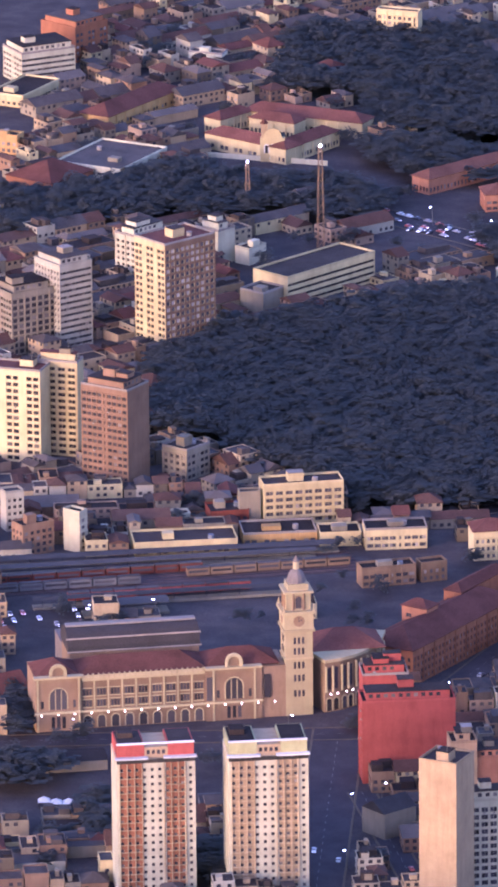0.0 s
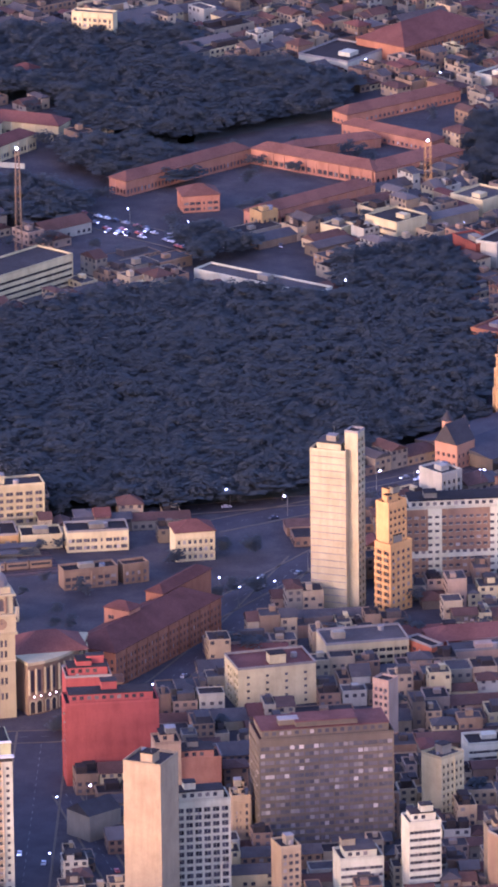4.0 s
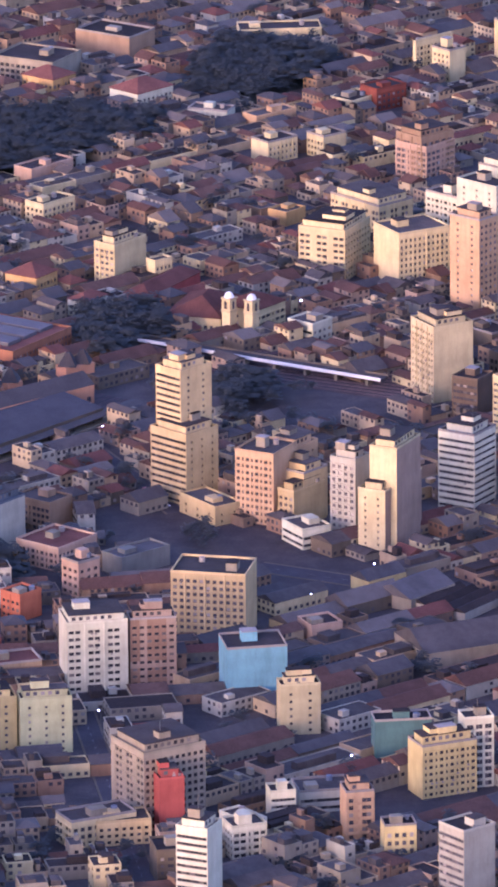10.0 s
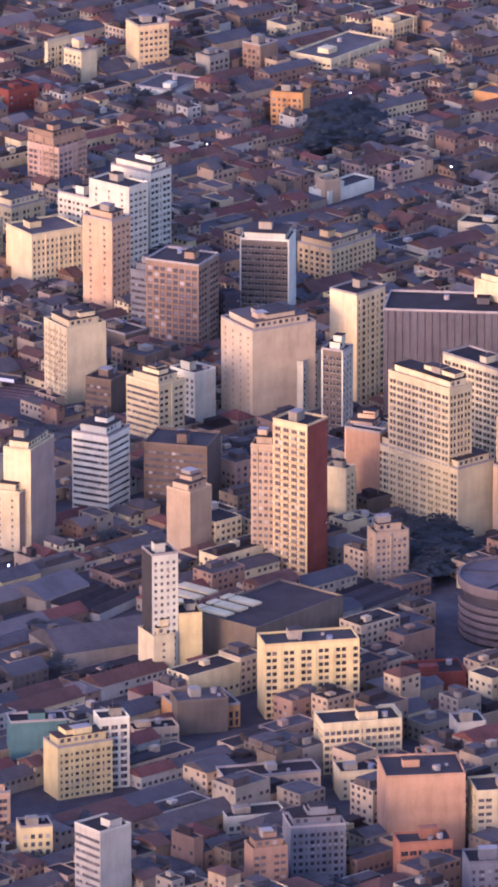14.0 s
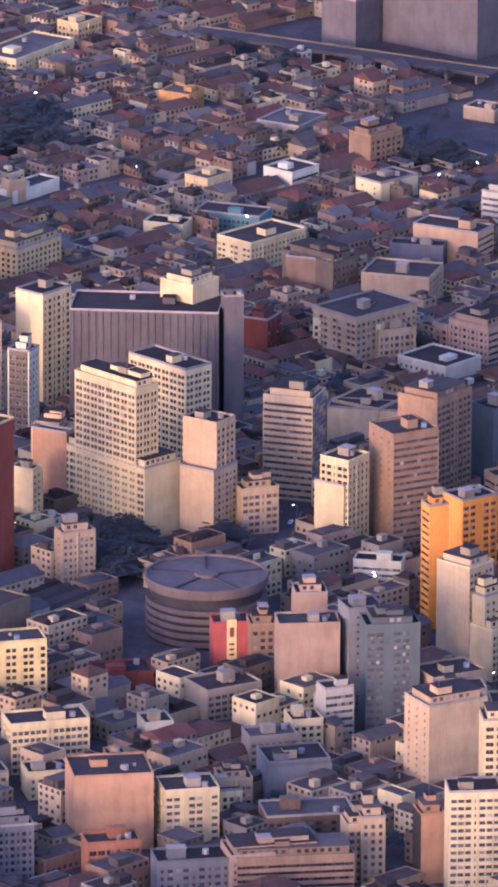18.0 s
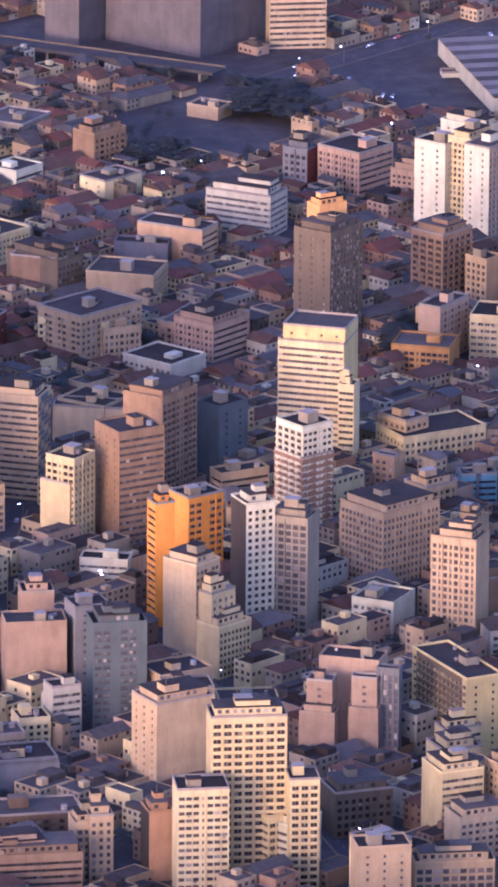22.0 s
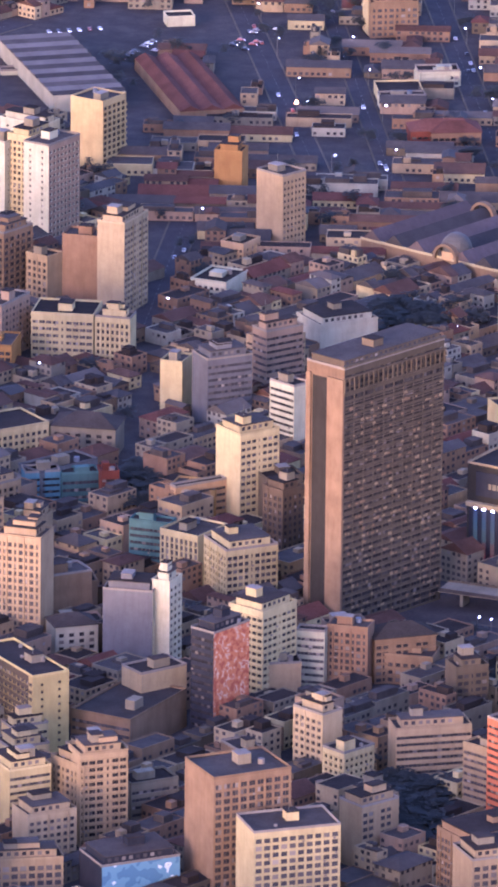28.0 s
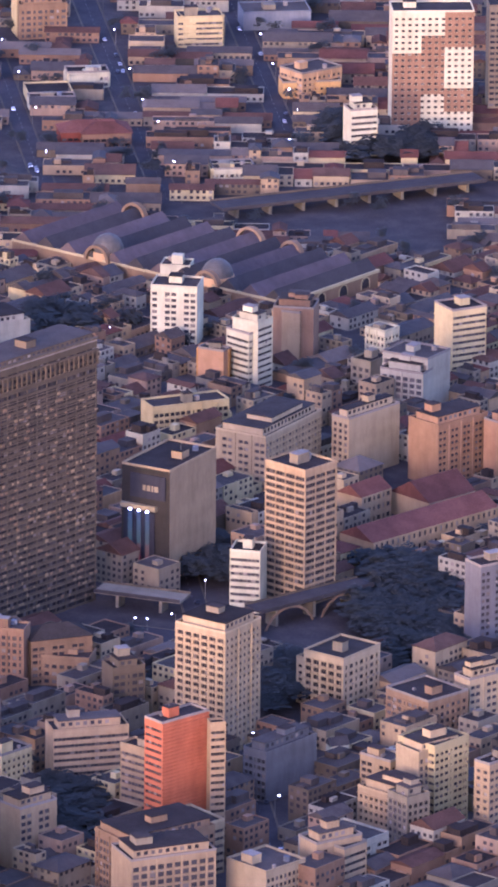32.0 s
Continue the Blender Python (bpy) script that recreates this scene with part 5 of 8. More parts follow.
def emit_material(name, col, strength, base=0.8):
    m, nt, b = node_material(name)
    b.inputs["Base Color"].default_value = (base, base, base, 1)
    b.inputs["Emission Color"].default_value = (*col, 1)
    b.inputs["Emission Strength"].default_value = strength
    return m


LAMP_WARM = emit_material("lamp_warm_globe", (1.0, 0.78, 0.5), 2.2)
LAMP_WHITE = emit_material("lamp_white_head", (0.9, 0.95, 1.0), 9.0)


def solid(name, parent, data, mat, at=(0, 0, 0), label=""):
    V, Fc = data
    return part_mesh(name, mesh_of(name, V, Fc, [mat]), parent, at, label)


def dome_data(r, h, n=16, rings=5, z0=0.0, cx=0.0, cy=0.0):
    V, Fc = [], []
    for j in range(rings):
        a = math.pi / 2 * j / rings
        for k in range(n):
            V.append((cx + r * math.cos(a) * math.cos(2 * math.pi * k / n), cy + r * math.cos(a) * math.sin(2 * math.pi * k / n), z0 + h * math.sin(a)))
    V.append((cx, cy, z0 + h))
    for j in range(rings - 1):
        for k in range(n):
            Fc.append((j * n + k, j * n + (k + 1) % n, (j + 1) * n + (k + 1) % n, (j + 1) * n + k))
    t = (rings - 1) * n
    Fc += [(t + k, t + (k + 1) % n, len(V) - 1) for k in range(n)]
    return V, Fc


def arch_data(w, h, n=8):
    """An upright round-headed pane in the x-z plane, its sill at the origin."""
    r = w / 2
    V = [(-r, 0, 0), (r, 0, 0)] + [(r * math.cos(math.pi * k / n), 0, h - r + r * math.sin(math.pi * k / n)) for k in range(n + 1)]
    return V, [tuple(range(len(V)))]


def ring_arch(w, h, t, d, n=10):
    """A moulded surround for a round-headed opening, proud by d."""
    pts = [(w / 2, 0.0)] + [(w / 2 * math.cos(math.pi * k / n), h - w / 2 + w / 2 * math.sin(math.pi * k / n)) for k in range(n + 1)] + [(-w / 2, 0.0)]
    k_ = (w / 2 + t) / (w / 2)
    out = [(x * k_, z if i in (0, len(pts) - 1) else (z - (h - w / 2)) * k_ + h - w / 2) for i, (x, z) in enumerate(pts)]
    V, Fc = [], []
    for (x, z), (X, Z) in zip(pts, out):
        V += [(x, 0, z), (x, -d, z), (X, -d, Z), (X, 0, Z)]
    for i in range(len(pts) - 1):
        a, b = 4 * i, 4 * i + 4
        Fc += [(a, b, b + 1, a + 1), (a + 1, b + 1, b + 2, a + 2), (a + 2, b + 2, b + 3, a + 3)]
    return V, Fc


def turned(data, rz):
    c, s = math.cos(radians(rz)), math.sin(radians(rz))
    V, Fc = data
    return [(x * c - y * s, x * s + y * c, z) for x, y, z in V], Fc


def arched_window(parent, x, y, z, w, h, mat, rz=0.0, pane=None):
    solid("window_surround", parent, turned(ring_arch(w, h, 0.45, 0.3), rz), mat, (x, y, z))
    o = turned(([(0, -0.04, 0)], []), rz)[0][0]
    solid("arched_window", parent, turned(arch_data(w, h), rz), pane or PANE_DARK, (x + o[0], y + o[1], z))


def wing(parent, x0, y0, x1, y1, z0, z1, mat, R="n", Ls="n", fh=5.0, **kw):
    """A box of the thing parent with openings on its front and its left end."""
    V, Fc, idx = [], [], []
    a = face(V, Fc, idx, (x0, y0), (1, 0), (0, -1), x1 - x0, z1 - z0, R, fh, 1, **kw)
    b = face(V, Fc, idx, (x0, y0), (0, 1), (-1, 0), y1 - y0, z1 - z0, Ls, fh, 1, **kw)
    k = len(V)
    h = z1 - z0
    V += [(x1, y0, 0), (x1, y1, 0), (x0, y1, 0), (x1, y0, h), (x1, y1, h), (x0, y1, h), (x0, y0, h)]
    Fc += [(k, k + 1, k + 4, k + 3), (k + 1, k + 2, k + 5, k + 4), (k + 6, k + 3, k + 4, k + 5)]
    me = mesh_of("wing", V, Fc, [mat, mat])
    part_mesh("wing", me, parent, (0, 0, z0))
    for PV, PF, zs, cols in (a, b):
        if PF:
            me = mesh_of("window_bay", PV, PF, [GLASS])
            for z in zs:
                tagged(part_mesh("window_bay", me, parent, (0, 0, z0 + z)), kind="stuff")


def foot(x, y, wl, wr, rz):
    c, s = math.cos(radians(rz)), math.sin(radians(rz))
    FOOT.append((x + c * wr / 2 - s * wl / 2, y + s * wr / 2 + c * wl / 2, 0.5 * math.hypot(wl, wr), wl / 2, wr / 2, radians(rz)))


def tiers(parent, name, mat, spec, cx=0.0, cy=0.0):
    """Square stages on one axis: half width, bottom, top; each stage a part."""
    for hw, z0, z1 in spec:
        boxes(name, parent, mat, [(cx - hw, cy - hw, z0, cx + hw, cy + hw, z1)])


def main_station(x, y, wl, wr, h, rz):
    s = empty("railway_station", x, y, rz, 0, "ochre stone railway station with arcades, red roofs and a clock tower", "station")
    foot(x, y, 75, wr + 45, rz)
    L = wr
    a, b = L * 0.185, L * 0.70
    # wings and pavilions
    wing(s, 0, -1.2, a, 22, 0, h + 1, STONE)
    wing(s, a, 0, b, 20, 0, h - 1.2, STONE)
    wing(s, b, -1.2, L * 0.93, 22, 0, h + 0.5, STONE)
    wing(s, L * 0.93, -0.4, L + 3, 20, 0, h, STONE)
    n = 9
    for k in range(n):
        cx = a + (b - a) * (k + 0.5) / n
        for z in (h * 0.42, h * 0.64):
            for dx in (-1.75, -0.5, 0.75):
                boxes("window", s, PANE_DARK, [(cx + dx, -0.06, z, cx + dx + 1.0, 0.0, z + 2.9)])
            boxes("window_frame", s, STONE_PALE, [(cx - 2.1, -0.30, z - 0.5, cx + 2.1, 0.0, z - 0.02), (cx - 2.1, -0.25, z + 2.95, cx + 2.1, 0.0, z + 3.35)])
        arched_window(s, cx, -0.01, 0.3, 3.0, 5.2, STONE_PALE)
        boxes("pilaster", s, STONE_PALE, [(a + (b - a) * k / n - 0.35, -0.45, h * 0.36, a + (b - a) * k / n + 0.35, 0.0, h - 1.4)])
    for c in (a * 0.5, (b + L * 0.93) / 2):
        arched_window(s, c, -1.22, h * 0.42, 7.0, 9.0, STONE_PALE)
        for dx in (-2.2, 0.0, 2.2):
            boxes("window", s, PANE_DARK, [(c + dx - 0.7, -1.28, 1.0, c + dx + 0.7, -1.2, 6.0)])
        for dx in (-1.2, 1.2):
            boxes("mullion", s, STONE_PALE, [(c + dx - 0.2, -1.4, h * 0.42, c + dx + 0.2, -1.27, h * 0.42 + 8.2)])
        solid("pediment", s, ring_arch(4.6, 4.4, 1.3, 1.0), STONE_PALE, (c, -0.6, h + 1.0))
        solid("medallion", s, turned(arch_data(4.4, 4.4), 0), STONE, (c, -0.8, h + 1.0))
        for dx in (-6.6, 6.6):
            boxes("window", s, PANE_DARK, [(c + dx - 0.6, -1.28, h * 0.45, c + dx + 0.6, -1.2, h * 0.45 + 3.2)])
            boxes("pilaster", s, STONE_PALE, [(c + dx * 1.28 - 0.4, -1.7, 0, c + dx * 1.28 + 0.4, -1.2, h + 1)])
    for cx in (b + 1.5, L * 0.93 + 2.2):
        boxes("tall_window", s, PANE_DARK, [(cx - 1.3, -1.3, h * 0.4, cx + 1.3, -1.2, h * 0.86)])
    boxes("string_course", s, STONE_PALE, [(-0.6, -2.0, h * 0.34, L * 0.93 + 0.4, -1.21, h * 0.38)])
    boxes("cornice", s, STONE_PALE, [(-0.8, -2.4, h + 0.6, a + 0.5, 0.5, h + 1.5), (a + 0.5, -1.0, h - 1.4, b - 0.5, 0.5, h - 0.5), (b - 0.5, -2.4, h + 0.2, L * 0.93, 0.5, h + 1.1)])
    boxes("balustrade", s, STONE_PALE, [(a + 1, -0.6, h - 0.5, b - 1, -0.1, h + 0.9)])
    for k in range(24):
        boxes("baluster_pier", s, STONE_PALE, [(a + 1 + (b - a - 2) * k / 23 - 0.3, -0.8, h - 0.5, a + 1 + (b - a - 2) * k / 23 + 0.3, 0.0, h + 1.5)])
    for x0, x1 in ((0.5, a - 0.5), (a, b), (b + 0.5, L)):
        solid("tile_roof", s, hip_data(x0, 1.0, x1, 20.0, h + 0.9, 5.0), ROOF_RED)
    # glazed vault over the concourse
    V, Fc = [], []
    m = 10
    for i, X in enumerate((a - 1.5, b + 1.5)):
        for k in range(m + 1):
            t = math.pi * k / m
            V.append((X, 33 - 11 * math.cos(t), h + 3 + 8.5 * math.sin(t)))
    Fc = [(k, k + 1, m + 2 + k, m + 1 + k) for k in range(m)] + [tuple(range(m + 1)), tuple(range(2 * m + 1, m, -1))]
    solid("vault_roof", s, (V, Fc), SLATE_ROOF)
    wing(s, a - 1.0, 22.2, b + 1.0, 44, 0, h + 3, STONE)
    boxes("vault_ridge", s, COPING, [(a - 1, 31.0, h + 11.4, b + 1, 35.0, h + 12.0)])
    for yy, z in ((22.1, h + 3.2), (24.0, h + 8.2)):
        boxes("vault_rail", s, COPING, [(a - 2, yy - 0.4, z, b + 2, yy + 0.1, z + 0.6)])
    wing(s, a, 46, b - 15, 70, 0, h - 2, DOME_GREY)
    # curved wing
    for k in range(6):
        t0, t1 = radians(8 + 11 * k), radians(8 + 11 * (k + 1))
        R = 46.0
        p0 = (L + 14 + R * math.sin(t0) * 0.8, R * (1 - math.cos(t0)))
        p1 = (L + 14 + R * math.sin(t1) * 0.8, R * (1 - math.cos(t1)))
        ang = math.degrees(math.atan2(p1[1] - p0[1], p1[0] - p0[0]))
        ln = math.dist(p0, p1)
        V, Fc = [], []
        add_box(V, Fc, 0, 0, 0, ln + 0.15, 14, h - 0.5)
        solid("curved_wing", s, turned((V, Fc), ang), STONE, (*p0, 0.02 * k))
        V, Fc = [], []
        add_box(V, Fc, -0.2, -0.9, h - 0.5, ln + 0.2, 14, h + 0.8)
        solid("cornice", s, turned((V, Fc), ang), STONE_PALE, (*p0, 0.02 * k))
        for c in (0.28, 0.72):
            ox = (p0[0] + (p1[0] - p0[0]) * c, p0[1] + (p1[1] - p0[1]) * c)
            nrm = (math.sin(radians(ang)), -math.cos(radians(ang)))
            arched_window(s, ox[0] + nrm[0] * 0.02, ox[1] + nrm[1] * 0.02, 0.5, 2.2, 5.2, STONE_PALE, ang)
            V, Fc = [], []
            add_box(V, Fc, -0.9, -0.06, 0, 0.9, 0, h * 0.42)
            solid("tall_window", s, turned((V, Fc), ang), PANE_DARK, (*ox, h * 0.44))
            CV, CF = cyl_data(0.5, h * 0.5, 8)
            solid("column", s, (CV, CF), STONE_PALE, (p0[0] + (p1[0] - p0[0]) * (c - 0.22) + nrm[0] * 0.7, p0[1] + (p1[1] - p0[1]) * (c - 0.22) + nrm[1] * 0.7, h * 0.40))
            globe = dome_data(0.30, 0.6, 8, 4)
            solid("globe_lamp", s, globe, LAMP_WARM, (ox[0] + nrm[0] * 1.6, ox[1] + nrm[1] * 1.6, h * 0.36))
    solid("tile_roof", s, hip_data(L + 16, 12, L + 46, 34, h + 1.0, 6.0), ROOF_RED)
    for k in range(15):
        solid("globe_lamp", s, dome_data(0.30, 0.6, 8, 4), LAMP_WARM, (2 + (L - 4) * k / 14, -2.9, h * 0.33))
    # clock tower
    cx, cy, w = L + 8.5, 5.0, 5.6
    t = boxes("clock_tower", s, STONE_PALE, [(cx - w, cy - w, 0, cx + w, cy + w, 43)])
    tiers(s, "tower_stage", STONE_PALE, [(w + 0.5, 24.0, 24.6), (w + 1.0, 35.8, 36.8), (w + 0.4, 36.8, 43.5), (w + 1.5, 43.5, 44.6), (w - 0.6, 44.6, 52.0), (w + 0.5, 52.0, 52.9), (w - 1.3, 52.9, 55.5)], cx, cy)
    for k in range(8):
        q = math.pi / 4 * k + math.pi / 8
        solid("tower_column", s, cyl_data(0.5, 7.2, 8), STONE, (cx + (w + 0.1) * math.cos(q), cy + (w + 0.1) * math.sin(q), 44.7))
    for sx, sy in ((-1, -1), (1, -1), (-1, 1), (1, 1)):
        solid("corner_finial", s, cyl_data(0.7, 2.6, 8, 0.1), STONE_PALE, (cx + sx * (w + 0.6), cy + sy * (w + 0.6), 44.6))
    solid("tower_dome", s, dome_data(3.9, 5.6, 12, 5, 55.5, cx, cy), DOME_GREY)
    solid("lantern", s, cyl_data(1.2, 3.4, 8, None, 60.6, cx, cy), STONE_PALE)
    solid("lantern_cap", s, cyl_data(1.5, 2.6, 8, 0.2, 64.0, cx, cy), DOME_GREY)
    for rz_, ox, oy in ((0, 0, -w - 0.45), (-90, -w - 0.45, 0)):
        disc = [(2.3 * math.cos(q), 0, 2.3 * math.sin(q)) for q in [2 * math.pi * k / 20 for k in range(20)]]
        solid("clock_face", s, turned((disc + [(x_, -0.12, z_) for x_, _, z_ in disc], [tuple(range(20, 40))] + [(k, (k + 1) % 20, 20 + (k + 1) % 20, 20 + k) for k in range(20)]), rz_), STONE, (cx + ox, cy + oy, 40.3))
        solid("clock_hand", s, turned(([(-0.12, -0.2, -0.2), (0.12, -0.2, -0.2), (0.12, -0.2, 1.8), (-0.12, -0.2, 1.8)], [(0, 1, 2, 3)]), rz_), IRON, (cx + ox, cy + oy, 40.3))
        solid("clock_hand", s, turned(([(-0.2, -0.22, -0.12), (-0.2, -0.22, 0.12), (1.2, -0.22, 0.6), (1.2, -0.22, 0.4)], [(0, 1, 2, 3)]), rz_), IRON, (cx + ox, cy + oy, 40.3))
        for z in (8.0, 14.5, 20.0, 26.0, 30.5):
            for dx in (-1.7, 0.0, 1.7):
                V, Fc = [], []
                add_box(V, Fc, dx - 0.5, -0.05, 0, dx + 0.5, 0, 2.8)
                solid("window", s, turned((V, Fc), rz_), PANE_DARK, (cx + (0 if rz_ == 0 else -w), cy + (-w if rz_ == 0 else 0), z))
        arched_window(s, cx + (0 if rz_ == 0 else -w + 0.55), cy + (-w + 0.55 if rz_ == 0 else 0), 45.5, 2.4, 5.0, STONE, rz_)
    return s


main_station(-607.7, 3525.8, 35.1, 99.8, 21.8, 17.8)

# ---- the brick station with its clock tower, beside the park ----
# orange brick, brightened in its colour for the lit station
BRICK_LIT = surface("lit_orange_brick", (0.52, 0.25, 0.12), 0.85, 0.35)


# the tower's golden floodlight is put into its trim and shaft colours
FLOODLIT_TRIM = surface("floodlit_stone_trim", (0.46, 0.29, 0.115), 0.85, 0.3)


def brick_clock_tower(x, y, rz, w, h):
    s = empty("clock_tower", x, y, rz, 0, "orange brick clock tower with pale stone bands and a dome", "tower")
    foot(x - w, y - w, 2 * w, 2 * w, rz)
    tiers(s, "shaft", paint("floodlit_gold"), [(w, 0, h * 0.40), (w * 0.9, h * 0.42, h * 0.62), (w * 0.82, h * 0.64, h * 0.78), (w * 0.66, h * 0.80, h * 0.9)])
    tiers(s, "cornice", FLOODLIT_TRIM, [(w * 1.12, h * 0.40, h * 0.42), (w * 1.03, h * 0.62, h * 0.64), (w * 0.95, h * 0.78, h * 0.80)])
    for sx, sy in ((-1, -1), (1, -1), (-1, 1)):
        boxes("quoin", s, FLOODLIT_TRIM, [(sx * w - 0.55, sy * w - 0.55, 0, sx * w + 0.55, sy * w + 0.55, h * 0.40 - 0.02)])
        boxes("quoin", s, FLOODLIT_TRIM, [(sx * w * 0.9 - 0.4, sy * w * 0.9 - 0.4, h * 0.42, sx * w * 0.9 + 0.4, sy * w * 0.9 + 0.4, h * 0.62 - 0.02)])
    for rz_, ox, oy in ((0, 0, -1), (-90, -1, 0)):
        for z, hw, ww in ((h * 0.08, w, 1.6), (h * 0.66, w * 0.82, 1.3)):
            arched_window(s, ox * (hw + 0.01), oy * (hw + 0.01), z, ww, h * 0.10, FLOODLIT_TRIM, rz_)
        disc = [(1.9 * math.cos(q), -0.1, 1.9 * math.sin(q)) for q in [2 * math.pi * k / 18 for k in range(18)]]
        solid("clock_face", s, turned((disc, [tuple(range(18))]), rz_), FLOODLIT_TRIM, (ox * w * 0.9, oy * w * 0.9, h * 0.52))
    solid("dome", s, dome_data(w * 0.66, h * 0.07, 12, 4, h * 0.9), FLOODLIT_TRIM)
    solid("finial", s, cyl_data(0.5, h * 0.05, 8, 0.05, h * 0.96), FLOODLIT_TRIM)
    return s


brick_clock_tower(-334.1, 3977.7, 38.0, 3.7, 40.0)
gallery = block(-312.5, 4060.0, 54.4, 47.3, 11.6, 59.4, "brick", "n", "w", roof="red", gear=False, name="brick_gallery")
for j in range(3):
    boxes("glazed_roof", gallery, surface("roof_glazing", (0.135, 0.12, 0.11), 0.85, 0.4, spec=0.08), [(8 + 13 * j, 8, 10.2, 18 + 13 * j, 50, 12.4)])


def gabled(name, x, y, wl, wr, h, rz, wall, roof, label, category, ridges=1, along="x", R="n", Ls="n", rise=0.22):
    """A hall with one or more parallel gabled roofs."""
    s = empty(name, x, y, rz, 0, label, category)
    foot(x, y, wl, wr, rz)
    wing(s, 0, 0, wr, wl, 0, h, wall, R, Ls, 4.5)
    n = ridges
    for k in range(n):
        if along == "x":
            w = wl / n
            y0, y1 = k * w, (k + 1) * w
            V = [(-0.4, y0, h), (wr + 0.4, y0, h), (wr + 0.4, y1, h), (-0.4, y1, h), (-0.4, (y0 + y1) / 2, h + w * rise), (wr + 0.4, (y0 + y1) / 2, h + w * rise)]
            Fc = [(0, 1, 5, 4), (2, 3, 4, 5), (0, 4, 3), (1, 2, 5)]
        else:
            w = wr / n
            x0, x1 = k * w, (k + 1) * w
            V = [(x0, -0.4, h), (x0, wl + 0.4, h), (x1, wl + 0.4, h), (x1, -0.4, h), ((x0 + x1) / 2, -0.4, h + w * rise), ((x0 + x1) / 2, wl + 0.4, h + w * rise)]
            Fc = [(0, 1, 5, 4), (2, 3, 4, 5), (0, 4, 3), (1, 2, 5)]
        solid("roof", s, (V, Fc), roof if not isinstance(roof, list) else roof[k % len(roof)])
    return s


gabled("station_wing", -326.0, 3967.8, 16.0, 73.3, 9.0, 43.3, BRICK_LIT, SLATE_ROOF, "long orange brick station wing with a slate roof", "station", R="arch", rise=0.3)
gabled("station_hall", -333.9, 3904.3, 46.0, 110.4, 6.0, 52.9, paint("umber"), surface("dark_shed_roof", (0.081, 0.072, 0.069), 0.85, 0.5, streak=False, spec=0.06), "dark low-pitched train shed beside brick station wing", "train shed", rise=0.07)
gabled("station_pavilion", -349.7, 3905.9, 12.7, 12.1, 11.5, 55.1, BRICK_LIT, SLATE_ROOF, "brick station pavilion with steep slate roof and turrets", "station", Ls="w", R="w", rise=0.7)
for p in ((-357.1, 3940.7), (-349.1, 3935.2)):
    t = empty("turret", p[0], p[1], 40, 0, "brick corner turret with slate cone roof", "turret")
    solid("shaft", t, cyl_data(2.4, 12.5, 12), BRICK_LIT)
    solid("cone_roof", t, cyl_data(2.8, 4.5, 12, 0.1, 12.5), SLATE_ROOF)
for p in ((-318.3, 4009.6), (-310.6, 4018.7), (-286.2, 4043.7), (-280.1, 4048.4)):
    t = empty("roof_pavilion", p[0], p[1], 40, 0, "brick roof pavilion with a steep slate hip roof", "pavilion")
    boxes("base", t, BRICK_LIT, [(-4, -4, 0, 4, 4, 10.5)])
    solid("hip_roof", t, cyl_data(6.0, 6.0, 4, 1.2, 10.5), SLATE_ROOF)

# ---- barracks round a courtyard ----
LIT = surface("lit_ochre_wall", (0.66, 0.40, 0.18), 0.85, 0.3)
for args in ((-548.9, 4335.6, 12.0, 83.7, 8.0, 49.8), (-494.9, 4399.5, 12.0, 73.0, 8.0, -29.5), (-477.2, 4281.2, 12.0, 75.7, 8.0, 49.0), (-455.7, 4455.8, 10.0, 57.3, 6.0, -33.2),
             (-430.0, 4363.6, 14.0, 58.2, 7.0, 47.6), (-454.4, 4471.8, 12.0, 72.9, 6.0, 44.2), (-476.5, 4410.8, 10.0, 48.4, 5.0, 28.2)):
    block(*args, "terracotta", "w", "w", hip=1, name="barracks_wing", fh=4.0)
block(-518.0, 4308.9, 15.3, 18.1, 8.5, 16.9, "terracotta", "w", "w", hip=1, name="barracks_wing")
block(-476.0, 4276.3, 9.2, 10.0, 10.4, 46.4, "amber", "w", "w", name="gatehouse")

# ---- convent with courtyards ----
for args in ((-669.9, 4409.0, 13.0, 51.7, 8.0, -31.1), (-625.7, 4382.3, 12.0, 43.7, 8.0, 60.4), (-651.7, 4436.5, 11.0, 26.2, 9.0, -22.8), (-657.0, 4453.0, 14.0, 65.2, 8.0, -16.9), (-665.5, 4432.9, 11.0, 25.1, 8.0, 55.8)):
    block(*args, "cream", "w", "w", hip=1, name="convent_wing", fh=4.5)
t = empty("chapel", -633.1, 4388.9, 10, 0, "cream chapel front with a curved gable and small bell turret", "church")
boxes("front", t, paint("cream"), [(-6, -1, 0, 6, 2, 12)])
solid("gable", t, arch_data(9, 5), paint("cream"), (0, -1.02, 12))
boxes("belfry", t, paint("tan"), [(-5.5, 0, 12.1, -2.5, 2.4, 19)])
solid("belfry_cap", t, cyl_data(2.3, 2.6, 4, 0.1, 19, -4, 1.2), ROOF_RED)
for k in (-3, 0, 3):
    arched_window(t, k, -1.02, 4.5, 1.6, 4.0, WHITE_TRIM)
w_ = empty("garden_wall", -666.3, 4392.6, -9, 0, "long low whitewashed garden wall", "wall")
boxes("wall", w_, paint("white"), [(0, 0, 0, 62, 0.5, 2.6)])

# ---- twin-towered church ----
block(-221.2, 4130.4, 27.0, 37.8, 7.1, 75.1, "cream", "w", "n", hip=1, name="parish_hall")
block(-204.7, 4124.5, 20.2, 22.2, 12.8, 54.8, "cream", "w", "w", hip=1, name="church_nave")
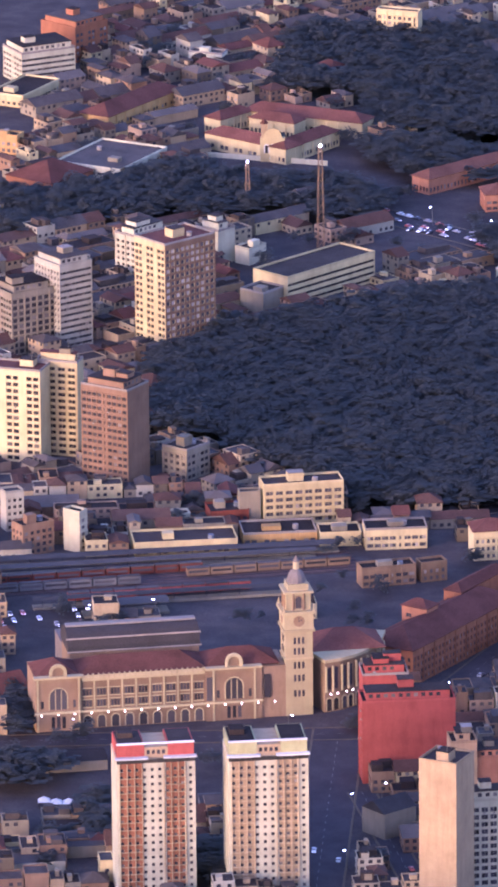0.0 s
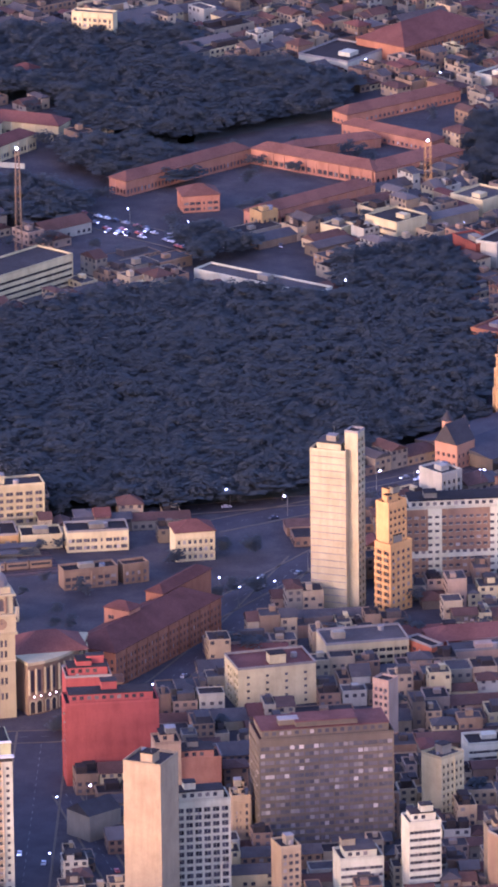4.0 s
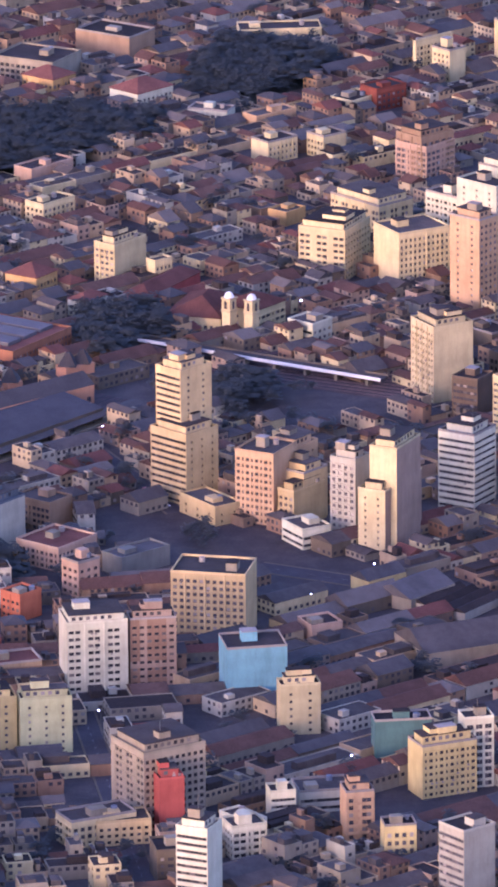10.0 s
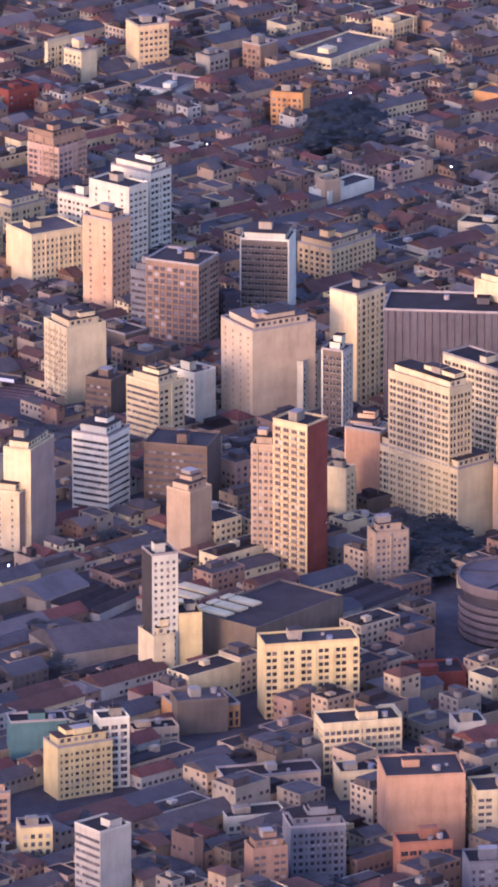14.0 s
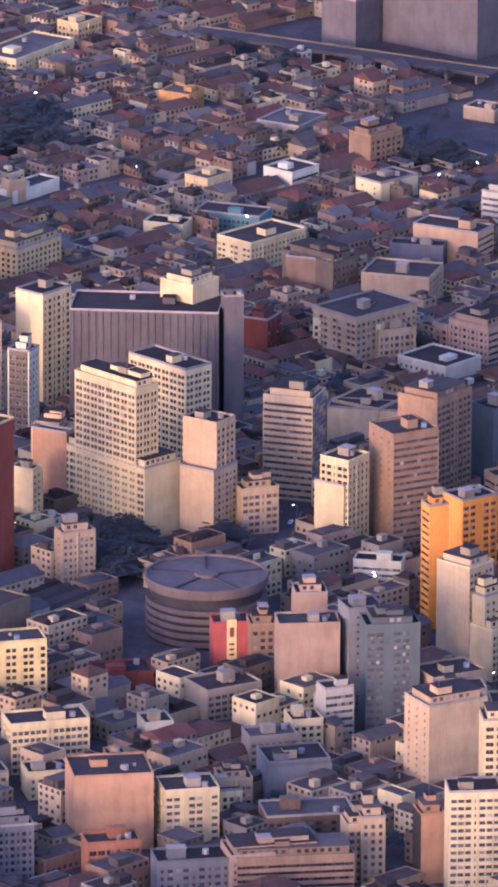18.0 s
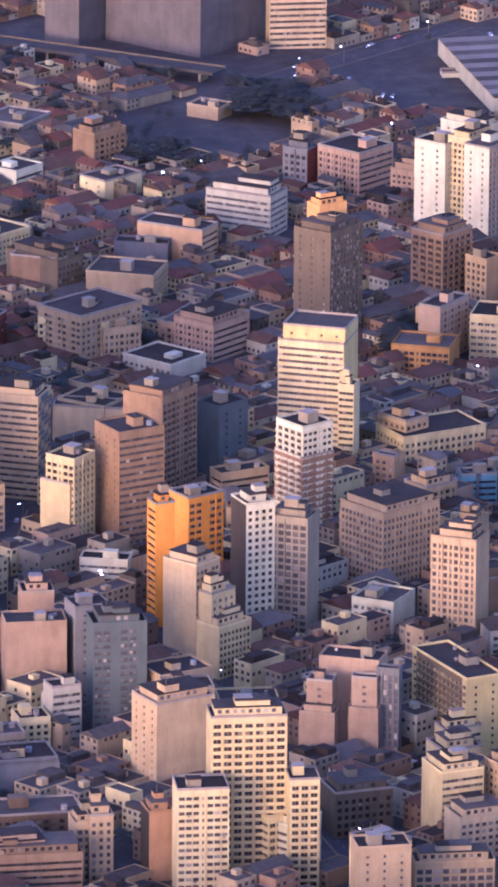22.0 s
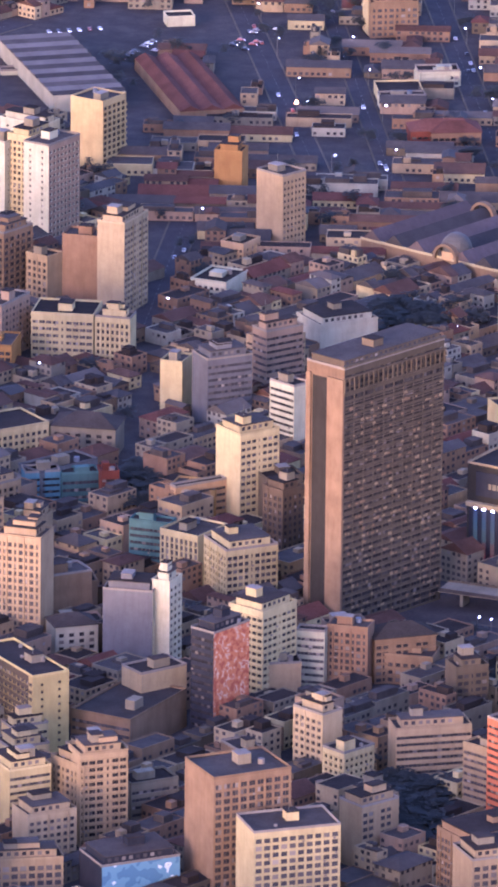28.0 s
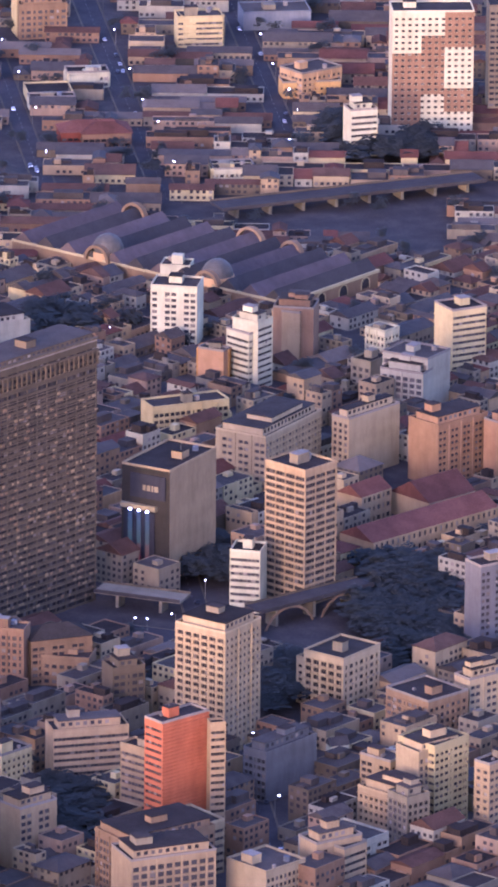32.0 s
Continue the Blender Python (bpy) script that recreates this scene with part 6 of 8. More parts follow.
for p in ((-217.0, 4123.2), (-206.4, 4119.9)):
    t = empty("bell_tower", p[0], p[1], 52, 0, "cream church bell tower with a pale dome", "bell tower")
    boxes("shaft", t, paint("cream"), [(-2.4, -2.4, 0, 2.4, 2.4, 19)])
    tiers(t, "cornice", STONE_PALE, [(2.8, 13, 13.6), (2.8, 19, 19.6)])
    for rz_, ox, oy in ((0, 0, -2.42), (-90, -2.42, 0)):
        arched_window(t, ox, oy, 14.3, 1.7, 4.0, STONE_PALE, rz_)
    solid("dome", t, dome_data(2.3, 2.6, 12, 4, 19.6), WHITE_TRIM)
block(-256.6, 4169.1, 14.0, 48.0, 6.0, 63.4, "red", "n", "n", hip=1, name="red_roofed_hall")


# ---- round car park ----
def round_garage(x, y, r, h):
    s = empty("round_car_park", x, y, 0, 0, "round concrete car park with ring decks and roof ramps", "car park")
    foot(x - r - 4, y - r - 10, 2 * r + 14, 2 * r + 8, 0)
    n = 48
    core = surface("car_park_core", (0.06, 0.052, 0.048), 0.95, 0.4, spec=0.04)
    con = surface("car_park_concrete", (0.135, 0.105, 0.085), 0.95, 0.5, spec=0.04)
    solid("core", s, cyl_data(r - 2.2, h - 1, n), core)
    k = 7
    for i in range(k):
        z = h * i / k + 1.2
        if i == k - 2:
            continue
        solid("deck", s, cyl_data(r, h / k * 0.62, n, None, z), con)
    solid("roof_deck", s, cyl_data(r + 0.3, 2.4, n, None, h - 1.6), con)
    V, Fc = [], []
    for j, (rr, z) in enumerate(((r + 0.3, h + 0.8), (r + 0.3, h + 2.0), (r - 0.6, h + 2.0), (r - 0.6, h + 0.85))):
        for q in range(n):
            V.append((rr * math.cos(2 * math.pi * q / n), rr * math.sin(2 * math.pi * q / n), z))
    for j in range(3):
        Fc += [(j * n + q, j * n + (q + 1) % n, (j + 1) * n + (q + 1) % n, (j + 1) * n + q) for q in range(n)]
    solid("parapet", s, (V, Fc), con)
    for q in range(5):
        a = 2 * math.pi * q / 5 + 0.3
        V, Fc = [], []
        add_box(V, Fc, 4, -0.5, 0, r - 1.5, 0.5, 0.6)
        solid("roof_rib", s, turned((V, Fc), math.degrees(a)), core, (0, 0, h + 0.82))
    solid("roof_ring", s, cyl_data(5.0, 1.2, 24, None, h + 0.82), con)


gx, gy = (77.8, 3673.3)
round_garage(gx, gy + 25.5, 25.5, 24.0)


# ---- market hall ----
def market(x, y, wl, wr, h, rz):
    s = gabled("market_hall", x, y, wl, wr, h, rz, STONE, [SLATE_ROOF, surface("market_roof_brown", (0.12, 0.088, 0.078), 0.7, 0.5)], "ochre market hall with parallel grey roofs, domes and arched gables", "market", ridges=12, rise=0.42)
    for k in range(4):
        arched_window(s, wr * (0.14 + 0.24 * k), -0.02, 2.0, 6.0, 5.0, STONE_PALE)
    boxes("parapet", s, STONE_PALE, [(-0.5, -0.6, h, wr + 0.5, 0.4, h + 1.4), (wr - 0.4, 0.41, h, wr + 0.5, wl, h + 1.2), (-0.5, 0.41, h, 0.4, wl, h + 1.2)])
    glassy = surface("market_dome_glass", (0.115, 0.10, 0.078), 0.6, 0.4, spec=0.15)
    for f in (0.28, 0.68):
        solid("dome_drum", s, cyl_data(8.0, 4.0, 20, None, h), LIT, (7, wl * f, 0))
        solid("dome", s, dome_data(7.6, 8.0, 20, 5, h + 4), glassy, (7, wl * f, 0))
    for X, Y, W in ((1, wl * 0.28, 12), (1, wl * 0.68, 12), (wr - 1, wl * 0.45, 14), (wr - 1, wl * 0.88, 12), (wr - 1, wl * 0.30, 10)):
        solid("arched_gable", s, turned(ring_arch(W, W * 0.55, 1.4, 3.0), -90), STONE, (X, Y, h))
    return s


market(615.5, 4121.2, 165.4, 70.3, 7.7, 43.5)

shell = empty("bandshell", 571.0, 3721.5, 20, 0, "small white domed bandshell beside the valley park", "bandshell")
solid("shell", shell, dome_data(6.0, 8.0, 16, 6), WHITE_TRIM)
boxes("stage", shell, paint("concrete"), [(-6, -8, 0, 6, -1, 1.0)])

# ---- sheds ----
PALE = surface("pale_sheet_metal", (0.19, 0.165, 0.14), 0.8, 0.4, spec=0.08)
gabled("market_shed", 377.0, 4505.8, 120.0, 37.3, 9.0, 9.5, paint("whitegrey"), [METAL_ROOF, PALE], "long market shed with a ribbed pale metal roof", "shed", ridges=14, rise=0.13)
gabled("goods_hall", 438.3, 4482.3, 105.0, 33.1, 6.0, 7.3, paint("brown"), ROOF_RED, "long goods hall with dark red roofs", "hall", ridges=3, along="y", rise=0.25)
gabled("workshop", -139.1, 3746.8, 11.9, 20.7, 5.5, 42.1, paint("yellow"), METAL_ROOF, "workshop with a yellow gable and grey metal roof", "workshop", along="x", rise=0.3)
gabled("warehouse", -120.4, 3721.9, 21.7, 28.7, 5.8, 51.9, paint("concrete"), METAL_ROOF, "broad warehouse with a grey gabled roof", "warehouse", rise=0.22)
gabled("warehouse", -97.5, 3710.8, 27.6, 30.0, 3.7, 56.5, paint("greywhite"), ROOF_DARK, "warehouse with sawtooth dark roofs and pale fascia", "warehouse", ridges=4, rise=0.25)
gabled("long_shed", -126.0, 3673.3, 55.0, 32.5, 8.0, -64.0, paint("concrete"), METAL_ROOF, "long narrow shed with a grey metal roof", "shed", along="y", rise=0.2)
fac = block(-31.6, 3643.4, 33.9, 56.3, 20.1, 50.5, "umber", "n", "n", roof="dark", gear=False, name="factory")
for i in range(2):
    for j in range(3):
        boxes("skylight", fac, paint("cream"), [(4 + 9 * j, 20 + 24 * i, 19.4, 10 + 9 * j, 38 + 24 * i, 20.2)])
gabled("warehouse", 9.1, 3708.0, 24.8, 37.0, 5.0, 49.9, paint("concrete"), ROOF_DARK, "long warehouse with dark corrugated roofs", "warehouse", ridges=5, rise=0.2)
gabled("market_arcade", 599.3, 3751.1, 20.7, 75.9, 10.2, 35.9, paint("tan"), ROOF_RED, "tan monastery wing with red tile roofs", "monastery", ridges=1, R="w", rise=0.25)
gabled("monastery_wing", 632.2, 3803.3, 24.5, 27.7, 10.3, 35.6, paint("tan"), ROOF_RED, "tan monastery wing with red tile roof", "monastery", R="w", rise=0.3)
gabled("monastery_wing", 602.2, 3802.6, 14.5, 19.8, 14.1, 41.0, paint("tan"), ROOF_RED, "tan church wing with a red tile roof", "monastery", R="w", rise=0.3)
for args in ((535.9, 3513.6, 10.1, 2.9, 6.0, 21.3), (541.0, 3486.6, 6.0, 7.7, 11.5, 11.2)):
    gabled("white_gabled_house", *args, paint("white"), SLATE_ROOF, "small white house with a curved gable end", "house", rise=0.5)

# ---- viaducts, rails and trains ----


BED_DARK = surface("dark_viaduct_deck", (0.085, 0.072, 0.062), 0.95, 0.5, streak=False, spec=0.04)


def viaduct(x, y, wl, wr, h, rz, name, label, arches=0):
    s = empty(name, x, y, rz, 0, label, "viaduct", kind="structure")
    foot(x, y, wl, wr, rz)
    boxes("deck", s, BED_DARK if name != "road_viaduct" else paint("concrete"), [(0, 0, h - 1.0, wr, wl, h)])
    boxes("parapet", s, WHITE_TRIM if name == "railway_viaduct" else BED_DARK, [(0, -0.3, h - 0.6, wr, 0, h + 0.9)])
    boxes("parapet", s, paint("umber"), [(0, wl, h - 0.6, wr, wl + 0.3, h + 0.9)])
    n = max(2, int(wr / 16))
    for k in range(n):
        boxes("pier", s, paint("concrete"), [(wr * (k + 0.5) / n - 0.7, wl * 0.2, 0, wr * (k + 0.5) / n + 0.7, wl * 0.8, h - 1.0)])
    for k in range(arches):
        w = wr / arches
        solid("steel_arch", s, ring_arch(w * 0.9, h - 1.2, 0.9, 0.6), paint("brown"), (w * (k + 0.5), 0.5, 0.0))


viaduct(-273.6, 4112.5, 7.0, 146.7, 4.4, -28.3, "railway_viaduct", "railway viaduct with a white parapet")
viaduct(473.4, 3709.5, 12.0, 39.2, 7.0, -29.2, "road_viaduct", "concrete road viaduct over the valley")
viaduct(538.9, 3667.1, 11.0, 61.4, 9.0, 31.5, "arched_viaduct", "steel-arched footbridge viaduct over the valley", arches=2)
viaduct(86.4, 4656.0, 14.0, 175.6, 6.0, -30.1, "elevated_road", "elevated road with pale parapets")
viaduct(609.9, 4290.0, 16.0, 140.3, 6.0, 15.7, "elevated_avenue", "curving elevated avenue over the river")
for args, col, cars in (((-660.8, 3708.3, 3.0, 95.4, 0.0, 19.6), "maroon", 9), ((-621.6, 3691.2, 3.0, 79.1, 0.0, 19.3), "red", 8), ((-654.2, 3698.2, 3.0, 63.3, 0.0, 19.1), "slate", 6),
                        ((-576.7, 3730.3, 3.0, 71.5, 0.0, 20.3), "brown", 7), ((-333.6, 3909.2, 3.0, 103.6, 0.0, 53.2), "slate", 7)):
    x, y, _, ln, _, rz = args
    t = empty("train", x, y, rz, 0, f"{col} commuter train standing on its track", "train", "trains in the yard")
    for k in range(cars):
        w = ln / cars
        boxes("carriage", t, paint(col), [(k * w + 0.3, 0, 0.8, (k + 1) * w - 0.3, 3, 3.9)])
        boxes("carriage_roof", t, METAL_ROOF, [(k * w + 0.4, 0.2, 3.9, (k + 1) * w - 0.4, 2.8, 4.3)])
        boxes("window_band", t, GLASS, [(k * w + 1.0, -0.03, 2.1, (k + 1) * w - 1.0, -0.005, 3.1)])
for args, z in (((-662.1, 3730.0, 7.0, 151.2, 0.0, 16.0), 5.0), ((-660.1, 3718.5, 6.0, 141.6, 0.0, 17.5), 5.0), ((-634.1, 3679.1, 6.0, 111.1, 0.0, 17.5), 5.0), ((-610.9, 3670.3, 10.0, 36.2, 0.0, 18.5), 6.0), ((-327.9, 3899.5, 7.0, 133.5, 0.0, 54.1), 5.0)):
    x, y, wl, ln, _, rz = args
    t = empty("platform_canopy", x, y, rz, 0, "long grey platform canopy on posts", "canopy", "platform canopies")
    foot(x, y, wl, ln, rz)
    boxes("platform", t, paint("concrete"), [(0, 0.5, 0, ln, wl - 0.5, 1.0)])
    solid("canopy_roof", t, ([(0, 0, z - 0.6), (ln, 0, z - 0.6), (ln, wl / 2, z), (0, wl / 2, z), (0, wl, z - 0.6), (ln, wl, z - 0.6)], [(0, 1, 2, 3), (3, 2, 5, 4)]), METAL_ROOF)
    for k in range(max(3, int(ln / 14))):
        boxes("post", t, IRON, [(4 + k * 14, wl / 2 - 0.15, 1.0, 4.3 + k * 14, wl / 2 + 0.15, z - 0.05)])
RAIL = surface("rusty_rail", (0.16, 0.10, 0.08), 0.6, 0.4)
BED = surface("track_bed", (0.081, 0.066, 0.060), 0.95, 0.6, streak=False, spec=0.04)
for args in ((-665.1, 3690.9, 34.0, 171.4, 0.0, 20.0), (-264.4, 4082.0, 46.0, 149.0, 0.0, -23.6), (-347.8, 3891.1, 22.0, 160.5, 0.0, 55.4)):
    x, y, wl, ln, _, rz = args
    t = empty("track_bed", x, y, rz, 0, "dark ballast bed with parallel rusty rails", "railway", kind="structure")
    boxes("ballast", t, BED, [(0, 0, 0.0, ln, wl, 0.25)])
    for k in range(int(wl / 4.5)):
        for o in (1.2, 2.8):
            boxes("rail", t, RAIL, [(0, k * 4.5 + o, 0.25, ln, k * 4.5 + o + 0.12, 0.45)])

# ---- masts ----


def mast(x, y, h, w0, w1, mat, label):
    s = empty("lattice_mast", x, y, 20, 0, label, "mast")
    V, Fc = [], []

    def bar(p, q, r):
        p, q = Vector(p), Vector(q)
        d = (q - p).normalized()
        a = d.orthogonal().normalized() * r
        b = d.cross(a)
        k = len(V)
        V.extend([tuple(v) for v in (p + a, p + b, p - a, p - b, q + a, q + b, q - a, q - b)])
        Fc.extend([(k + i, k + (i + 1) % 4, k + 4 + (i + 1) % 4, k + 4 + i) for i in range(4)])
    n = int(h / 3)
    for i in range(n):
        a, b = w0 + (w1 - w0) * i / n, w0 + (w1 - w0) * (i + 1) / n
        z0, z1 = h * i / n, h * (i + 1) / n
        for c in ((-1, -1), (1, -1), (1, 1), (-1, 1)):
            d = (-c[1], c[0])
            bar((c[0] * a, c[1] * a, z0), (c[0] * b, c[1] * b, z1), 0.16)
            bar((c[0] * a, c[1] * a, z0), (d[0] * b, d[1] * b, z1), 0.09)
    solid("lattice", s, (V, Fc), mat)
    solid("beacon", s, dome_data(0.5, 0.9, 8, 3, h), LAMP_WHITE)


mast(-587.7, 4232.2, 52, 1.6, 0.8, paint("brown"), "tall thin lattice radio mast with beacon")
mast(-632.6, 4299.7, 24, 1.2, 0.6, paint("brown"), "short lattice radio mast with beacon")
mast(-403.2, 4352.7, 26, 1.6, 1.3, paint("ochre"), "orange lattice mast with a platform")

# ---- coloured light strips on the screen building, and the slab tower's pier strips ----
x, y, wl, wr, h, rz = (509.4, 3737.8, 23.6, 39.5, 49.9, 52.2)
s = empty("light_screen", x, y, rz, 0, "dark facade screen with three coloured vertical light strips", "screen")
boxes("screen_panel", s, paint("navy"), [(-0.6, wl * 0.30, 3.0, -0.06, wl * 0.94, h * 0.60)])
for k in range(3):
    for j, c in enumerate(((0.85, 0.10, 0.08), (0.55, 0.25, 0.14), (0.18, 0.38, 0.28), (0.10, 0.36, 0.40), (0.12, 0.28, 0.45))):
        m = MATS.setdefault(("strip", j), emit_material("light_strip_glow", c, 0.035, 0.02))
        boxes("light_strip", s, m, [(-0.75, wl * (0.405 + 0.18 * k), 5 + j * h * 0.105, -0.62, wl * (0.485 + 0.18 * k), 5 + (j + 1) * h * 0.105 - 0.02)])
    solid("spotlight", s, dome_data(0.6, 0.9, 8, 3), LAMP_WHITE, (-0.9, wl * (0.445 + 0.18 * k), h * 0.60))
boxes("sign_board", s, paint("navy"), [(-0.8, wl * 0.08, h * 0.72, -0.06, wl * 0.80, h * 0.93)])
for k, (a, b) in enumerate(((0.22, 0.30), (0.32, 0.36), (0.38, 0.46), (0.48, 0.54))):
    boxes("sign_bar", s, paint("concrete"), [(-0.86, wl * a, h * 0.79, -0.81, wl * b, h * 0.84)])
boxes("ledge", s, paint("beige"), [(-2.2, wl * 0.25, h * 0.62, -0.06, wl * 0.98, h * 0.66)])
x, y, wl, wr, h, rz = (428.8, 3676.7, 21.1, 62.4, 115.1, 41.5)
s = empty("slab_tower_trim", x, y, rz, 0, "pale piers and dark stair strip of tower", "tower trim")
boxes("stair_strip", s, paint("dark"), [(-0.05, wl * 0.44, 0, -0.01, wl * 0.84, h - 6)])
for a, b in ((0.0, 0.42), (0.86, 0.98)):
    boxes("pier", s, paint("brown"), [(-1.0, wl * a, 0, -0.06, wl * b, h - 5)])
boxes("roof_grille", s, paint("umber"), [(-0.8, -0.8, h + 0.3, wr + 0.5, 1.0, h + 1.0), (-0.8, -0.8, h - 4.8, wr + 0.5, -0.01, h - 4.0), (-0.8, -0.8, h - 10.8, wr + 0.5, -0.01, h - 10.2)])
for k in range(22):
    boxes("grille_post", s, paint("umber"), [(k * wr / 21 - 0.25, -0.7, h - 10.2, k * wr / 21 + 0.25, -0.02, h - 4.8)])
tagged(boxes("facade_ledge", s, paint("umber"), [(0, -0.35, 3.0 * k - 0.2, wr, -0.01, 3.0 * k + 0.1) for k in range(1, 34)]), kind="stuff")
rs = random.Random(31)
blinds, awnings = [], []
for k in range(1, 33):
    for j in range(42):
        if rs.random() < 0.20:
            x0 = (j + rs.uniform(0, 0.3)) * wr / 42
            (blinds if rs.random() < 0.55 else awnings).append((x0, -0.2, 3.0 * k + 0.2, x0 + rs.uniform(0.6, 2.2), -0.02, 3.0 * k + rs.uniform(0.7, 1.5)))
tagged(boxes("blind", s, paint("tan"), blinds, "pale window blinds and cooling boxes"), kind="stuff")
tagged(boxes("shutter", s, paint("brown"), awnings, "dark shutters and open windows"), kind="stuff")
boxes("roof_beam", s, paint("umber"), [(2 + k * wr / 9, 1.01, h + 0.3, 3 + k * wr / 9, wl - 1, h + 1.0) for k in range(9)])


# ---- low-rise city between the tall buildings ----
def zone(*pts):
    return np.array(pts, float)


def inside(P, x, y):
    X, Y = P[:, 0], P[:, 1]
    X2, Y2 = np.roll(X, -1), np.roll(Y, -1)
    hit = ((Y > y) != (Y2 > y)) & (x < (X2 - X) * (y - Y) / np.where(Y2 == Y, 1e-9, Y2 - Y) + X)
    return bool(hit.sum() % 2)


WOODS = [
    zone((-638, 4035), (-606, 4084), (-540, 4142), (-500, 4160), (-431, 4148), (-371, 4157), (-349, 4090), (-344, 3975), (-391, 3922), (-419, 3855), (-452, 3841), (-490, 3827), (-523, 3838), (-592, 3917), (-622, 3931)),
    zone((-654, 4634), (-619, 4637), (-550, 4633), (-526, 4427), (-591, 4451), (-604, 4504), (-654, 4510)),
    zone((-551, 4571), (-499, 4573), (-458, 4542), (-464, 4487), (-535, 4431)),
    zone((-755, 4304), (-708, 4324), (-681, 4368), (-655, 4345), (-616, 4344), (-604, 4295), (-635, 4281), (-694, 4270), (-741, 4220)),
    zone((-396, 4474), (-355, 4496), (-302, 4508), (-264, 4491), (-282, 4455), (-308, 4418), (-337, 4397), (-386, 4360)),
    zone((-258, 4542), (-256, 4602), (-246, 4642), (-223, 4643), (-187, 4615), (-197, 4571), (-224, 4537)),
    zone((-436, 4215), (-387, 4251), (-371, 4219), (-371, 4162), (-424, 4159)),
    zone((-290, 4154), (-254, 4164), (-243, 4119), (-277, 4073)),
    zone((32, 3826), (57, 3821), (58, 3786), (36, 3748)),
    zone((81, 3837), (96, 3840), (95, 3797), (80, 3797)),
    zone((593, 3744), (609, 3750), (628, 3686), (618, 3634), (581, 3601), (588, 3675)),
    zone((520, 3796), (541, 3789), (533, 3727), (513, 3730)),
    zone((427, 3483), (446, 3481), (437, 3422), (422, 3423)),
    zone((246, 4550), (272, 4554), (292, 4510), (279, 4484), (249, 4501)),
    zone((-15, 4487), (17, 4487), (19, 4439), (-14, 4436)),
    zone((-628, 3561), (-615, 3566), (-608, 3521), (-618, 3499)),
    zone((-221, 4039), (-195, 4048), (-189, 4014), (-214, 4004)),
    zone((496, 4137), (522, 4135), (523, 4098), (497, 4100)),
    zone((-524, 3381), (-510, 3390), (-500, 3353), (-520, 3351)),
    zone((-623, 3477), (-602, 3487), (-588, 3471), (-596, 3453), (-619, 3450)),
    zone((-572, 3429), (-563, 3440), (-556, 3391), (-568, 3403)),
    zone((-315, 3788), (-292, 3782), (-287, 3743), (-309, 3742)),
    zone((294, 4114), (311, 4141), (307, 4078), (294, 4078)),
    zone((190, 4439), (215, 4447), (215, 4409), (191, 4408)),
    zone((-592, 4417), (-577, 4426), (-522, 4396), (-517, 4355), (-550, 4351), (-584, 4378)),
    zone((-611, 4345), (-581, 4333), (-564, 4304), (-574, 4278), (-598, 4275)),
    zone((-515, 4260), (-500, 4265), (-473, 4242), (-504, 4212)),
    zone((580, 3699), (611, 3742), (634, 3739), (612, 3609), (588, 3626), (576, 3654)),
    zone((532, 3621), (547, 3623), (539, 3562), (523, 3554)),
    zone((426, 3479), (447, 3484), (441, 3421), (421, 3409)),
    zone((32, 3817), (54, 3825), (53, 3778), (34, 3770)),
    zone((-15, 4503), (7, 4529), (21, 4502), (19, 4444), (-4, 4450)),
    zone((356, 3892), (370, 3900), (370, 3850), (352, 3836)),
    zone((684, 4482), (706, 4400), (734, 4434), (726, 4382), (680, 4376)),
]
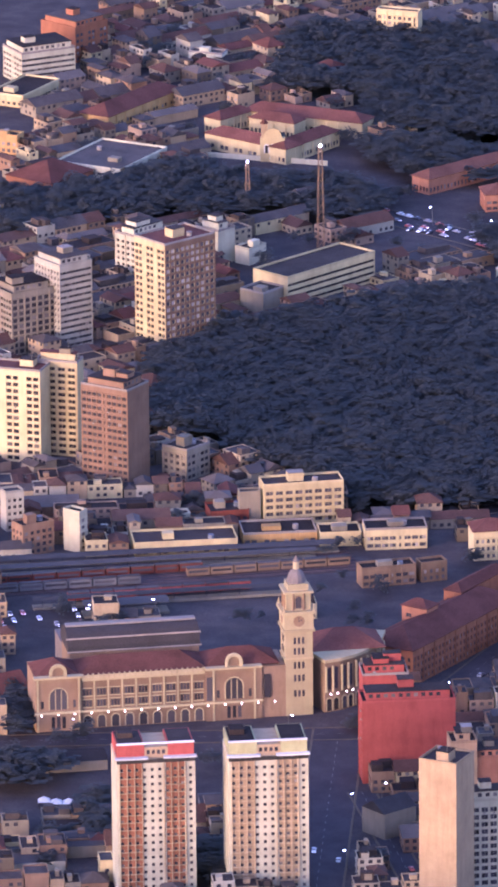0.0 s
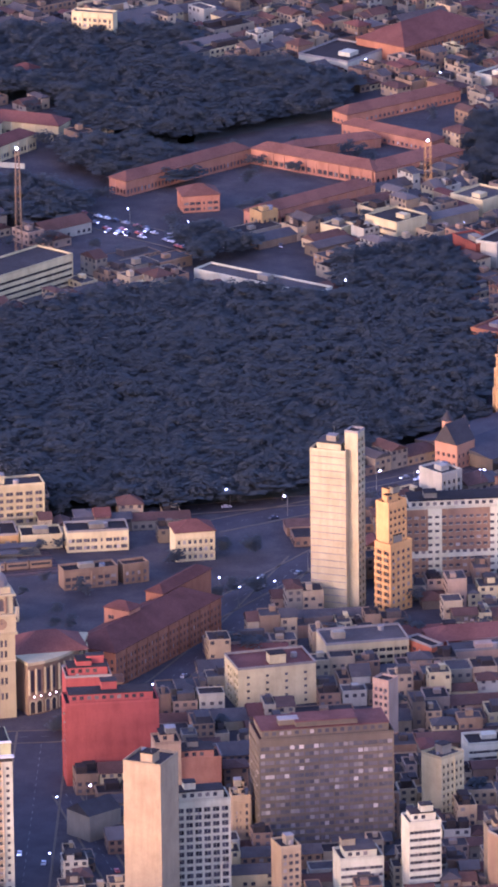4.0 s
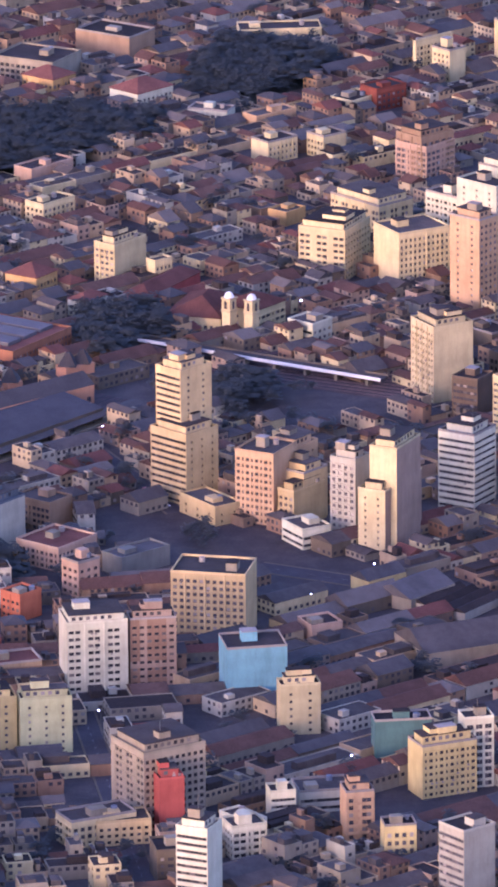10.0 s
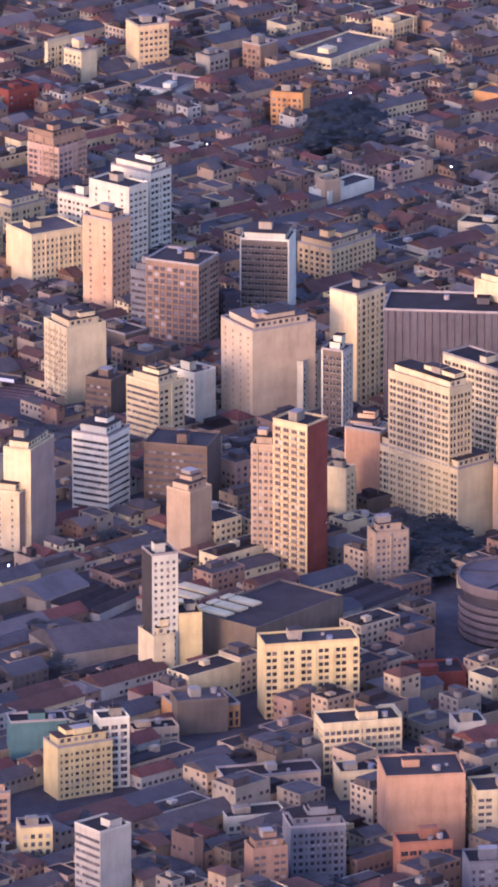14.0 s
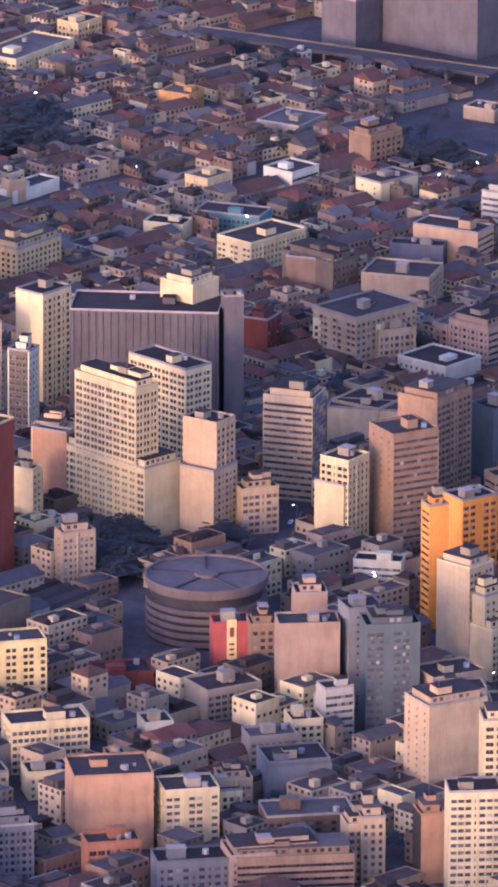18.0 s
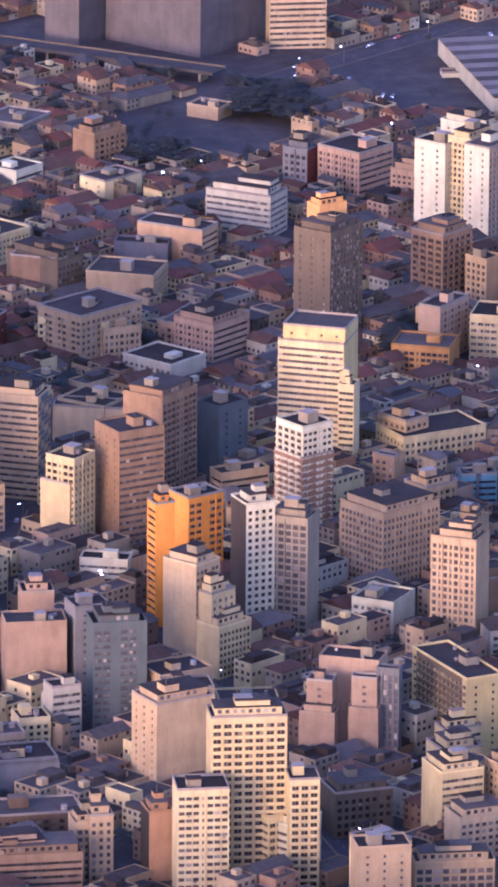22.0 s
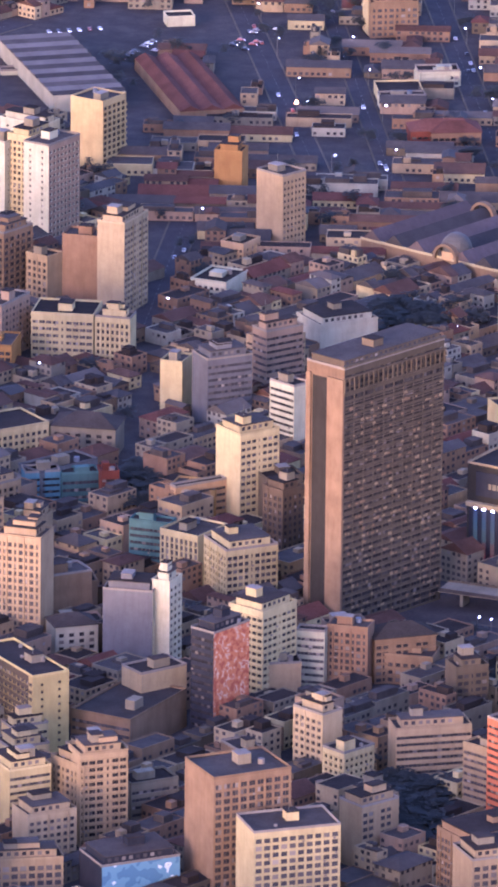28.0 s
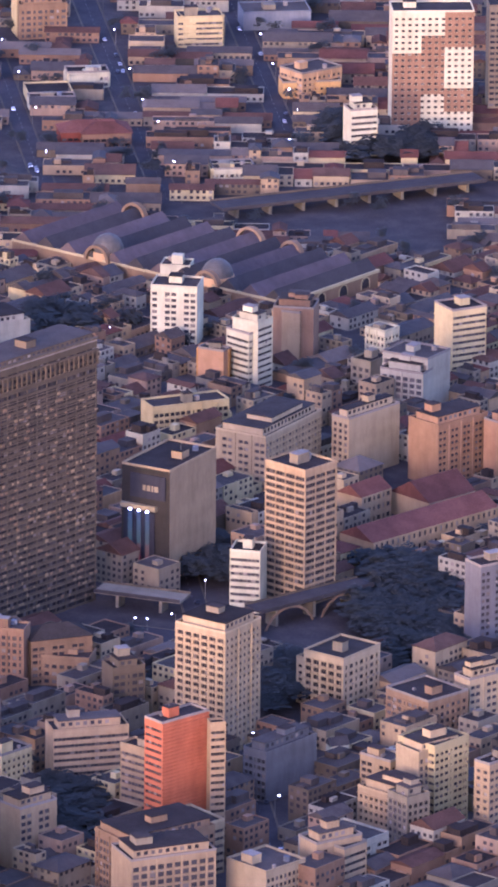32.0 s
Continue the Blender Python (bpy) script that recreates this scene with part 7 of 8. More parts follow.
CLEAR = WOODS + [
    zone((-657, 3731), (-603, 3756), (-512, 3774), (-500, 3717), (-529, 3683), (-557, 3680), (-613, 3685), (-642, 3640)),
    zone((-613, 3513), (-632, 3627), (-558, 3688), (-494, 3672), (-471, 3572), (-488, 3527)),
    zone((-635, 3518), (-477, 3543), (-450, 3338), (-471, 3336), (-489, 3435), (-618, 3420)),
    zone((-363, 3890), (-369, 3966), (-329, 4028), (-274, 4058), (-262, 4023), (-312, 3885)),
    zone((-669, 4380), (-618, 4354), (-560, 4340), (-560, 4299), (-668, 4338)),
    zone((-622, 4427), (-527, 4437), (-509, 4285), (-575, 4288), (-609, 4335)),
    zone((-516, 4269), (-449, 4253), (-427, 4140), (-505, 4174)),
    zone((-633, 4232), (-616, 4264), (-547, 4241), (-553, 4164), (-606, 4102)),
    zone((-648, 3677), (-616, 3704), (-607, 3644), (-639, 3626)),
    zone((-328, 3899), (-351, 3940), (-274, 4037), (-246, 4083), (-134, 4042), (-132, 3985), (-203, 3992), (-245, 4012)),
    zone((-537, 4452), (-452, 4531), (-397, 4534), (-398, 4406), (-476, 4271), (-516, 4269)),
    zone((-685, 4485), (-600, 4494), (-591, 4430), (-618, 4354), (-669, 4380)),
    zone((-577, 4298), (-509, 4285), (-502, 4227), (-549, 4212)),
    zone((87, 4673), (152, 4707), (266, 4625), (286, 4671), (280, 4570), (228, 4554), (189, 4604)),
    zone((264, 4621), (372, 4663), (427, 4685), (418, 4583), (333, 4520)),
    zone((429, 4705), (504, 4723), (518, 4584), (503, 4497), (455, 4622)),
    zone((475, 3734), (509, 3699), (503, 3655), (442, 3662)),
    zone((543, 3695), (596, 3728), (582, 3638), (534, 3621)),
    zone((575, 4326), (686, 4345), (754, 4348), (749, 4317), (674, 4265), (651, 4258), (584, 4295)),
    zone((107, 3881), (129, 3872), (119, 3785), (105, 3801)),
    zone((185, 4500), (282, 4603), (271, 4420), (205, 4421), (192, 4463)),
    zone((382, 4108), (392, 4108), (379, 3967), (359, 3884), (352, 3885)),
    zone((-262, 3859), (-225, 3864), (-179, 3824), (-151, 3797), (-143, 3782), (-163, 3747), (-181, 3720), (-186, 3777), (-225, 3784), (-258, 3795)),
    zone((299, 4609), (351, 4687), (447, 4706), (425, 4462), (406, 4411), (377, 4496), (338, 4508), (306, 4542)),
    zone((616, 4281), (728, 4320), (707, 4193), (675, 4235), (641, 4259)),
    zone((-524, 3754), (-466, 3790), (-417, 3853), (-405, 3759), (-423, 3673), (-445, 3600), (-490, 3651), (-514, 3686)),
    zone((-467, 3843), (-412, 3863), (-407, 3822), (-407, 3767), (-417, 3728), (-432, 3704), (-458, 3764)),
    zone((108, 3844), (128, 3873), (126, 3797), (109, 3797)),
]
# streets as strips: two ends and a width
STREETS = [((492, 4724), (497, 4361), 13), ((538, 4721), (532, 4359), 10), ((596, 4719), (588, 4325), 12), ((672, 4711), (662, 4410), 11), ((243, 3379), (169, 3707), 9),
           ((114, 3864), (102, 3785), 16), ((385, 4117), (426, 4315), 14), ((-470, 3357), (-486, 3542), 20), ((-467, 3468), (-431, 3361), 10), ((-574, 4303), (-499, 4247), 18),
           ((-251, 3595), (-212, 3382), 9), ((-620, 3512), (-476, 3539), 14), ((-448, 3674), (-389, 3800), 14), ((-449, 3817), (-334, 3908), 16), ((26, 4372), (73, 4402), 12),
           ((246, 4555), (374, 4686), 16), ((-188, 3783), (-124, 3754), 12), ((518, 3760), (503, 3358), 10), ((473, 3681), (507, 3662), 16), ((-278, 3968), (-226, 3858), 10),
           ((-460, 3566), (-444, 3608), 13), ((-444, 3608), (-424, 3679), 13), ((-424, 3679), (-404, 3778), 13), ((-466, 3839), (-409, 3859), 12), ((-409, 3859), (-356, 3903), 12)]


def near_street(x, y, r):
    for (ax, ay), (bx, by), w in STREETS:
        dx, dy = bx - ax, by - ay
        t = max(0.0, min(1.0, ((x - ax) * dx + (y - ay) * dy) / (dx * dx + dy * dy)))
        if math.hypot(x - ax - t * dx, y - ay - t * dy) < w / 2 + r:
            return True
    return False


ASPHALT = surface("street_asphalt", (0.073, 0.062, 0.058), 0.95, 0.5, streak=False, spread=0.1, spec=0.05)
MARK = surface("road_paint", (0.22, 0.20, 0.17), 0.8, 0.4)
for k, ((ax, ay), (bx, by), w) in enumerate(STREETS):
    ln = math.hypot(bx - ax, by - ay)
    st = empty("road", ax, ay, math.degrees(math.atan2(by - ay, bx - ax)), 0, "asphalt city street with pale kerbs and lane marks", "road", kind="structure")
    boxes("carriageway", st, ASPHALT, [(0, -w / 2, -0.2, ln, w / 2, 0.03 + 0.004 * k)])
    for side in (-1, 1):
        boxes("kerb", st, paint("umber"), [(0, side * w / 2 - 0.9 * (side < 0), 0, ln, side * w / 2 + 0.9 * (side > 0), 0.2)])
    tagged(boxes("lane_mark", st, MARK, [(j * 8, -0.1, 0.04 + 0.004 * k, j * 8 + 3, 0.1, 0.045 + 0.004 * k) for j in range(max(1, int(ln / 8)))]), kind="stuff")
FOOT_A = np.array(FOOT)


def clear_of_walls(x, y, r):
    dx, dy = x - FOOT_A[:, 0], y - FOOT_A[:, 1]
    c, s = np.cos(FOOT_A[:, 5]), np.sin(FOOT_A[:, 5])
    return not ((np.abs(dx * c + dy * s) < FOOT_A[:, 4] + r) & (np.abs(dy * c - dx * s) < FOOT_A[:, 3] + r)).any()


def free(x, y, r):
    dx, dy = x - FOOT_A[:, 0], y - FOOT_A[:, 1]
    c, s = np.cos(FOOT_A[:, 5]), np.sin(FOOT_A[:, 5])
    u, v = dx * c + dy * s, -dx * s + dy * c
    if ((np.abs(u) < FOOT_A[:, 4] + r) & (np.abs(v) < FOOT_A[:, 3] + r)).any():
        return False
    return not near_street(x, y, r) and not any(inside(z, x, y) for z in CLEAR)


WALLS = [paint(k) for k in ("cream", "tan", "mauve", "pinkbrown", "beige", "concrete", "umber", "brown", "tan", "greywhite", "concrete", "pinkbrown")]
FIBRE = surface("fibre_cement_roof", (0.085, 0.069, 0.056), 0.95, 0.6, spread=0.0, spec=0.04)
RUST = surface("rusty_sheet_roof", (0.107, 0.062, 0.042), 0.9, 0.6, spread=0.0, spec=0.04)
PALE_ROOF = surface("pale_sheet_roof", (0.130, 0.104, 0.080), 0.85, 0.4, spread=0.0, spec=0.05)
TILE2 = surface("brown_tile_roof", (0.102, 0.054, 0.036), 0.95, 0.6, spread=0.0, streak=False, spec=0.04)
ROOFS = [ROOF_DARK, ROOF_GREY, TILE2, FIBRE, RUST, PALE_ROOF, ROOF_RED, METAL_ROOF]
CITY = WALLS + ROOFS + [GLASS]


def house_geo(rnd, w, d, h, kind):
    """Walls, roof and panes of one low house, each a list of corners, faces and material numbers."""
    wm, rm = rnd.randrange(len(WALLS)), len(WALLS) + (rnd.choice((0, 0, 1, 3, 3)) if kind == 0 else rnd.choice((2, 2, 3, 3, 4, 2, 7, 7, 6, 5)))
    V, Fc = [], []
    add_box(V, Fc, 0, 0, 0, w, d, h)
    walls = (V, Fc[:1] + Fc[2:] + ([Fc[1]] if kind == 0 else []), wm)
    V, Fc = [], []
    if kind == 0:
        for _ in range(rnd.randint(0, 2)):  # later storeys and sheds built on top
            a_, b_ = w * rnd.uniform(0.25, 0.6), d * rnd.uniform(0.25, 0.6)
            ox_, oy_ = rnd.uniform(0.3, w - a_ - 0.3), rnd.uniform(0.3, d - b_ - 0.3)
            add_box(V, Fc, ox_, oy_, h, ox_ + a_, oy_ + b_, h + rnd.choice((1.2, 2.4, 2.8, 3.0)) + rnd.uniform(-0.3, 0.3))
        e, t = 0.28, rnd.uniform(0.3, 0.7)
        add_box(V, Fc, e, e, h, w - e, d - e, h + 0.06)
        roof2 = ([], [])
        for b in ((-0.02, -0.02, w + 0.02, e), (-0.02, d - e, w + 0.02, d + 0.02), (-0.02, e, e, d - e), (w - e, e, w + 0.02, d - e)):
            add_box(roof2[0], roof2[1], b[0], b[1], h - 0.1, b[2], b[3], h + t)
        if rnd.random() < 0.6:
            q = rnd.uniform(0.15, 0.6)
            add_box(roof2[0], roof2[1], w * q, d * q, h, w * q + min(3.5, w * 0.3), d * q + min(3.0, d * 0.3), h + rnd.uniform(1.6, 2.8))
        walls2 = (*roof2, wm)
    else:
        o, r = 0.5, rnd.uniform(0.16, 0.3)
        if kind == 1:
            V = [(-o, -o, h), (w + o, -o, h), (w + o, d + o, h), (-o, d + o, h), (-o, d / 2, h + r * d), (w + o, d / 2, h + r * d)]
            Fc = [(0, 1, 5, 4), (2, 3, 4, 5), (0, 4, 3), (1, 2, 5), (3, 2, 1, 0)]
        elif kind == 2:
            V = [(-o, -o, h), (-o, d + o, h), (w + o, d + o, h), (w + o, -o, h), (w / 2, -o, h + r * w), (w / 2, d + o, h + r * w)]
            Fc = [(0, 1, 5, 4), (2, 3, 4, 5), (0, 4, 3), (1, 2, 5), (3, 2, 1, 0)]
        else:
            V, Fc = hip_data(0, 0, w, d, h, r * min(w, d), 0.5)
        walls2 = None
    panes = ([], [], len(CITY) - 1)
    for z in np.arange(1.0, h - 1.4, 2.9):
        for L, on_x in ((w, True), (d, False)):
            n = max(1, int(L / 2.9))
            if rnd.random() < 0.2:
                continue
            for k in range(n):
                if rnd.random() < 0.2:
                    continue
                u = L * (k + 0.5) / n
                if on_x:
                    add_box(panes[0], panes[1], u - 0.8, -0.05, z, u + 0.8, 0.0, z + 1.45)
                else:
                    add_box(panes[0], panes[1], -0.05, u - 0.8, z, 0.0, u + 0.8, z + 1.45)
    return [walls] + ([walls2] if walls2 else []), (V, Fc, rm), panes


def grid_angle(x, y):
    if x > 400 and y > 4230:
        return -9.0
    if x < -230:
        return 14.0 if y < 3850 else 44.0
    return 42.0


rnd = random.Random(7)
CV, CF, CI = [], [], []
single = 0
taken = []
for sector in ((14.0, -760, -200, 3330, 3850), (44.0, -760, -200, 3850, 4830), (42.0, -200, 760, 3330, 4230), (42.0, -200, 400, 4230, 4830), (-9.0, 400, 800, 4230, 4830)):
    ang, X0, X1, Y0, Y1 = sector
    c, s = math.cos(radians(ang)), math.sin(radians(ang))
    mx, my = (X0 + X1) / 2, (Y0 + Y1) / 2
    R = 0.5 * math.hypot(X1 - X0, Y1 - Y0)
    v, row = -R, 0
    while v < R:
        depth = rnd.uniform(8.5, 15)
        u = -R
        while u < R:
            w = rnd.uniform(4.5, 11) if rnd.random() < 0.84 else rnd.uniform(14, 32)
            qx, qy = mx + (u + 6) * c - (v + depth / 2) * s, my + (u + 6) * s + (v + depth / 2) * c
            core = -60 < qx < 660 and qy < 3980
            yards = -260 < qx < 0 and 3440 < qy < 3780
            if core and rnd.random() < 0.8:
                w = rnd.uniform(11, 22)
            elif ang < 0 and rnd.random() < 0.6:
                w = rnd.uniform(14, 36)
            elif yards and rnd.random() < 0.7:
                w = rnd.uniform(18, 42)
            if rnd.random() < 0.06:
                u += 6
            cx, cy = u + w / 2, v + depth / 2
            x, y = mx + cx * c - cy * s, my + cx * s + cy * c
            u += w + rnd.uniform(0.1, 0.7)
            az = math.degrees(math.atan2(-x, y))
            if not (X0 <= x < X1 and Y0 <= y < Y1) or abs(az) > 10.2 or rnd.random() < 0.10:
                continue
            if not free(x, y, 0.42 * min(w, depth)):
                continue
            near = y < 3760
            if core:
                h = rnd.choice((5.0, 6.5, 8.0, 9.5, 11.5)) if rnd.random() < 0.75 else rnd.uniform(11, 17)
                kind = rnd.choice((0, 0, 0, 0, 0, 0, 1, 3))
            elif w > 13:
                h, kind = rnd.uniform(3.5, 6.5), rnd.choice((0, 1, 1))
            elif near:
                h = rnd.choice((4.0, 5.6, 6.2, 8.5)) if rnd.random() < 0.75 else rnd.uniform(8, 13)
                kind = rnd.choice((0, 0, 0, 0, 0, 1, 3))
            else:
                h, kind = rnd.choice((3.2, 4.0, 5.6, 6.2, 7.0, 8.6)), rnd.choice((0, 0, 1, 2, 3))
            walls, roof, panes = house_geo(rnd, w, depth, h, kind)
            ox, oy = x - (w / 2 * c - depth / 2 * s), y - (w / 2 * s + depth / 2 * c)
            if y < 3560 and single < 60 and h > 6.5:
                single += 1
                t = tagged(empty("house", ox, oy, ang), f"low {['flat-roofed', 'gabled', 'gabled', 'hip-roofed'][kind]} city house with small windows", "house", "low houses between the towers")
                for nm, (V, Fc, m) in [("wall" if i == 0 else "parapet", q) for i, q in enumerate(walls)] + [("roof", roof)]:
                    part_mesh(nm, mesh_of(nm, V, Fc, [CITY[m]]), t)
                if panes[1]:
                    tagged(part_mesh("glazing", mesh_of("glazing", panes[0], panes[1], [GLASS]), t), kind="stuff")
                continue
            for V, Fc, m in walls + [roof, panes]:
                k = len(CV)
                CV += [(ox + a * c - b * s, oy + a * s + b * c, z) for a, b, z in V]
                CF += [tuple(i + k for i in f) for f in Fc]
                CI += [m] * len(Fc)
        v += depth + (8.0 if row % 2 else 0.8)
        row += 1
tagged(new("low_rise_city", mesh_of("low_rise_city", CV, CF, CITY, CI)), "dense low city houses with tiled and flat roofs", "houses", kind="stuff")


# ---- unseen blocks to the south, added to throw shade on the near streets ----
rf = random.Random(23)
CV, CF, CI = [], [], []
c, s = math.cos(radians(14.0)), math.sin(radians(14.0))
for gx_ in range(-760, 720, 26):
    for gy_ in range(2940, 3290, 28):
        if rf.random() < 0.22:
            continue
        x, y = gx_ + rf.uniform(-4, 4), gy_ + rf.uniform(-4, 4)
        w, depth = rf.uniform(13, 22), rf.uniform(13, 21)
        h = min(rf.uniform(14, 58) if x > -250 else rf.uniform(8, 34), (3284 - y - w * s - depth) * 0.34)
        if h < 4:
            continue
        walls, roof, panes = house_geo(rf, w, depth, h, 0)
        for V, Fc, m in walls + [roof, panes]:
            k = len(CV)
            CV += [(x + a * c - b * s, y + a * s + b * c, z) for a, b, z in V]
            CF += [tuple(i + k for i in f) for f in Fc]
            CI += [m] * len(Fc)
tagged(new("mid_rise_city", mesh_of("mid_rise_city", CV, CF, CITY, CI)), "dense mid-rise city blocks with flat roofs", "houses", kind="stuff")


# ---- trees ----
def foliage_material():
    m, nt, b = node_material("foliage")
    geo = nt.nodes.new("ShaderNodeNewGeometry")
    big = tex_noise(nt, 0.05, 4.0)
    c = ramp(nt, geo.outputs["Random Per Island"], [(0.0, (0.100, 0.104, 0.093)), (0.6, (0.105, 0.108, 0.095)), (1.0, (0.110, 0.112, 0.096))])
    c = mixed(nt, "MULTIPLY", 0.6, c, ramp(nt, big, [(0.3, g3(0.75)), (0.7, g3(1.1))]))
    nt.links.new(c, b.inputs["Base Color"])
    b.inputs["Roughness"].default_value = 0.95
    b.inputs["Specular IOR Level"].default_value = 0.03
    tr = nt.nodes.new("ShaderNodeBsdfTranslucent")
    nt.links.new(c, tr.inputs["Color"])
    mx = nt.nodes.new("ShaderNodeMixShader")
    mx.inputs[0].default_value = 0.5
    nt.links.new(b.outputs[0], mx.inputs[1])
    nt.links.new(tr.outputs[0], mx.inputs[2])
    nt.links.new(mx.outputs[0], nt.nodes["Material Output"].inputs["Surface"])
    return m


LEAF = foliage_material()
BARK = surface("bark", (0.10, 0.075, 0.055), 0.95, 0.5)


def crown_points(seed, lobes, per, size):
    """Leaf clumps as small tilted quads over several uneven lobes, for a crown about 1 across and 1 high."""
    r = np.random.RandomState(seed)
    quads = []
    for _ in range(lobes):
        a, q = r.uniform(0, 2 * np.pi), r.uniform(0, 0.34)
        c = np.array([q * np.cos(a), q * np.sin(a), r.uniform(0.38, 0.78)])
        rad = r.uniform(0.16, 0.27)
        for _ in range(per):
            d = r.normal(size=3)
            d /= np.linalg.norm(d)
            d[2] = abs(d[2]) * 0.9 - 0.05
            p = c + d * rad * r.uniform(0.75, 1.1)
            n = d * 0.22 + np.array([0, 0, 1.0]) + r.normal(size=3) * 0.12
            n /= np.linalg.norm(n)
            t = np.cross(n, r.normal(size=3))
            t /= np.linalg.norm(t)
            b = np.cross(n, t)
            w = size * r.uniform(0.6, 1.3)
            quads.append([p - t * w - b * w * 0.7, p + t * w - b * w * 0.5, p + t * w * 0.8 + b * w, p - t * w * 0.7 + b * w * 0.8])
    return np.array(quads).reshape(-1, 3)


def tree_proto(seed, name="tree"):
    t = empty(name, 0, 0)
    r = random.Random(seed)
    V, Fc = cyl_data(0.035, 0.45, 7, 0.02)
    for k in range(4):
        a = k * 1.57 + r.uniform(-0.4, 0.4)
        LV = []
        p, q = Vector((0, 0, 0.28 + 0.04 * k)), Vector((0.24 * math.cos(a), 0.24 * math.sin(a), 0.62))
        d = (q - p).normalized()
        e = d.orthogonal().normalized()
        f = d.cross(e)
        for P, rr in ((p, 0.016), (q, 0.005)):
            LV += [tuple(P + e * rr), tuple(P + f * rr), tuple(P - e * rr), tuple(P - f * rr)]
        n = len(V)
        V += LV
        Fc += [(n + i, n + (i + 1) % 4, n + 4 + (i + 1) % 4, n + 4 + i) for i in range(4)]
    part_mesh("trunk", mesh_of("trunk", V, Fc, [BARK]), t)
    P = crown_points(seed, 13, 70, 0.034)
    me = mesh_of("crown", P.tolist(), [(4 * i, 4 * i + 1, 4 * i + 2, 4 * i + 3) for i in range(len(P) // 4)], [LEAF])
    part_mesh("crown", me, t)
    return tagged(t, "broad dark green street tree with an uneven crown", "tree", "street trees")


protos = [tree_proto(k) for k in range(4)]
CROWNS = [crown_points(20 + k, 9, 21, 0.060) for k in range(5)]
# flat leaf sheets at mid-crown height, added to brighten the black gaps
GAP_LEAVES = []
for k in range(3):
    r_ = np.random.RandomState(50 + k)
    quads = []
    for _ in range(34):
        p = np.array([r_.uniform(-0.6, 0.6), r_.uniform(-0.6, 0.6), r_.uniform(0.50, 0.72)])
        t_ = np.array([1.0, 0.0, r_.uniform(-0.15, 0.15)]) * r_.uniform(0.10, 0.17)
        b_ = np.array([0.0, 1.0, r_.uniform(-0.15, 0.15)]) * r_.uniform(0.10, 0.17)
        quads.append([p - t_ - b_, p + t_ - b_ * 0.8, p + t_ * 0.7 + b_, p - t_ + b_ * 0.8])
    GAP_LEAVES.append(np.array(quads).reshape(-1, 3))
first = [True] * 4
rt = random.Random(11)
n_single = 0
joined = []
for zi, Z in enumerate(WOODS):
    x0, y0 = Z.min(0)
    x1, y1 = Z.max(0)
    step = 6.4
    for gx_ in np.arange(x0, x1, step):
        for gy_ in np.arange(y0, y1, step):
            x, y = gx_ + rt.uniform(-3, 3), gy_ + rt.uniform(-3, 3)
            if not inside(Z, x, y) or not clear_of_walls(x, y, 2.0):
                continue
            k = rt.randrange(4)
            hgt = rt.uniform(8, 13) if zi else rt.uniform(11, 14)
            wid = hgt * rt.uniform(0.85, 1.15)
            if (zi not in (0, 1, 2, 3) and n_single < 140) or (zi in (0, 1, 3) and rt.random() < 0.04):
                n_single += 1
                m = pose(x, y, 0, 0, 0, rt.uniform(0, 360)) @ Matrix.Diagonal((wid, wid, hgt, 1))
                if first[k]:
                    first[k] = False
                    protos[k].matrix_basis = m
                else:
                    o = copy_thing(protos[k], m)
                    o.matrix_basis = m
                continue
            P = CROWNS[rt.randrange(5)]
            a = rt.uniform(0, 6.28)
            c, s = math.cos(a), math.sin(a)
            Q = np.empty_like(P)
            Q[:, 0] = x + wid * (P[:, 0] * c - P[:, 1] * s)
            Q[:, 1] = y + wid * (P[:, 0] * s + P[:, 1] * c)
            Q[:, 2] = hgt * P[:, 2]
            joined.append(Q)
            U = GAP_LEAVES[rt.randrange(3)] * (wid, wid, hgt) + (x, y, 0.0)  # leaf sheets added to lighten the dark gaps between crowns
            joined.append(U)
for _ in range(900):  # small groves and street trees between the houses
    x, y = rt.uniform(-740, 740), rt.uniform(3340, 4720)
    if abs(math.degrees(math.atan2(-x, y))) > 10.0 or not clear_of_walls(x, y, 2.5):
        continue
    if -60 < x < 640 and y < 3960 and rt.random() < 0.6:
        continue
    for _ in range(rt.randint(1, 4)):
        px, py = x + rt.uniform(-6, 6), y + rt.uniform(-6, 6)
        if not clear_of_walls(px, py, 1.5):
            continue
        hgt = rt.uniform(6, 10.5)
        joined.append(CROWNS[rt.randrange(5)] * (hgt * rt.uniform(0.8, 1.1), hgt, hgt) + (px, py, 0.0))
Q = np.concatenate(joined)
me = bpy.data.meshes.new("park_trees")
nq = len(Q) // 4
me.vertices.add(len(Q))
me.vertices.foreach_set("co", Q.ravel())
me.loops.add(len(Q))
me.loops.foreach_set("vertex_index", np.arange(len(Q), dtype=np.int32))
me.polygons.add(nq)
me.polygons.foreach_set("loop_start", np.arange(0, len(Q), 4, dtype=np.int32))
me.materials.append(LEAF)
me.update(calc_edges=True)
me.validate()
tagged(new("park_trees", me), "dense dark green park canopy of many trees", "trees", kind="stuff")
GRASS = surface("park_ground", (0.085, 0.09, 0.075), 0.95, 0.5, streak=False, spec=0.04)
for Z in WOODS[:8]:
    tagged(new("park_ground", mesh_of("park_ground", [(p[0], p[1], 0.012) for p in Z], [tuple(range(len(Z)))], [GRASS])), "shaded park lawn under trees", "lawn", kind="structure")


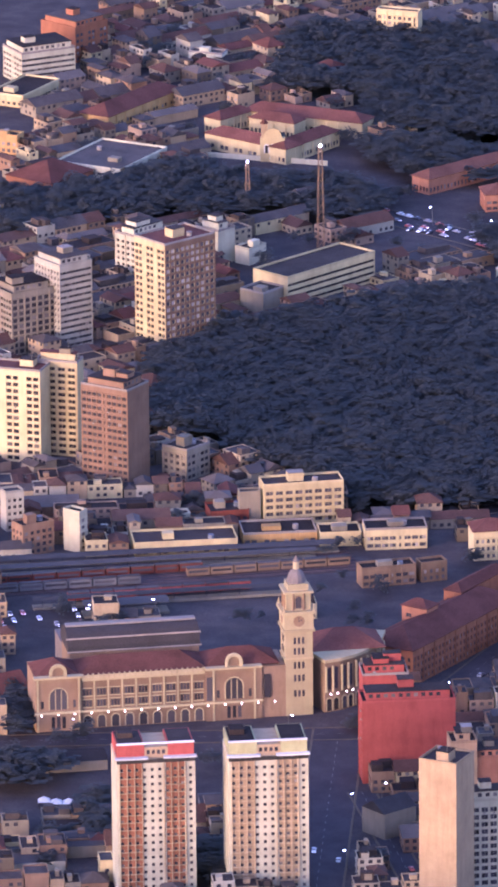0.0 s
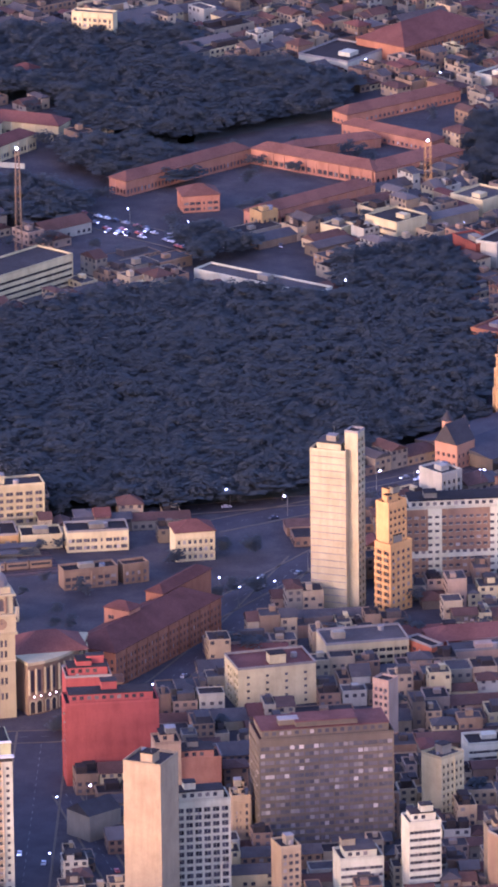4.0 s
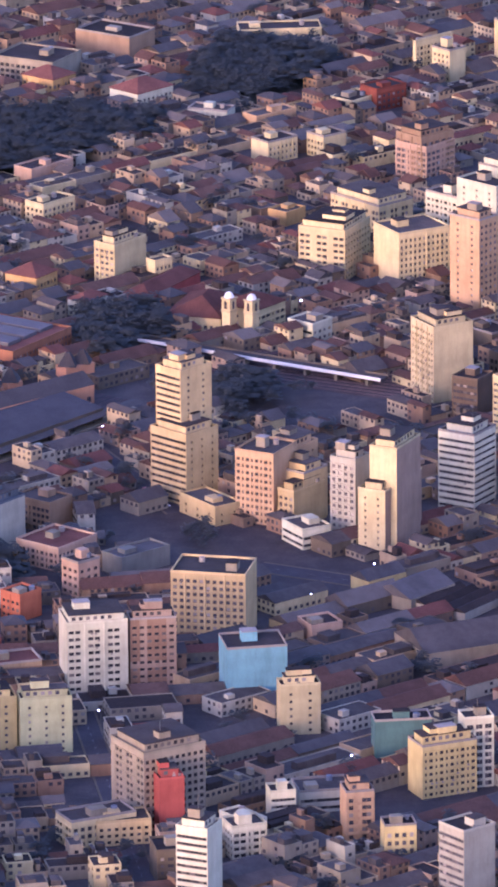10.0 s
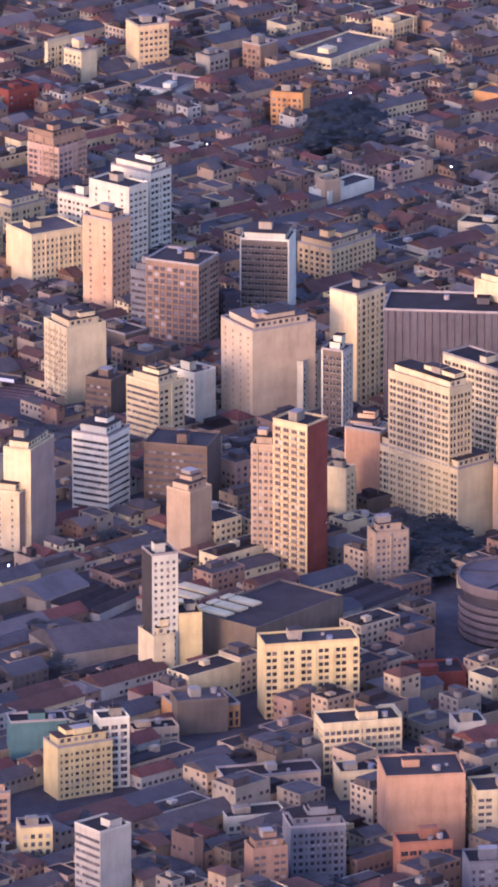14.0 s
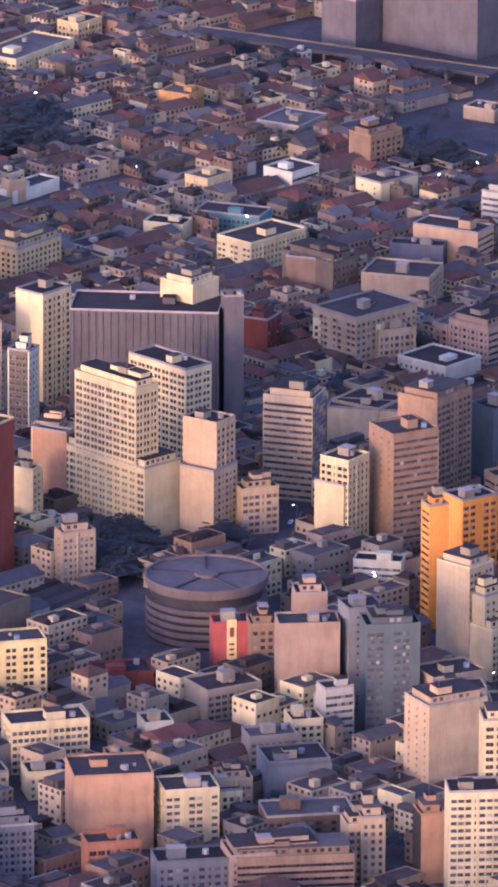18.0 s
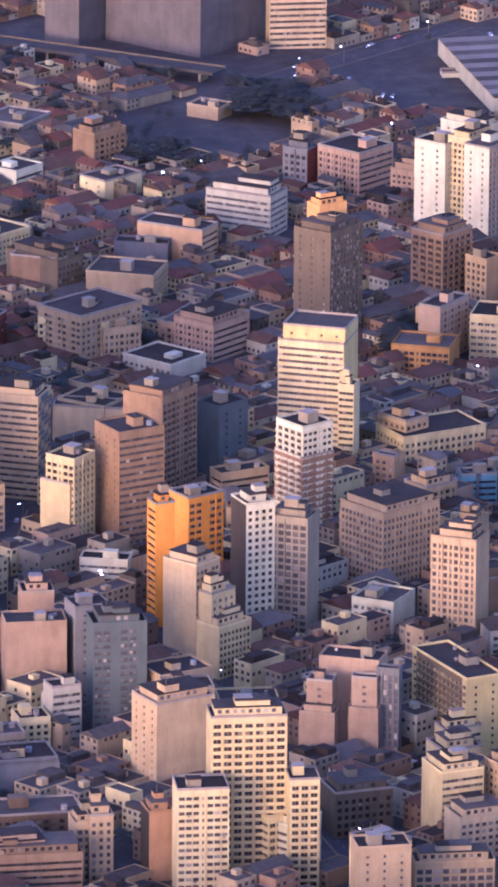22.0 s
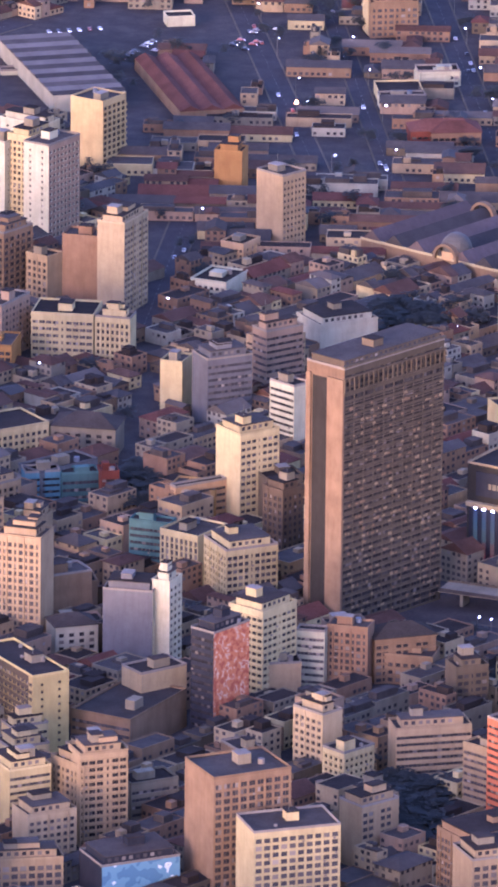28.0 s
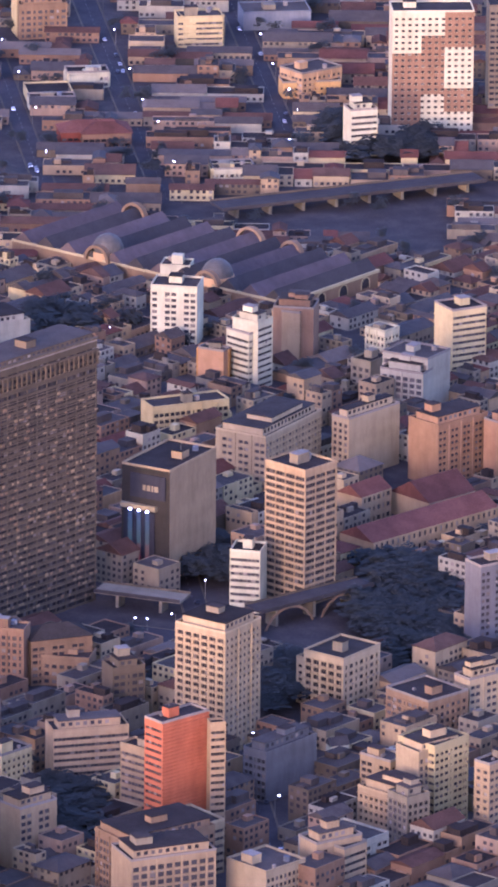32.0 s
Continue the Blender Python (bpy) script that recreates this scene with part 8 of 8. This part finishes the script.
# ---- vehicles ----
TYRE = surface("tyre_rubber", (0.02, 0.02, 0.02), 0.9, 0.1)
HEADLIGHT = emit_material("headlight_glow", (1.0, 0.96, 0.86), 2.5)
TAILLIGHT = emit_material("taillight_glow", (1.0, 0.06, 0.03), 4.0)
CARS = []
for key in ("white", "grey", "slate", "red", "navy", "greywhite"):
    c_ = empty("car", 0, 0)
    V, Fc = [], []
    prof = [(0, 0.35), (0.05, 0.8), (1.1, 0.95), (1.75, 1.42), (3.2, 1.45), (3.9, 0.98), (4.25, 0.85), (4.3, 0.35)]
    for yy in (-0.85, 0.85):
        V += [(px_, yy * (0.86 if pz > 1.2 else 1.0), pz) for px_, pz in prof]
    n = len(prof)
    Fc = [(k, (k + 1) % n, n + (k + 1) % n, n + k) for k in range(n)] + [tuple(range(n)), tuple(reversed(range(n, 2 * n)))]
    nb = len(Fc)
    for wx in (0.85, 3.4):
        for wy in (-0.87, 0.68):
            WV, WF = cyl_data(0.33, 0.2, 8)
            k0 = len(V)
            V += [(wx + a_, wy + z_, 0.33 + b_) for a_, b_, z_ in WV]
            Fc += [tuple(i_ + k0 for i_ in f_) for f_ in WF]
    part_mesh("body", mesh_of("body", V, Fc, [surface("car_paint_" + key, PAINT[key], 0.35, 0.1, spec=0.5), TYRE], [0] * nb + [1] * (len(Fc) - nb)), c_)
    boxes("windscreen", c_, GLASS, [(1.25, -0.7, 1.02, 3.75, 0.7, 1.36)])
    for wy in (-0.65, 0.45):
        boxes("headlight", c_, HEADLIGHT, [(-0.04, wy, 0.6, 0.02, wy + 0.25, 0.78)])
    tagged(c_, f"{TONE.get(key, key)} saloon car on the street", "car", "cars on the streets")
    CARS.append([c_, True])
rc = random.Random(5)


def place_car(x, y, rz, k=None):
    slot = CARS[rc.randrange(len(CARS)) if k is None else k]
    m = pose(x, y, 0.12, 0, 0, rz)
    if slot[1]:
        slot[1] = False
        slot[0].matrix_basis = m
    else:
        copy_thing(slot[0], m)


for (ax, ay), (bx, by), w in STREETS:
    ln = math.hypot(bx - ax, by - ay)
    a = math.atan2(by - ay, bx - ax)
    for k in range(int(ln / 58)):
        t = rc.uniform(0.05, 0.95)
        side = rc.choice((-1, 1))
        o = side * w * rc.choice((0.14, 0.36))
        place_car(ax + (bx - ax) * t - math.sin(a) * o, ay + (by - ay) * t + math.cos(a) * o, math.degrees(a) + (180 if side < 0 else 0))

(ax, ay), (bx, by) = (-574, 4303), (-499, 4247)
a = math.atan2(by - ay, bx - ax)
for k in range(26):
    t = (k % 13 + rc.uniform(0.1, 0.9)) / 13
    side = 1 if k < 13 else -1
    o = side * rc.choice((2.6, 6.4))
    place_car(ax + (bx - ax) * t - math.sin(a) * o, ay + (by - ay) * t + math.cos(a) * o, math.degrees(a) + (180 if side < 0 else 0))

# ---- street lamps ----


def lamp_post(h):
    s_ = empty("street_lamp", 0, 0)
    solid("pole", s_, cyl_data(0.14, h, 8, 0.08), paint("grey"))
    boxes("arm", s_, paint("grey"), [(0, -0.05, h - 0.15, 1.6, 0.05, h)])
    boxes("lamp_head", s_, LAMP_WHITE, [(1.3, -0.22, h - 0.32, 1.95, 0.22, h - 0.15)])
    return tagged(s_, "tall grey street lamp with a glowing white head", "street lamp", "street lamps")


post = lamp_post(9.0)
used = False
SPOTS = []
for (ax, ay), (bx, by), w in STREETS:
    ln = math.hypot(bx - ax, by - ay)
    for k in range(int(ln / 75) + 1):
        t = (k + rc.uniform(0.2, 0.8)) / (int(ln / 75) + 1)
        SPOTS.append((ax + (bx - ax) * t + w * 0.55, ay + (by - ay) * t))
for _ in range(40):
    SPOTS.append((rc.uniform(-600, 640), rc.uniform(3450, 4600)))
SPOTS += [(-488.7, 3691.8), (-606.2, 3663.3), (-595.5, 3666.7), (-581.3, 3672.9), (151.1, 3747.2), (160.5, 3743.2), (1.5, 3799.9), (477.3, 3804.5), (151.1, 3750.0), (484.8, 3668.0), (490.0, 3662.1), (590.6, 3706.9), (-384.8, 4496.5), (-336.6, 3878.6), (-336.8, 3879.4), (658.5, 4404.9), (430.9, 3443.6), (439.9, 3449.3), (250.0, 3759.5)]
for x, y in SPOTS:
    if not free(x, y, 0.3) and not near_street(x, y, 3.0):
        continue
    m = pose(x, y, 0, 0, 0, rc.uniform(0, 360))
    if used:
        copy_thing(post, m)
    else:
        post.matrix_basis, used = m, True
amber = empty("signal_beacon", 498.5, 4497.5, 0, 0, "amber beacon lamp glowing on a short post", "beacon")
solid("post", amber, cyl_data(0.15, 5.0, 8), paint("grey"))
solid("lens", amber, dome_data(0.9, 1.5, 10, 4, 5.0), emit_material("amber_lens_glow", (1.0, 0.32, 0.05), 12.0))
amber2 = empty("signal_beacon", 504.3, 3732.2, 0, 0, "amber beacon lamp glowing on a short post", "beacon")
solid("post", amber2, cyl_data(0.15, 3.0, 8), paint("grey"))
solid("lens", amber2, dome_data(0.8, 1.4, 10, 4, 3.0), MATS.setdefault("amber", emit_material("amber_lens_glow", (1.0, 0.32, 0.05), 12.0)))

# ---- car parks with parked cars ----
for (x, y), ang, nx, ny in (((-641.5, 3651.7), 20, 8, 3), ((273.2, 4576.3), -20, 7, 2), ((429.9, 4601.4), 60, 8, 2), ((487.2, 4620.1), 62, 9, 2), ((-508.1, 4245.5), 8, 9, 1), ((-551.1, 4270.6), -20, 9, 2), ((306.9, 4548.1), -20, 6, 1), ((387.6, 4660.4), 10, 6, 1), ((448.8, 4555.5), 62, 7, 1), ((476.3, 4542.6), 62, 7, 1)):
    c, s = math.cos(radians(ang)), math.sin(radians(ang))
    for i in range(nx):
        for j in range(ny):
            if rc.random() < 0.62:
                u, v = i * 5.5, j * 9.0
                place_car(x + u * c - v * s, y + u * s + v * c, ang + 90 + rc.uniform(-4, 4))

# ---- the yard before the station: market tents and sheds ----
for k, (x, y) in enumerate(((-589.6, 3436.8), (-584.4, 3435.3), (-579.5, 3435.9))):
    t = empty("market_tent", x, y, 10, 0, "small pale pyramid-roofed market tent", "tent", "market tents")
    solid("canopy", t, ([(-2.4, -2.4, 2.4), (2.4, -2.4, 2.4), (2.4, 2.4, 2.4), (-2.4, 2.4, 2.4), (0, 0, 4.2)], [(0, 1, 4), (1, 2, 4), (2, 3, 4), (3, 0, 4)]), WHITE_TRIM)
    for a in (-2.3, 2.3):
        for b in (-2.3, 2.3):
            boxes("pole", t, paint("grey"), [(a - 0.05, b - 0.05, 0, a + 0.05, b + 0.05, 2.4)])
gabled("low_shed", -599.7, 3353.1, 19.8, 32.2, 4.7, 16.1, paint("whitegrey"), METAL_ROOF, "long low shed with grey metal roof", "shed", rise=0.12)
gabled("low_shed", -581.0, 3374.7, 20.0, 28.8, 4.7, 15.8, paint("concrete"), METAL_ROOF, "low shed with a dull metal roof", "shed", rise=0.12)
gabled("low_shed", -526.2, 3434.0, 12.4, 8.8, 4.7, 14.7, paint("concrete"), METAL_ROOF, "small shed with a dull metal roof", "shed", rise=0.12)
gabled("low_shed", -610.7, 3470.4, 15.6, 41.2, 4.1, 18.0, paint("concrete"), ROOF_DARK, "long dark-roofed shed beside the square", "shed", rise=0.1)
gabled("low_shed", -450.5, 3412.8, 13.8, 16.0, 10.6, 47.5, paint("concrete"), METAL_ROOF, "shed with a curved grey roof", "shed", rise=0.3)
gabled("low_shed", -630.3, 3545.2, 18.3, 20.1, 6.6, 40.1, paint("cream"), ROOF_RED, "cream gabled wing beside the railway station", "shed", rise=0.35)

# ---- a yellow sign panel on the red house, by the round car park ----
x, y, wl, wr, h, rz = (79.5, 3642.5, 11.8, 15.5, 22.6, 6.8)
sp = empty("sign_panel", x, y, rz, 0, "tall yellow sign panel fixed to the red house", "sign")
boxes("board", sp, paint("yellow"), [(wr * 0.36, -0.35, h * 0.28, wr * 0.62, -0.02, h + 1.2)])
boxes("emblem", sp, paint("maroon"), [(wr * 0.43, -0.40, h * 0.72, wr * 0.55, -0.36, h * 0.90)])
for k in range(3):
    boxes("text_bar", sp, paint("maroon"), [(wr * 0.42, -0.40, h * (0.36 + 0.1 * k), wr * 0.56, -0.36, h * (0.40 + 0.1 * k))])
